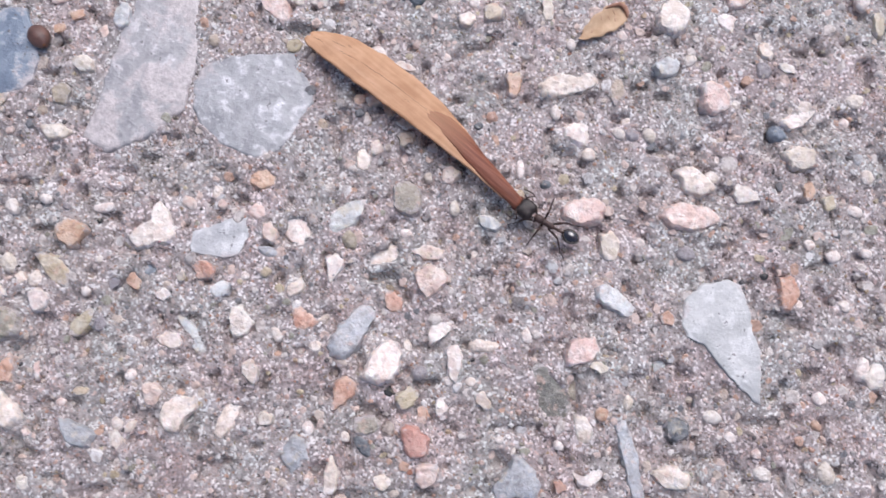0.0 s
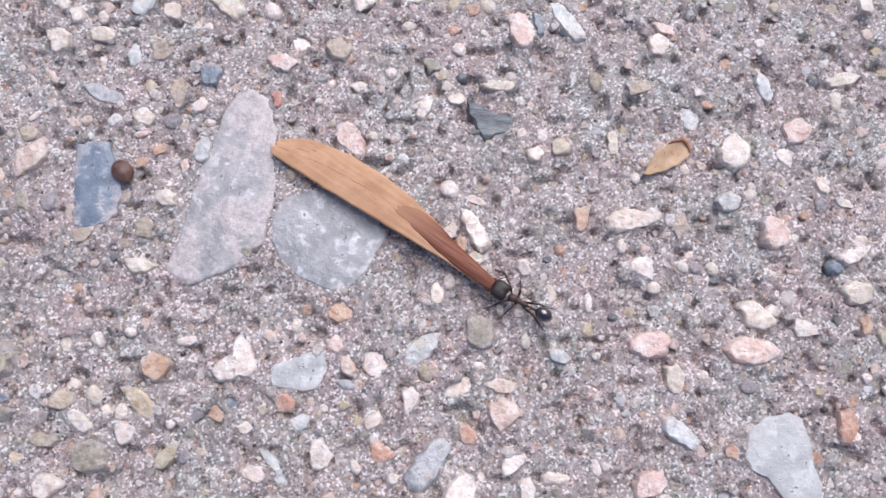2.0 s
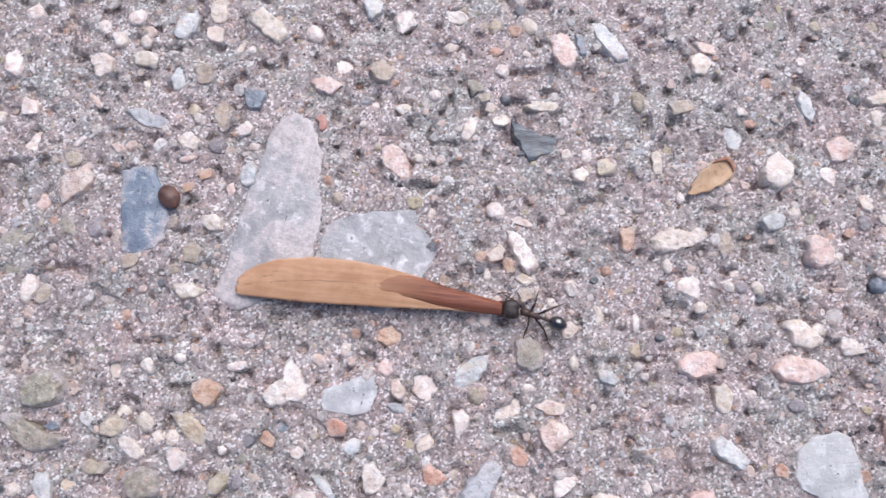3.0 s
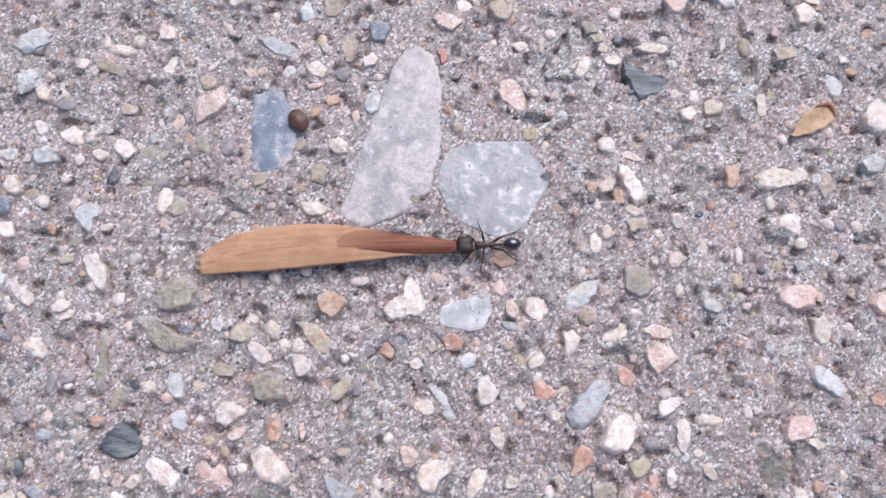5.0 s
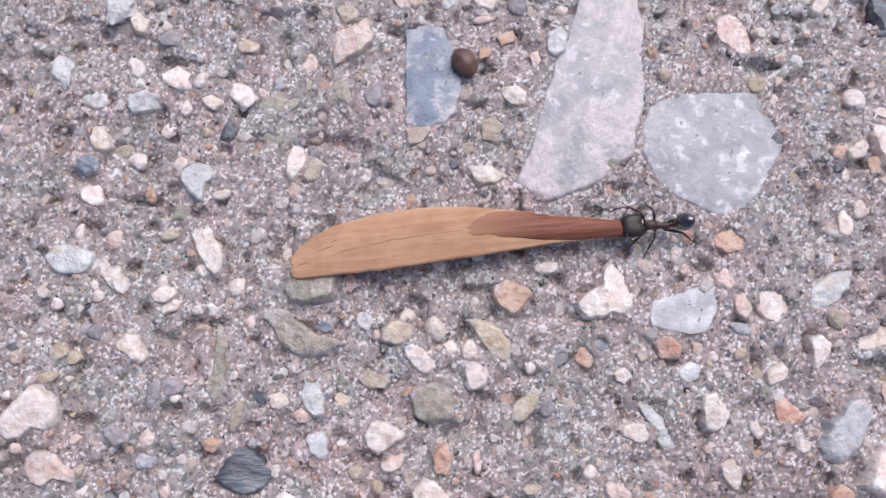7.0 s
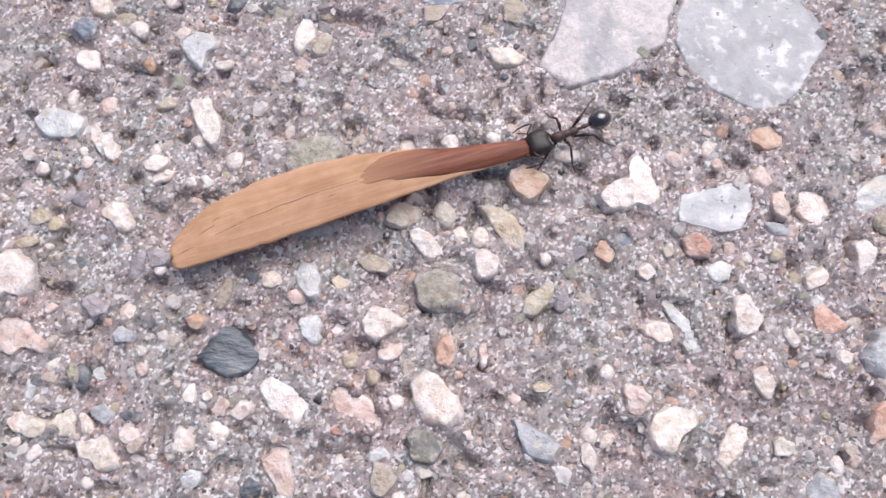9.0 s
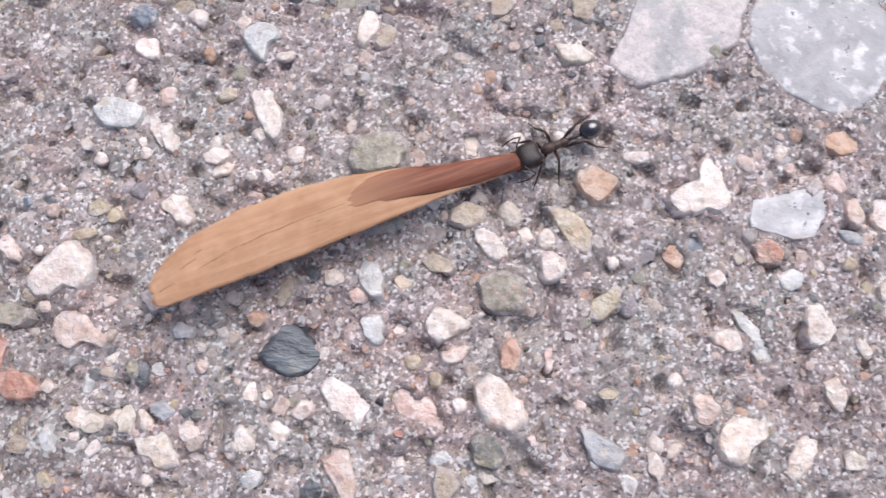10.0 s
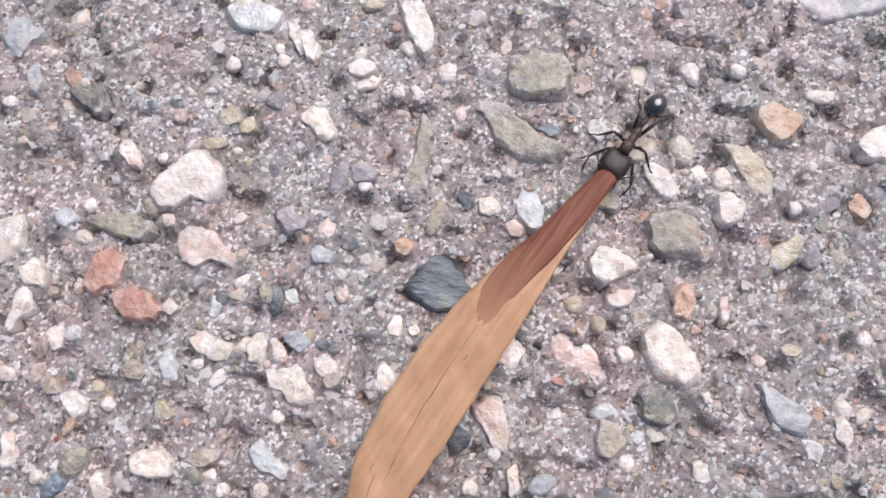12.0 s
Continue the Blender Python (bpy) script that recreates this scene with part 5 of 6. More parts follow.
stone("white", 11.0, -10.2, 1.0, 0.9, 75)
stone("cream", 7.6, -0.1, 2.0, 1.2, 80)
stone("white", 25.2, 8.6, 1.8, 1.2, 90)
stone("pink", 29.9, 3.8, 1.9, 1.4, 32)
stone("white", 33.2, 4.8, 1.3, 1.1, 154)
stone("white", 35.7, 7.1, 1.3, 1.1, 11)
stone("cream", 32.8, 1.3, 1.7, 1.6, 120)
stone("white", 29.8, -5.6, 1.4, 1.1, 0, shape="pebble")
stone("tan", 23.2, -6.2, 2.3, 1.5, 100)
stone("white", 38.1, -8.2, 1.8, 1.4, 86)
stone("white", 44.3, -4.6, 1.1, 0.9, 10)
stone("yellow", 43.2, -1.4, 2.0, 1.6, 111)
stone("cream", 35.6, -2.7, 1.9, 1.1, 90)
stone("dark", 46.6, 0.1, 1.3, 1.1, 136)
stone("cream", 38.9, 3.0, 2.8, 1.6, 95)
stone("white", 43.6, 2.0, 2.4, 0.9, 85)
stone("white", 50.2, 6.2, 3.2, 2.9, 25)
stone("white", 48.2, 9.0, 1.9, 1.1, 90)
stone("white", 55.8, 6.3, 1.6, 1.4, 100)
stone("dark", 38.8, 7.5, 1.1, 0.9, 30)
stone("cream", 51.9, 3.6, 1.7, 1.5, 175)
stone("red", 40.5, 8.7, 1.6, 1.4, 19)
stone("white", -40.7, -15.1, 1.1, 1.0, 15)
stone("mauve", -42.8, -14.8, 2.9, 1.3, 70)
stone("tan", -34.9, -16.8, 2.9, 1.1, 80)
stone("dark", -45.8, -24.8, 2.4, 1.0, 100)
stone("dark", -40.9, -27.7, 1.4, 1.3, 79)
stone("cream", -45.0, -28.6, 2.1, 1.1, 120)
stone("yellow", -21.4, -23.0, 1.4, 1.2, 55)
stone("pink", -41.0, -23.8, 1.1, 1.0, 130)
stone("white", -19.3, -25.0, 1.4, 1.2, 115)
stone("white", -1.5, -21.3, 1.3, 1.1, 55)
stone("white", -2.8, -26.6, 1.5, 1.3, 115)
stone("white", 34.4, -22.8, 1.3, 1.1, 76)
stone("cream", 36.9, -23.0, 1.2, 1.0, 24)
stone("white", 29.5, -18.7, 1.8, 1.5, 15)
stone("cream", 38.6, -19.0, 3.3, 1.5, 175)
stone("white", 43.5, -18.0, 1.8, 1.2, 90)
stone("mauve", 31.1, -21.8, 1.8, 1.5, 175)
stone("black", 27.5, -23.8, 1.2, 1.0, 155)
stone("white", -49.5, -4.6, 1.1, 0.9, 139)
stone("white", -50.5, -10.8, 1.0, 1.0, 8, shape="pebble")
stone("white", -58.5, -12.3, 1.2, 0.8, 14)
stone("cream", -66.6, -3.9, 2.3, 1.8, 64)
stone("grey", -70.4, -6.8, 3.2, 2.4, 99)
stone("pink", -62.7, -6.5, 0.8, 0.6, 109)
stone("cream", -67.6, -7.8, 1.1, 0.8, 4)
stone("yellow", -52.9, -13.5, 2.1, 1.0, 13)
stone("white", -51.3, -13.5, 0.9, 0.7, 145)
stone("white", -69.4, -12.5, 1.2, 0.9, 28)
stone("white", -56.6, -15.2, 0.9, 0.8, 38)
stone("tan", -56.6, -19.1, 1.4, 1.4, 13)
stone("pink", -55.1, -20.0, 1.2, 1.0, 158)
stone("cream", -61.2, -22.3, 1.4, 1.1, 144)
stone("cream", -60.7, -26.0, 1.4, 0.7, 98)
stone("cream", -48.6, -23.9, 1.4, 0.9, 38)
stone("ice", -50.3, -26.1, 1.8, 0.9, 88)
stone("white", -61.2, -19.8, 1.2, 1.0, 83)
stone("tan", -62.8, -26.7, 1.1, 0.9, 158)
stone("white", -49.0, -31.2, 1.7, 0.9, 68)
stone("white", -50.6, -30.4, 1.0, 0.8, 13)
stone("yellow", -57.6, -33.1, 1.0, 0.8, 159)
stone("white", -64.3, -33.1, 1.3, 1.1, 138)
stone("green", -58.1, -38.6, 2.5, 1.8, 53)
stone("orange", -58.9, -36.1, 1.7, 0.6, 73)
stone("white", -60.4, -39.9, 1.0, 0.9, 103)
stone("white", -44.2, -33.4, 1.1, 0.9, 158)
stone("white", -56.5, -34.2, 1.1, 1.0, 103)
stone("white", -47.3, -39.0, 1.3, 1.0, 3)
stone("cream", -44.4, -38.6, 1.2, 1.1, 78)
stone("white", -63.5, -36.0, 1.1, 0.9, 123)
stone("blue", -59.1, -40.3, 2.5, 1.2, 58)
stone("white", -23.7, -30.2, 1.1, 0.9, 98)
stone("ice", -20.4, -29.5, 2.0, 1.2, 8)
stone("white", -18.4, -32.9, 1.3, 1.1, 138)
stone("cream", -29.6, -36.3, 1.3, 1.1, 173)
stone("dark", -30.9, -32.9, 2.1, 1.6, 63)
stone("grey", -24.4, -35.3, 2.2, 1.3, 28)
stone("cream", -1.3, -27.0, 1.6, 0.9, 38)
stone("pink", -9.2, -24.1, 1.1, 0.9, 13)
stone("yellow", -23.5, -21.7, 1.5, 1.3, 32)
stone("white", 69.7, 20.3, 2.7, 2.4, 14)
stone("white", 65.0, 15.3, 1.8, 1.4, 22)
stone("white", 78.5, 8.9, 2.7, 1.4, 29)
stone("white", 54.4, 19.8, 1.5, 1.3, 169)
stone("mauve", 74.1, 13.9, 2.3, 1.8, 89)
stone("white", 70.2, 9.6, 1.5, 1.3, 89)
stone("white", 88.2, 23.4, 2.9, 1.8, 89)
stone("white", 84.7, 23.9, 1.8, 1.7, 169)
stone("cream", 85.2, 9.8, 2.3, 1.8, 29)
stone("white", 83.9, 7.3, 1.4, 1.2, 139)
stone("blue", 75.2, 5.8, 2.2, 2.1, 147)
stone("mauve", 57.4, 6.1, 1.8, 1.5, 141)
stone("cream", 59.5, 5.9, 1.8, 1.5, 84)
stone("white", 66.6, 0.5, 1.6, 1.4, 178)
stone("white", 57.5, -7.2, 1.3, 1.1, 78)
stone("white", 75.7, -15.3, 1.7, 1.4, 88)
stone("white", 80.3, -9.4, 1.7, 1.4, 173)
stone("white", 84.4, -9.1, 1.3, 1.1, 138)
stone("white", 85.5, 0.1, 1.8, 1.5, 88)
stone("white", 77.4, -8.0, 1.4, 1.2, 108)
stone("white", 81.0, -15.4, 1.4, 1.2, 103)
stone("black", 71.7, -11.6, 1.0, 0.8, 173)
stone("white", 83.7, -4.0, 1.8, 1.5, 133)
stone("mauve", 62.8, -8.7, 2.1, 1.7, 178)
stone("cream", 61.9, -25.4, 1.7, 1.2, 168)
stone("cream", 54.7, -25.8, 1.6, 1.0, 68)
stone("orange", 51.7, -27.0, 1.6, 1.4, 43)
stone("white", 64.3, -27.6, 2.3, 1.5, 153)
stone("white", 69.6, -34.0, 2.0, 1.7, 163)
stone("white", 82.5, -22.6, 2.9, 1.7, 68)
stone("white", 76.9, -26.0, 1.6, 1.4, 133)
stone("cream", 76.7, -34.2, 2.6, 1.8, 93)
stone("orange", 76.2, -28.9, 1.2, 1.1, 83)
stone("pink", 69.1, -31.8, 1.4, 1.1, 28)
stone("white", 66.0, -29.9, 1.3, 1.2, 128)
stone("green", 48.9, -24.4, 2.7, 2.0, 138)
stone("grey", 17.3, -30.5, 3.6, 3.1, 128)
stone("green", 25.0, -27.6, 3.0, 2.0, 8)
stone("dark", 24.6, -29.8, 2.7, 1.3, 128)
stone("white", 22.4, -28.8, 1.3, 1.1, 168)
stone("white", 18.3, -27.7, 1.6, 1.2, 118)
stone("white", 39.9, -29.5, 1.0, 0.8, 178)
stone("white", 46.6, -30.3, 1.2, 1.0, 113)
stone("white", 41.2, -30.8, 1.2, 1.0, 38)
stone("white", 19.2, -18.6, 1.5, 1.3, 138)
stone("white", -23.1, 42.2, 2.0, 1.6, 89)
stone("white", -17.6, 40.0, 1.7, 1.3, 101)
stone("cream", -17.5, 37.8, 3.4, 2.0, 169)
stone("pink", -23.8, 32.2, 2.4, 0.8, 130)
stone("white", -5.9, 39.4, 1.5, 1.2, 87)
stone("white", -4.1, 38.8, 1.1, 1.0, 29)
stone("white", 4.0, 41.1, 2.5, 2.1, 109)
stone("ice", -12.5, 42.1, 4.1, 2.4, 54)
stone("white", -18.8, 43.3, 2.4, 1.9, 44)
stone("white", -31.9, 44.3, 2.4, 2.1, 34)
stone("yellow", 27.8, 41.6, 2.3, 1.8, 59)
stone("orange", 27.7, 38.0, 1.6, 1.3, 14)
stone("cream", 21.9, 39.1, 1.9, 1.3, 176)
stone("white", 15.8, 42.6, 3.0, 2.4, 69)
stone("white", 28.3, 35.3, 1.9, 1.6, 149)
stone("white", 31.7, 37.6, 1.0, 0.9, 164)
stone("cream", 32.3, 41.6, 2.5, 1.9, 119)
stone("orange", 60.5, 27.6, 1.9, 1.0, 158)
stone("white", 68.2, 35.9, 1.5, 1.3, 34)
stone("pink", 82.5, 36.9, 1.7, 1.4, 114)
stone("cream", 77.6, 27.9, 3.0, 1.6, 89)
stone("yellow", 70.4, 40.7, 1.5, 1.3, 68)
stone("dark", 74.9, 30.7, 2.0, 1.6, 104)
stone("white", 67.4, 2.5, 2.3, 2.1, 63)
stone("tan", 55.9, 11.7, 3.1, 1.8, 78)
stone("cream", 57.0, 7.7, 1.7, 1.4, 23)


# ---- the cement, heaped up raggedly round each stone ----
STEP = 0.3
XS, YS = np.arange(-96, 106.01, STEP), np.arange(-86, 74.01, STEP)


def bedded_height():
    gx, gy = np.meshgrid(XS, YS)
    h = ground_height(gx.ravel(), gy.ravel()).reshape(gx.shape)
    rough = 0.65 * value_noise(gx, gy, 0.95, 11) + 0.55 * value_noise(gx, gy, 2.3, 12)
    heap = np.zeros_like(h)
    for rim, lip in OUTLINES:
        (x0, y0), (x1, y1) = rim.min(0) - 1.6, rim.max(0) + 1.6
        i0, i1 = np.searchsorted(XS, (x0, x1))
        j0, j1 = np.searchsorted(YS, (y0, y1))
        if i0 == i1 or j0 == j1:
            continue
        px, py = gx[j0:j1, i0:i1], gy[j0:j1, i0:i1]
        off, within = np.full(px.shape, 99.0), np.zeros(px.shape, bool)
        for (ax, ay), (bx, by) in zip(rim, np.roll(rim, -1, 0)):
            f = np.clip(((px - ax) * (bx - ax) + (py - ay) * (by - ay)) / max((bx - ax) ** 2 + (by - ay) ** 2, 1e-9), 0, 1)
            off = np.minimum(off, np.hypot(px - ax - f * (bx - ax), py - ay - f * (by - ay)))
            if ay != by:
                within ^= ((ay > py) != (by > py)) & (px < (bx - ax) * (py - ay) / (by - ay) + ax)
        bank = np.where(within, np.exp(-(off / 0.20) ** 2), np.exp(-(off / 0.6) ** 2)) * lip
        heap[j0:j1, i0:i1] = np.maximum(heap[j0:j1, i0:i1], bank)
        h[j0:j1, i0:i1] -= np.where(within & (off > 0.6), 0.8, 0.0)
    return h + heap * rough


BEDDED = bedded_height()


def bed(x, y):
    """Height of the finished cement, in mm, at places in mm."""
    u = np.clip((np.asarray(x, float) - XS[0]) / STEP, 0, len(XS) - 1.001)
    v = np.clip((np.asarray(y, float) - YS[0]) / STEP, 0, len(YS) - 1.001)
    i, j = u.astype(int), v.astype(int)
    a, b = u - i, v - j
    return (BEDDED[j, i] * (1 - a) + BEDDED[j, i + 1] * a) * (1 - b) + (BEDDED[j + 1, i] * (1 - a) + BEDDED[j + 1, i + 1] * a) * b


def build_pavement():
    gx, gy = np.meshgrid(XS, YS)
    w, h = len(XS), len(YS)
    inner = np.stack([gx.ravel(), gy.ravel(), BEDDED.ravel()], 1) * MM
    i = (np.arange(h - 1)[:, None] * w + np.arange(w - 1)[None, :]).ravel()
    faces = np.stack([i, i + 1, i + w + 1, i + w], 1)
    far = 60.0
    x0, x1, y0, y1 = XS[0] * MM, XS[-1] * MM, YS[0] * MM, YS[-1] * MM
    ring = np.array([(x0, y0, 0), (x1, y0, 0), (x1, y1, 0), (x0, y1, 0),
                     (-far, -far, 0), (far, -far, 0), (far, far, 0), (-far, far, 0)])
    n = len(inner)
    around = np.array([[n + a, n + 4 + a, n + 4 + (a + 1) % 4, n + (a + 1) % 4] for a in range(4)])
    me = mesh_from_arrays("cement", np.concatenate([inner, ring]), np.concatenate([faces, around]))
    me.polygons.foreach_set("use_smooth", [True] * len(me.polygons))
    me.materials.append(CEMENT)
    pavement.data = me


build_pavement()


# ---- small pebbles, joined ----
def build_small_pebbles():
    colours = sorted({c for _, c, _, _ in PEBBLES})
    coarse = {k: [chopped_stone(400 + 10 * i + j, 7, 2, 0.12) for j in range(5)] for i, k in enumerate(SHAPES)}
    verts, faces, slots, total = [], [], [], 0
    for n, colour, shape, m in PEBBLES:
        me = coarse[shape][n % 5]
        verts += [m @ v.co for v in me.vertices]
        faces += [tuple(i + total for i in p.vertices) for p in me.polygons]
        slots += [colours.index(colour)] * len(me.polygons)
        total = len(verts)
    me = mesh_from_arrays("small_pebbles", np.array([v[:] for v in verts]), np.array(faces))
    for c in colours:
        me.materials.append(SMALL_STONE[c])
    me.polygons.foreach_set("material_index", slots)
    me.polygons.foreach_set("use_smooth", [True] * len(me.polygons))
    ob = new("small_pebbles", me)
    ob.parent = pavement
    return tagged(ob, "small pebbles of many colours set in cement", kind="stuff")


build_small_pebbles()


# ---- sand and grit, too many to count ----
def build_grit(name, label, tiers, material, level, seed):
    rng = np.random.RandomState(seed)
    if level:
        bm = bmesh.new()
        bmesh.ops.create_icosphere(bm, subdivisions=level, radius=1.0)
        bm.verts.ensure_lookup_table()
        ball = np.array([v.co[:] for v in bm.verts])
        tris = np.array([[v.index for v in f.verts] for f in bm.faces])
        bm.free()
    else:
        ball = np.array([(1, 0, 0), (0, 1, 0), (-1, 0, 0), (0, -1, 0), (0, 0, 1), (0, 0, -1)], float)
        tris = np.array([(k, (k + 1) % 4, 4) for k in range(4)] + [((k + 1) % 4, k, 5) for k in range(4)])
    taken = np.array(TAKEN + FREE)

    def free(x, y, margin):
        ok = np.ones(len(x), bool)
        for sx, sy, a, b, turn in taken:
            near = (np.abs(x - sx) < a + b) & (np.abs(y - sy) < a + b)
            if near.any():
                c, s = math.cos(radians(turn)), math.sin(radians(turn))
                dx, dy = x[near] - sx, y[near] - sy
                u, v = (dx * c + dy * s) / (a + margin), (-dx * s + dy * c) / (b + margin)
                ok[np.where(near)[0][u * u + v * v < 1]] = False
        return ok

    px, py, pr = [], [], []
    # coarse grit keeps its distance from its like; fine sand fills in between
    for count, lo, hi, apart in tiers:
        x, y = rng.uniform(-84, 96, count), rng.uniform(-72, 62, count)
        r = lo + (hi - lo) * rng.rand(count) ** 1.8
        ok = free(x, y, 0.1 if hi > 0.5 else -0.10)
        x, y, r = x[ok], y[ok], r[ok]
        if apart:
            cells, keep = {}, []
            for k in range(len(x)):
                ci, cj = int(x[k] // 2), int(y[k] // 2)
                clash = any((x[k] - x[o]) ** 2 + (y[k] - y[o]) ** 2 < ((r[k] + r[o]) * apart) ** 2
                            for i in (-1, 0, 1) for j in (-1, 0, 1) for o in cells.get((ci + i, cj + j), ()))
                if not clash:
                    cells.setdefault((ci, cj), []).append(k)
                    keep.append(k)
            x, y, r = x[keep], y[keep], r[keep]
            FREE.extend(zip(x, y, r * 0.8, r * 0.8, r * 0)) if hi > 0.5 else None
        px.append(x), py.append(y), pr.append(r)
    x, y, r = np.concatenate(px), np.concatenate(py), np.concatenate(pr)
    n = len(x)
    q = rng.normal(size=(n, 4))
    q /= np.linalg.norm(q, axis=1)[:, None]
    a, b, c, d = q.T
    rot = np.stack([1 - 2 * (c * c + d * d), 2 * (b * c - a * d), 2 * (b * d + a * c),
                    2 * (b * c + a * d), 1 - 2 * (b * b + d * d), 2 * (c * d - a * b),
                    2 * (b * d - a * c), 2 * (c * d + a * b), 1 - 2 * (b * b + c * c)], 1).reshape(n, 3, 3)
    shape = ball[None] * (1 + rng.uniform(-0.38, 0.28, (n, len(ball), 1)) * (1.0 if level < 2 else 0.55)) * rng.uniform(0.65, 1.2, (n, 1, 3))
    v = np.einsum("nij,nkj->nki", rot, shape) * r[:, None, None]
    # worn tops: each grain is ground off a little above the cement
    v[:, :, 2] = np.minimum(v[:, :, 2], (r * rng.uniform(0.15, 0.75, n))[:, None] + 0.12 * v[:, :, 0] + 0.1 * v[:, :, 1])
    z = bed(x, y) + r * (rng.uniform(-0.65, -0.12, n) if level > 1 else rng.uniform(-0.5, 0.08, n))
    v += np.stack([x, y, z], 1)[:, None, :]
    f = tris[None] + (np.arange(n) * len(ball))[:, None, None]
    me = mesh_from_arrays(name, v.reshape(-1, 3) * MM, f.reshape(-1, 3))
    me.shade_flat()
    me.materials.append(material)
    ob = new(name, me)
    ob.parent = pavement
    return tagged(ob, label, kind="stuff")


FREE = []  # as TAKEN, for the stones of the gravel
build_grit("gravel", "small pale pink and white stones set in cement", ((5000, 0.34, 0.98, 0.98), (9000, 0.30, 0.56, 0.92)), GRAVEL, 2, 5)
build_grit("grit", "pale sand grains and grit set in cement", ((17000, 0.22, 0.45, 0.75),), GRAINS, 1, 6)
build_grit("sand", "fine pale and dark sand grains set in cement", ((125000, 0.09, 0.29, 0.0),), GRAINS, 0, 7)


# ---- the winged seed ----
def seed_edge(s):
    """Middle line and half width of the seed at s mm from its base."""
    at = (0, 3.5, 7, 10.6, 15.3, 18.8, 23.5, 28.0, 30.6, 32.0, 32.5)
    mid = (-0.05, 0.25, 0.5, 0.85, 1.15, 1.25, 1.15, 0.85, 0.35, -0.15, -0.35)
    half = (0.78, 1.08, 1.35, 1.95, 2.5, 2.72, 2.78, 2.42, 1.85, 1.35, 0.75)
    return float(np.interp(s, at, mid)), float(np.interp(s, at, half))


def seed_bow(s, v):
    """Height of the wing's sheet: a gentle bow along it and a slight cup across."""
    return 0.9 * math.sin(math.pi * min(1, s / 32)) - 0.25 * v * v + 0.10 * math.sin(s * 1.3 + v * 2) * (s / 32)


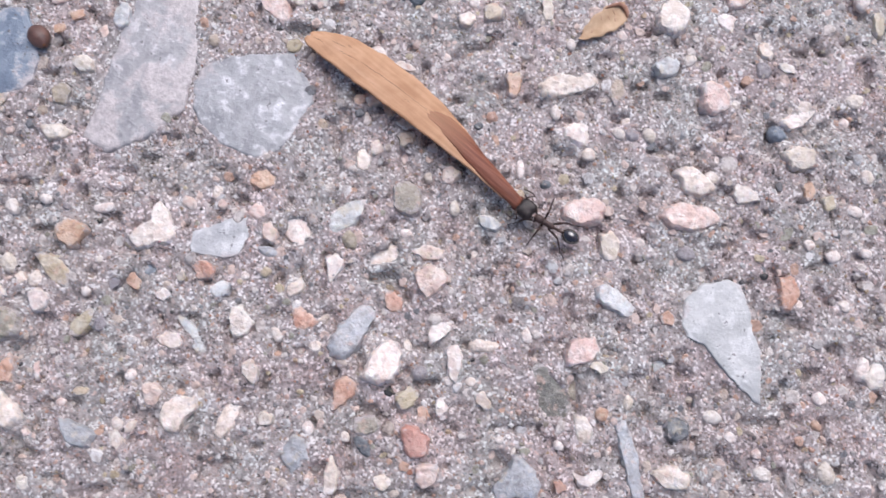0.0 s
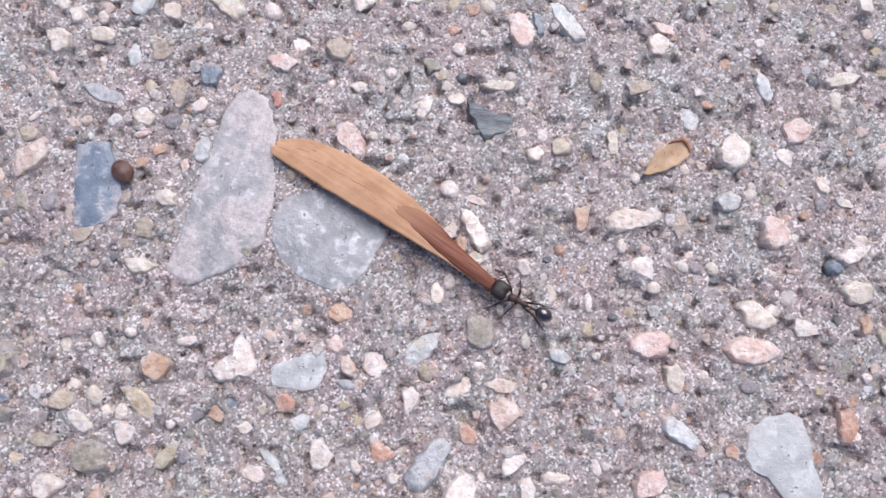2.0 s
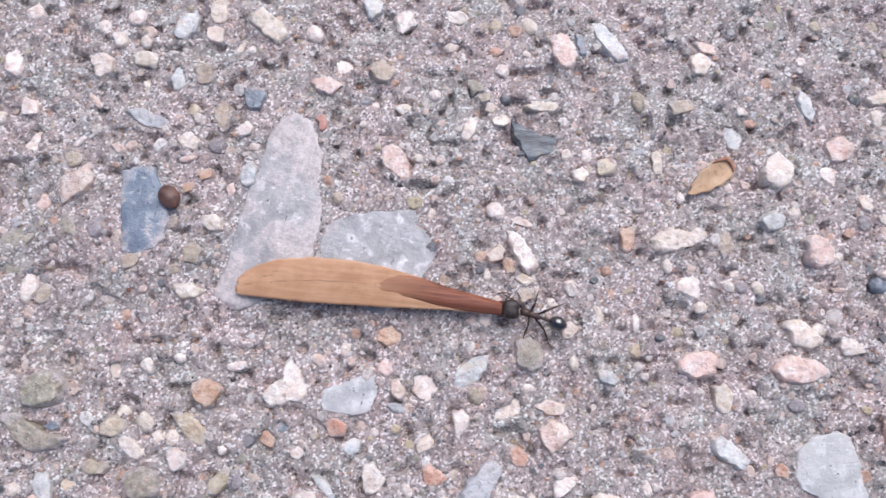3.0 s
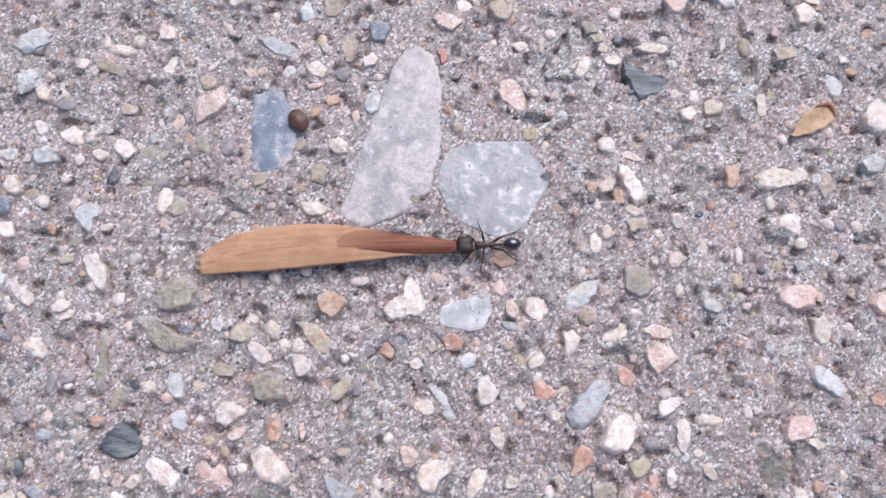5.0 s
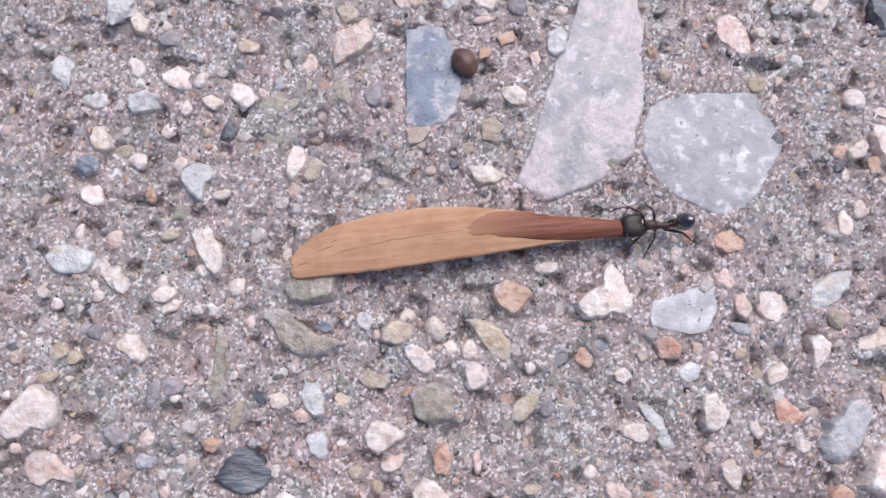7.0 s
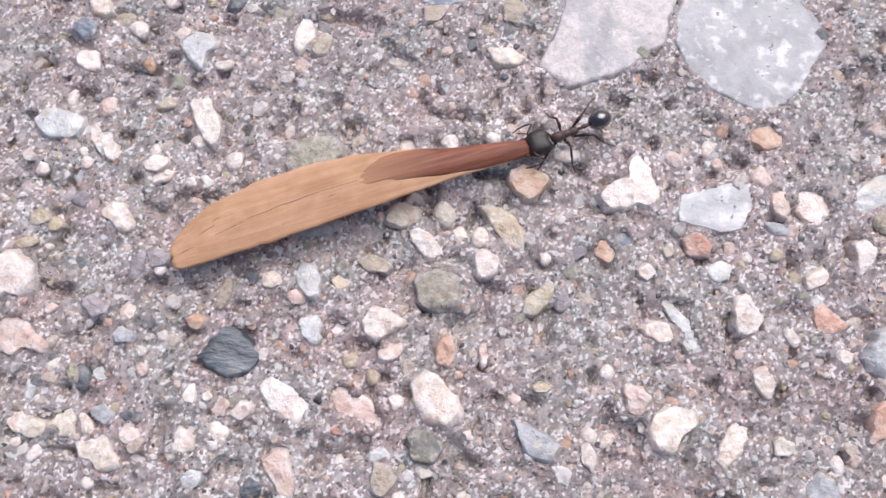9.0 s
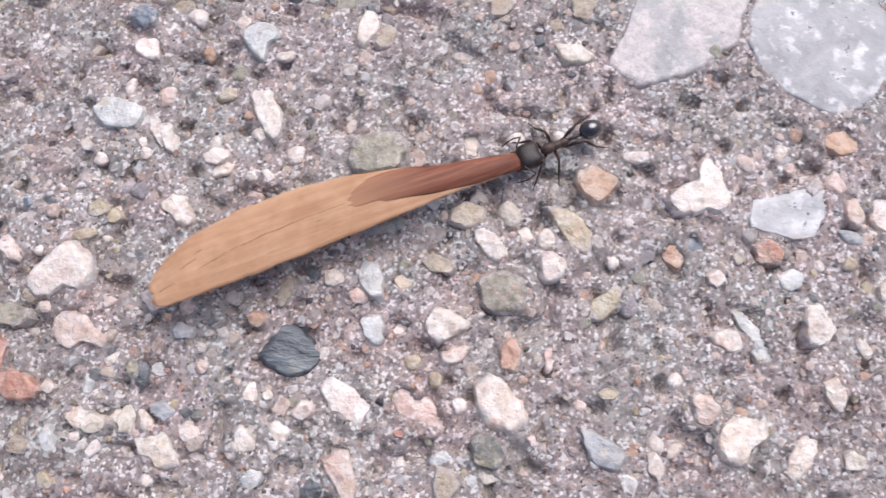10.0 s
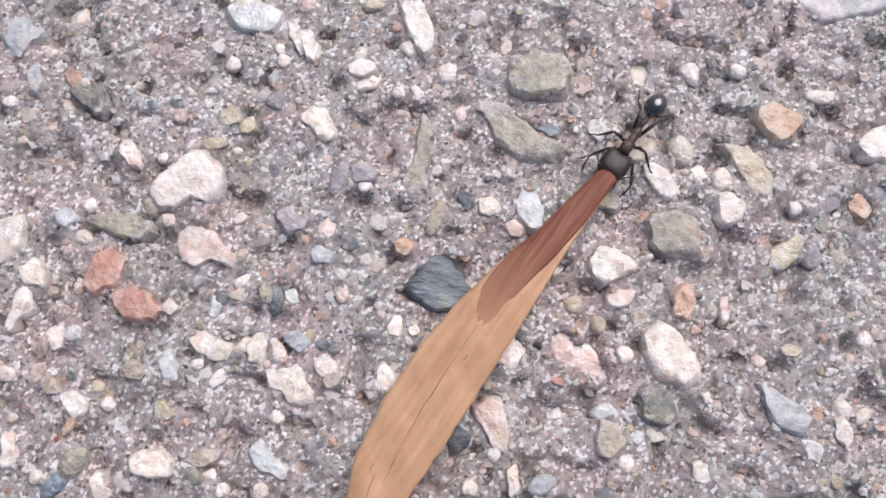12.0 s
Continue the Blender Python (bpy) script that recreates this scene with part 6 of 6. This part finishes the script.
def build_winged_seed():
    thing = tagged(new("winged_seed"), "dry tan papery winged seed with a brown base", "seed")
    # wing: a thin sheet with a nicked tip and a slightly thicker upper rim
    bm = bmesh.new()
    rows, cols = 72, 16
    top, low = [], []
    for i in range(rows + 1):
        s = 2.0 + 30.6 * i / rows
        mid, half = seed_edge(s)
        half *= 1 + 0.03 * noise.noise(Vector((s * 1.1, 0, 2))) + 0.03 * noise.noise(Vector((s * 4.3, 5, 2)))
        line_t, line_l = [], []
        for j in range(cols + 1):
            v = -1 + 2 * j / cols
            y = mid + v * half
            z = seed_bow(s, v) + 0.05 * noise.noise(Vector((s * 0.5, v * 6, 1)))
            if i == rows:
                s_e = s - 0.25 * max(0, 1 - abs(v - 0.1) * 2.2) + 0.15 * noise.noise(Vector((v * 4, 3, 3)))
            else:
                s_e = s
            rim = 0.11 + 0.10 * max(0, abs(v) - 0.8) / 0.2
            line_t.append(bm.verts.new((s_e * MM, -y * MM, (z + rim * 0.5) * MM)))
            line_l.append(bm.verts.new((s_e * MM, -y * MM, (z - rim * 0.5) * MM)))
        top.append(line_t), low.append(line_l)
    for i in range(rows):
        for j in range(cols):
            bm.faces.new((top[i][j], top[i][j + 1], top[i + 1][j + 1], top[i + 1][j]))
            bm.faces.new((low[i][j], low[i + 1][j], low[i + 1][j + 1], low[i][j + 1]))
        for j in (0, cols):
            bm.faces.new((top[i][j], top[i + 1][j], low[i + 1][j], low[i][j]))
    for i in (0, rows):
        for j in range(cols):
            bm.faces.new((top[i][j], top[i][j + 1], low[i][j + 1], low[i][j]))
    bmesh.ops.recalc_face_normals(bm, faces=bm.faces)
    wing = part("wing", bm, WING, thing, "tan papery wing")
    # the brown seed case along the upper half, ending in a tongue
    bm = bmesh.new()
    rings, sides = [], 14
    for i in range(40):
        s = 16.5 * i / 39
        mid, half = seed_edge(s)
        hi = mid + half * 1.05
        lo_edge = float(np.interp(s, (0, 4, 8, 11, 14, 16.5), (-0.82, -0.82, -0.45, 0.05, 0.2, 0.45)))
        hi = float(np.interp(s, (0, 9.5, 13, 15.2, 16.5), (hi, hi, hi - 0.3, lo_edge + 1.7, lo_edge + 0.7)))
        c, w = (hi + lo_edge) / 2, (hi - lo_edge) / 2
        thick = float(np.interp(s, (0, 1, 5, 10, 16.5), (0.45, 0.55, 0.48, 0.22, 0.10)))
        sink = float(np.interp(s, (0, 9, 13, 16.5), (0.06, 0.05, -0.02, -0.09)))
        ring = []
        for k in range(sides):
            a = 2 * math.pi * k / sides
            ridge = 1 + 0.10 * math.cos(a * 6 + 0.4)
            v = (c + math.cos(a) * w - mid) / max(half, 0.3)
            ring.append(bm.verts.new((s * MM, -(c + math.cos(a) * w) * MM, (seed_bow(s, v) + sink + math.sin(a) * thick * ridge) * MM)))
        rings.append(ring)
    for p, q in zip(rings, rings[1:]):
        for k in range(sides):
            bm.faces.new((p[k], p[(k + 1) % sides], q[(k + 1) % sides], q[k]))
    bm.faces.new(rings[0]), bm.faces.new(rings[-1])
    bmesh.ops.recalc_face_normals(bm, faces=bm.faces)
    part("seed_case", bm, HUSK, thing, "ridged dark brown seed case")
    # the long crack and a few fine ribs that run along the wing
    for name, s0, s1, v0, v1, wide in (("crack", 15.5, 25.5, 0.04, -0.06, 0.055), ("crack", 25.8, 28.4, -0.10, -0.16, 0.035), ("crack", 28.2, 29.8, 0.20, 0.16, 0.06),
                                        ("crack", 27.6, 28.3, 0.42, 0.40, 0.05), ("crack", 30.4, 32.3, -0.25, -0.05, 0.06), ("crack", 17.6, 18.3, -0.22, -0.22, 0.045), ("crack", 22.0, 23.0, -0.58, -0.60, 0.03)):
        bm = bmesh.new()
        prev = None
        for i in range(49):
            f = i / 48
            s = s0 + (s1 - s0) * f
            v = v0 + (v1 - v0) * f + 0.05 * noise.noise(Vector((s * 0.6, wide * 90, 5)))
            mid, half = seed_edge(s)
            w = wide * (0.35 + 0.9 * abs(noise.noise(Vector((s * 0.8, 1, wide * 50))))) * math.sin(math.pi * (0.05 + 0.9 * f)) + 0.008
            z = seed_bow(s, v) + 0.05 * noise.noise(Vector((s * 0.5, v * 6, 1))) + 0.062
            y = mid + v * half
            now = [bm.verts.new((s * MM, -(y + o) * MM, (z + up) * MM)) for o, up in ((-w, -0.02), (0, 0.016), (w, -0.02))]
            if prev:
                bm.faces.new((prev[0], prev[1], now[1], now[0]))
                bm.faces.new((prev[1], prev[2], now[2], now[1]))
            prev = now
        part(name, bm, CRACK, wing, "dark lengthwise crack" if name == "crack" else "")
    return thing


winged_seed = build_winged_seed()


# ---- the ant ----
def tube(bm, points, radii, sides=8):
    """A tapered tube along points, in mm."""
    pts = [Vector(p) for p in points]
    rings = []
    for k, p in enumerate(pts):
        d = (pts[min(k + 1, len(pts) - 1)] - pts[max(k - 1, 0)]).normalized()
        u = d.cross(Vector((0, 0, 1)))
        u = u.normalized() if u.length > 1e-4 else Vector((1, 0, 0))
        w = u.cross(d)
        rings.append([bm.verts.new((p + (u * math.cos(a) + w * math.sin(a)) * radii[k]) * MM)
                      for a in (2 * math.pi * i / sides for i in range(sides))])
    for p, q in zip(rings, rings[1:]):
        for i in range(sides):
            bm.faces.new((p[i], p[(i + 1) % sides], q[(i + 1) % sides], q[i]))
    bm.faces.new(rings[0]), bm.faces.new(rings[-1])
    bmesh.ops.recalc_face_normals(bm, faces=bm.faces)


def blob(bm, centre, size, squash=None, segments=20):
    """An ellipsoid, in mm, reshaped by squash(unit vector) where given."""
    made = bmesh.ops.create_uvsphere(bm, u_segments=segments, v_segments=segments * 2 // 3, radius=1.0)["verts"]
    for v in made:
        u = v.co.copy()
        k = squash(u) if squash else 1.0
        v.co = Vector((centre[0] + u.x * size[0] * k, centre[1] + u.y * size[1] * k, centre[2] + u.z * size[2] * k)) * MM


LEG_SPOTS = (("front", 0.95, 34), ("middle", 0.1, 84), ("hind", -0.75, 150))


def build_ant():
    """The ant faces +x; its origin is on the ground below the middle of its thorax."""
    thing = tagged(new("ant"), "black ant with a large head dragging a winged seed", "ant")
    # thorax: a high front hump, a saddle and a sloping rear
    bm = bmesh.new()
    blob(bm, (0.72, 0, 1.55), (0.70, 0.50, 0.50))
    blob(bm, (-0.05, 0, 1.46), (0.70, 0.36, 0.38))
    blob(bm, (-0.75, 0, 1.42), (0.62, 0.38, 0.38))
    part("thorax", bm, CHITIN_BODY, thing)
    # head: broad, squared behind, with a notch at the back; its own origin is at the neck
    bm = bmesh.new()

    def square(u):
        back = max(0.0, -u.x)
        return (abs(u.x) ** 3.4 + abs(u.y) ** 3.4 + abs(u.z) ** 3.4) ** (-1 / 3.4) * 0.93 - 0.16 * back * max(0, 1 - abs(u.y) * 2.2)

    blob(bm, (1.08, 0, 0.05), (1.18, 1.22, 0.86), square, 28)
    head = part("head", bm, CHITIN_HEAD, thing, "large matt black head")
    head.location = (1.5 * MM, 0, 1.6 * MM)
    for side in (-1, 1):
        bm = bmesh.new()
        tube(bm, [(1.9, 0.7 * side, -0.12), (2.35, 0.78 * side, -0.16), (2.7, 0.6 * side, -0.18), (2.85, 0.3 * side, -0.18)], [0.2, 0.22, 0.17, 0.06])
        part("mandible", bm, RED_JAW, head, "red-brown mandible")
        bm = bmesh.new()
        tube(bm, [(1.8, 0.4 * side, 0.45), (1.9, 1.0 * side, 0.65), (1.45, 1.5 * side, 0.6), (1.2, 1.75 * side, 0.5)], [0.08, 0.075, 0.07, 0.075], 6)
        tube(bm, [(1.2, 1.75 * side, 0.5), (1.7, 1.95 * side, 0.2), (2.4, 1.9 * side, -0.1), (2.9, 1.75 * side, -0.35)], [0.06, 0.065, 0.075, 0.05], 6)
        part("antenna", bm, CHITIN_LEG, head)
        bm = bmesh.new()
        blob(bm, (1.25, 1.08 * side, 0.25), (0.18, 0.10, 0.15), None, 12)
        part("eye", bm, CHITIN_GLOSS, head)
    # waist and gaster swing together about the rear of the thorax
    bm = bmesh.new()
    tube(bm, [(0, 0, 0), (-0.35, 0, 0.05), (-0.7, 0, 0.16), (-0.95, 0, 0.10), (-1.25, 0, 0.16), (-1.55, 0, 0.16)], [0.15, 0.14, 0.24, 0.15, 0.23, 0.14], 10)
    waist = part("waist", bm, CHITIN_BODY, thing, "thin two-knotted waist")
    waist.location = (-1.2 * MM, 0, 1.45 * MM)
    bm = bmesh.new()
    blob(bm, (-2.25, 0, 0.22), (1.14, 0.88, 0.82), lambda u: 1 - 0.10 * max(0, -u.x) * (abs(u.y) + abs(u.z)), 32)
    part("gaster", bm, CHITIN_GLOSS, waist, "glossy black gaster")
    legs = []
    for name, x, spread in LEG_SPOTS:
        for side in (-1, 1):
            c, s = math.cos(radians(spread)), math.sin(radians(spread)) * side
            reach = {"front": 0.92, "middle": 0.86, "hind": 1.2}[name]
            knee = Vector((c * 1.45 * reach, s * 1.45 * reach, 0.75))
            ankle = Vector((c * 2.5 * reach, s * 2.5 * reach, -0.75))
            foot = Vector((c * 3.3 * reach, s * 3.3 * reach, -1.18))
            bm = bmesh.new()
            tube(bm, [(0, 0, 0), (c * 0.35, s * 0.35, -0.12)], [0.17, 0.13])
            tube(bm, [(c * 0.3, s * 0.3, -0.1), knee * 0.55 + Vector((0, 0, 0.08)), knee], [0.11, 0.17, 0.105])
            leg = part("leg", bm, CHITIN_LEG, thing)
            leg.location = (x * MM, 0.28 * side * MM, 1.2 * MM)
            bm = bmesh.new()
            tube(bm, [knee, knee.lerp(ankle, 0.5), ankle], [0.095, 0.12, 0.075])
            tube(bm, [ankle, ankle.lerp(foot, 0.5) + Vector((0, 0, 0.05)), foot, foot + Vector((c * 0.2, s * 0.2, 0.03))], [0.068, 0.062, 0.05, 0.035], 6)
            part("shin", bm, CHITIN_LEG, leg)
            legs.append((leg, side, name))
    return thing, head, waist, legs


ant, ant_head, ant_waist, ant_legs = build_ant()


# ---- loose things on the pavement ----
def build_brown_seed():
    """A small round seed with a pointed end and a pale scar."""
    thing = tagged(new("brown_seed"), "small round dark brown seed lying on concrete", "seed")
    bm = bmesh.new()
    blob(bm, (0, 0, 0), (1.62, 1.28, 1.12), lambda u: 1 + 0.10 * max(0, u.x) ** 6 + 0.03 * noise.noise(u * 2.0), 24)
    part("coat", bm, SEED_COAT, thing)
    bm = bmesh.new()
    blob(bm, (1.64, 0, 0.12), (0.2, 0.24, 0.2), None, 12)
    part("scar", bm, CRACK, thing)
    thing.matrix_world = pose(-13.9 * MM, 19.2 * MM, (float(ground_height(-13.9, 19.2)) + 0.95) * MM, 0, -12, -55)
    return thing


def build_leaf_scrap():
    """A torn scrap of dry leaf, curled a little, with tears and a stalk."""
    thing = tagged(new("leaf_scrap"), "torn ochre scrap of dry leaf lying on concrete", "leaf")
    bm = bmesh.new()
    cols, rows = 18, 8
    top, low = [], []
    for i in range(cols + 1):
        f = i / cols
        half = float(np.interp(f, (0, 0.12, 0.35, 0.6, 0.78, 0.9, 1), (0.15, 0.8, 1.35, 1.5, 1.5, 1.35, 0.95))) * (1 + 0.25 * noise.noise(Vector((f * 7, 1, 4))))
        a, b = [], []
        for j in range(rows + 1):
            v = -1 + 2 * j / rows
            x = (-3.5 + 7.0 * f + 0.35 * v) * MM
            z = (0.25 * v * v + 0.15 * math.sin(f * 5) + 0.12 * noise.noise(Vector((f * 4, v * 2, 8)))) * MM
            a.append(bm.verts.new((x, v * half * MM, z + 0.06 * MM)))
            b.append(bm.verts.new((x, v * half * MM, z - 0.06 * MM)))
        top.append(a), low.append(b)
    for i in range(cols):
        for j in range(rows):
            bm.faces.new((top[i][j], top[i + 1][j], top[i + 1][j + 1], top[i][j + 1]))
            bm.faces.new((low[i][j], low[i][j + 1], low[i + 1][j + 1], low[i + 1][j]))
        for j in (0, rows):
            bm.faces.new((top[i][j], low[i][j], low[i + 1][j], top[i + 1][j]))
    for i in (0, cols):
        for j in range(rows):
            bm.faces.new((top[i][j], top[i][j + 1], low[i][j + 1], low[i][j]))
    bmesh.ops.recalc_face_normals(bm, faces=bm.faces)
    part("blade", bm, DRY_LEAF, thing)
    # short dark tears across the blade
    for x, y, turn in ((0.2, 0.75, 50), (0.9, 0.2, 75), (1.5, -0.35, 60), (1.9, 0.5, 80), (-1.9, -0.2, 40)):
        c, s = math.cos(radians(turn)) * 0.38, math.sin(radians(turn)) * 0.38
        bm = bmesh.new()
        tube(bm, [(x - c, y - s, 0.2), (x, y, 0.24), (x + c, y + s, 0.2)], [0.02, 0.04, 0.02], 6)
        part("tear", bm, TORN_EDGE, thing)
    bm = bmesh.new()
    tube(bm, [(1.2, 1.42, 0.25), (2.2, 1.30, 0.24), (3.1, 1.0, 0.2), (3.45, 0.3, 0.12), (3.3, -0.5, 0.12), (2.9, -1.0, 0.2)], [0.10, 0.22, 0.30, 0.34, 0.24, 0.08], 8)
    part("torn_edge", bm, TORN_EDGE, thing, "reddish brown torn edge")
    thing.matrix_world = pose(54.6 * MM, 20.3 * MM, (float(ground_height(54.6, 20.3)) + 0.45) * MM, 0, 0, 31)
    return thing


build_brown_seed()
build_leaf_scrap()


# ---- what moves ----
# seconds, neck x and y, way the head faces, way the body faces, gaster's rise, seed's way, tip's height, roll
DRAG = (
    (0, 44.70, -4.06, 138.5, 147.3, 4, 138.5, -0.0, 17),
    (0.5, 43.36, -2.12, 136.9, 144.4, 12, 136.9, -0.0, 16.5),
    (1, 40.87, -0.14, 133.4, 136.6, 0, 133.4, -0.0, 16),
    (1.5, 37.91, 0.43, 146.8, 149.5, 0, 146.8, 1.0, 10),
    (2, 33.40, 2.89, 145.2, 150.3, 0, 145.2, 1.0, 10),
    (2.5, 31.80, 4.14, 145.8, 142.8, 18, 145.8, 1.0, 8),
    (3, 28.94, 3.82, 172.6, 159.3, 0, 172.6, 1.0, 0),
    (3.2, 26.59, 4.89, 174.9, 170.9, 0, 174.9, 1.0, 0),
    (4.8, 11.30, 3.21, 186.8, 186.0, 0, 186.8, 1.0, 0),
    (5, 8.96, 2.65, 184.1, 182.5, 0, 184.1, 1.0, 0),
    (5.5, 4.25, 2.82, 182.0, 184.0, 0, 182.0, 1.0, 0),
    (6, 0.41, 2.99, 182.3, 180.7, 0, 182.3, 1.0, 0),
    (6.5, 4.26, 2.81, 184.9, 173.7, 67, 184.9, 1.0, 0),
    (6.7, 4.58, 2.79, 185.6, 174.6, 68, 185.6, 1.0, 0),
    (8.3, -4.66, -0.90, 208.4, 212.4, 0, 208.4, -4.8, 0),
    (8.5, -4.94, -1.11, 210.9, 207.6, 0, 210.9, -4.0, 0),
    (8.7, -5.31, -2.51, 208.5, 210.5, 18, 208.5, -4.5, 0),
    (9, -7.27, -1.07, 202.1, 206.8, 0, 202.1, -1.5, 0),
    (9.3, -8.37, -2.26, 202.9, 212.6, 0, 202.9, 0.6, 0),
    (9.5, -10.62, -1.59, 204.6, 205.0, 0, 204.6, -2.0, 0),
    (10, -14.17, -2.70, 207.2, 210.0, 0, 207.2, -4.9, 0),
    (10.5, -18.36, -4.66, 216.6, 213.5, 0, 216.6, 0.4, 0),
    (11, -21.18, -6.20, 217.9, 215.8, 0, 217.9, -0.2, 0),
    (11.3, -20.28, -5.59, 218.4, 214.4, 0, 218.4, -3.1, 0),
    (11.4, -19.20, -6.03, 220.8, 219.7, 43, 220.8, -2.3, 4),
    (11.5, -19.40, -6.46, 234.9, 223.3, 32, 234.9, -0.3, 8),
    (11.6, -18.97, -7.00, 241.1, 236.7, 53, 241.1, 1.0, 14),
    (11.7, -19.49, -7.38, 241.8, 237.6, 39, 241.8, -0.0, 13.75),
    (11.8, -20.80, -9.03, 241.9, 236.2, 23, 241.9, -0.0, 13.5),
    (12, -21.39, -9.83, 242.8, 242.5, 0, 242.8, -0.0, 13),
)


def motions():
    seed_rows, ant_rows, head_rows, waist_rows = [], [], [], []
    for t, x, y, facing, body, rise, way, dip, roll in DRAG:
        b, h = radians(body), radians(facing)
        gy = float(ground_height(x, y))
        # the thorax trails the neck; the seed starts where the jaws close
        ant_rows.append((t, pose((x - 1.5 * math.cos(b)) * MM, (y - 1.5 * math.sin(b)) * MM, (gy * 0.4 + 0.25) * MM, 0, 0, body)))
        head_rows.append((t, pose(1.5 * MM, 0, 1.6 * MM, 0, 0, facing - body)))
        waist_rows.append((t, pose(-1.2 * MM, 0, 1.45 * MM, 0, rise, 0)))
        seed_rows.append((t, pose((x + 2.05 * math.cos(h)) * MM, (y + 2.05 * math.sin(h)) * MM, 1.75 * MM, 0, 0, way) @ pose(0, 0, 0, 0, dip, 0) @ pose(0, 0, 0, roll, 0, 0)))
    walk(ant, ant_rows)
    walk(ant_head, head_rows)
    walk(ant_waist, waist_rows)
    walk(winged_seed, seed_rows)
    for k, (leg, side, name) in enumerate(ant_legs):
        rest = leg.location.copy()
        phase = 0.0 if (side > 0) == (name != "middle") else math.pi
        rows = []
        for i in range(61):
            t = 0.2 * i
            beat = 2 * math.pi * t / 0.62 + phase
            swing = 13 * math.sin(beat)
            lift = 7 * max(0.0, math.cos(beat)) * side
            rows.append((t, pose(*rest, lift, 0, swing)))
        walk(leg, rows)


motions()
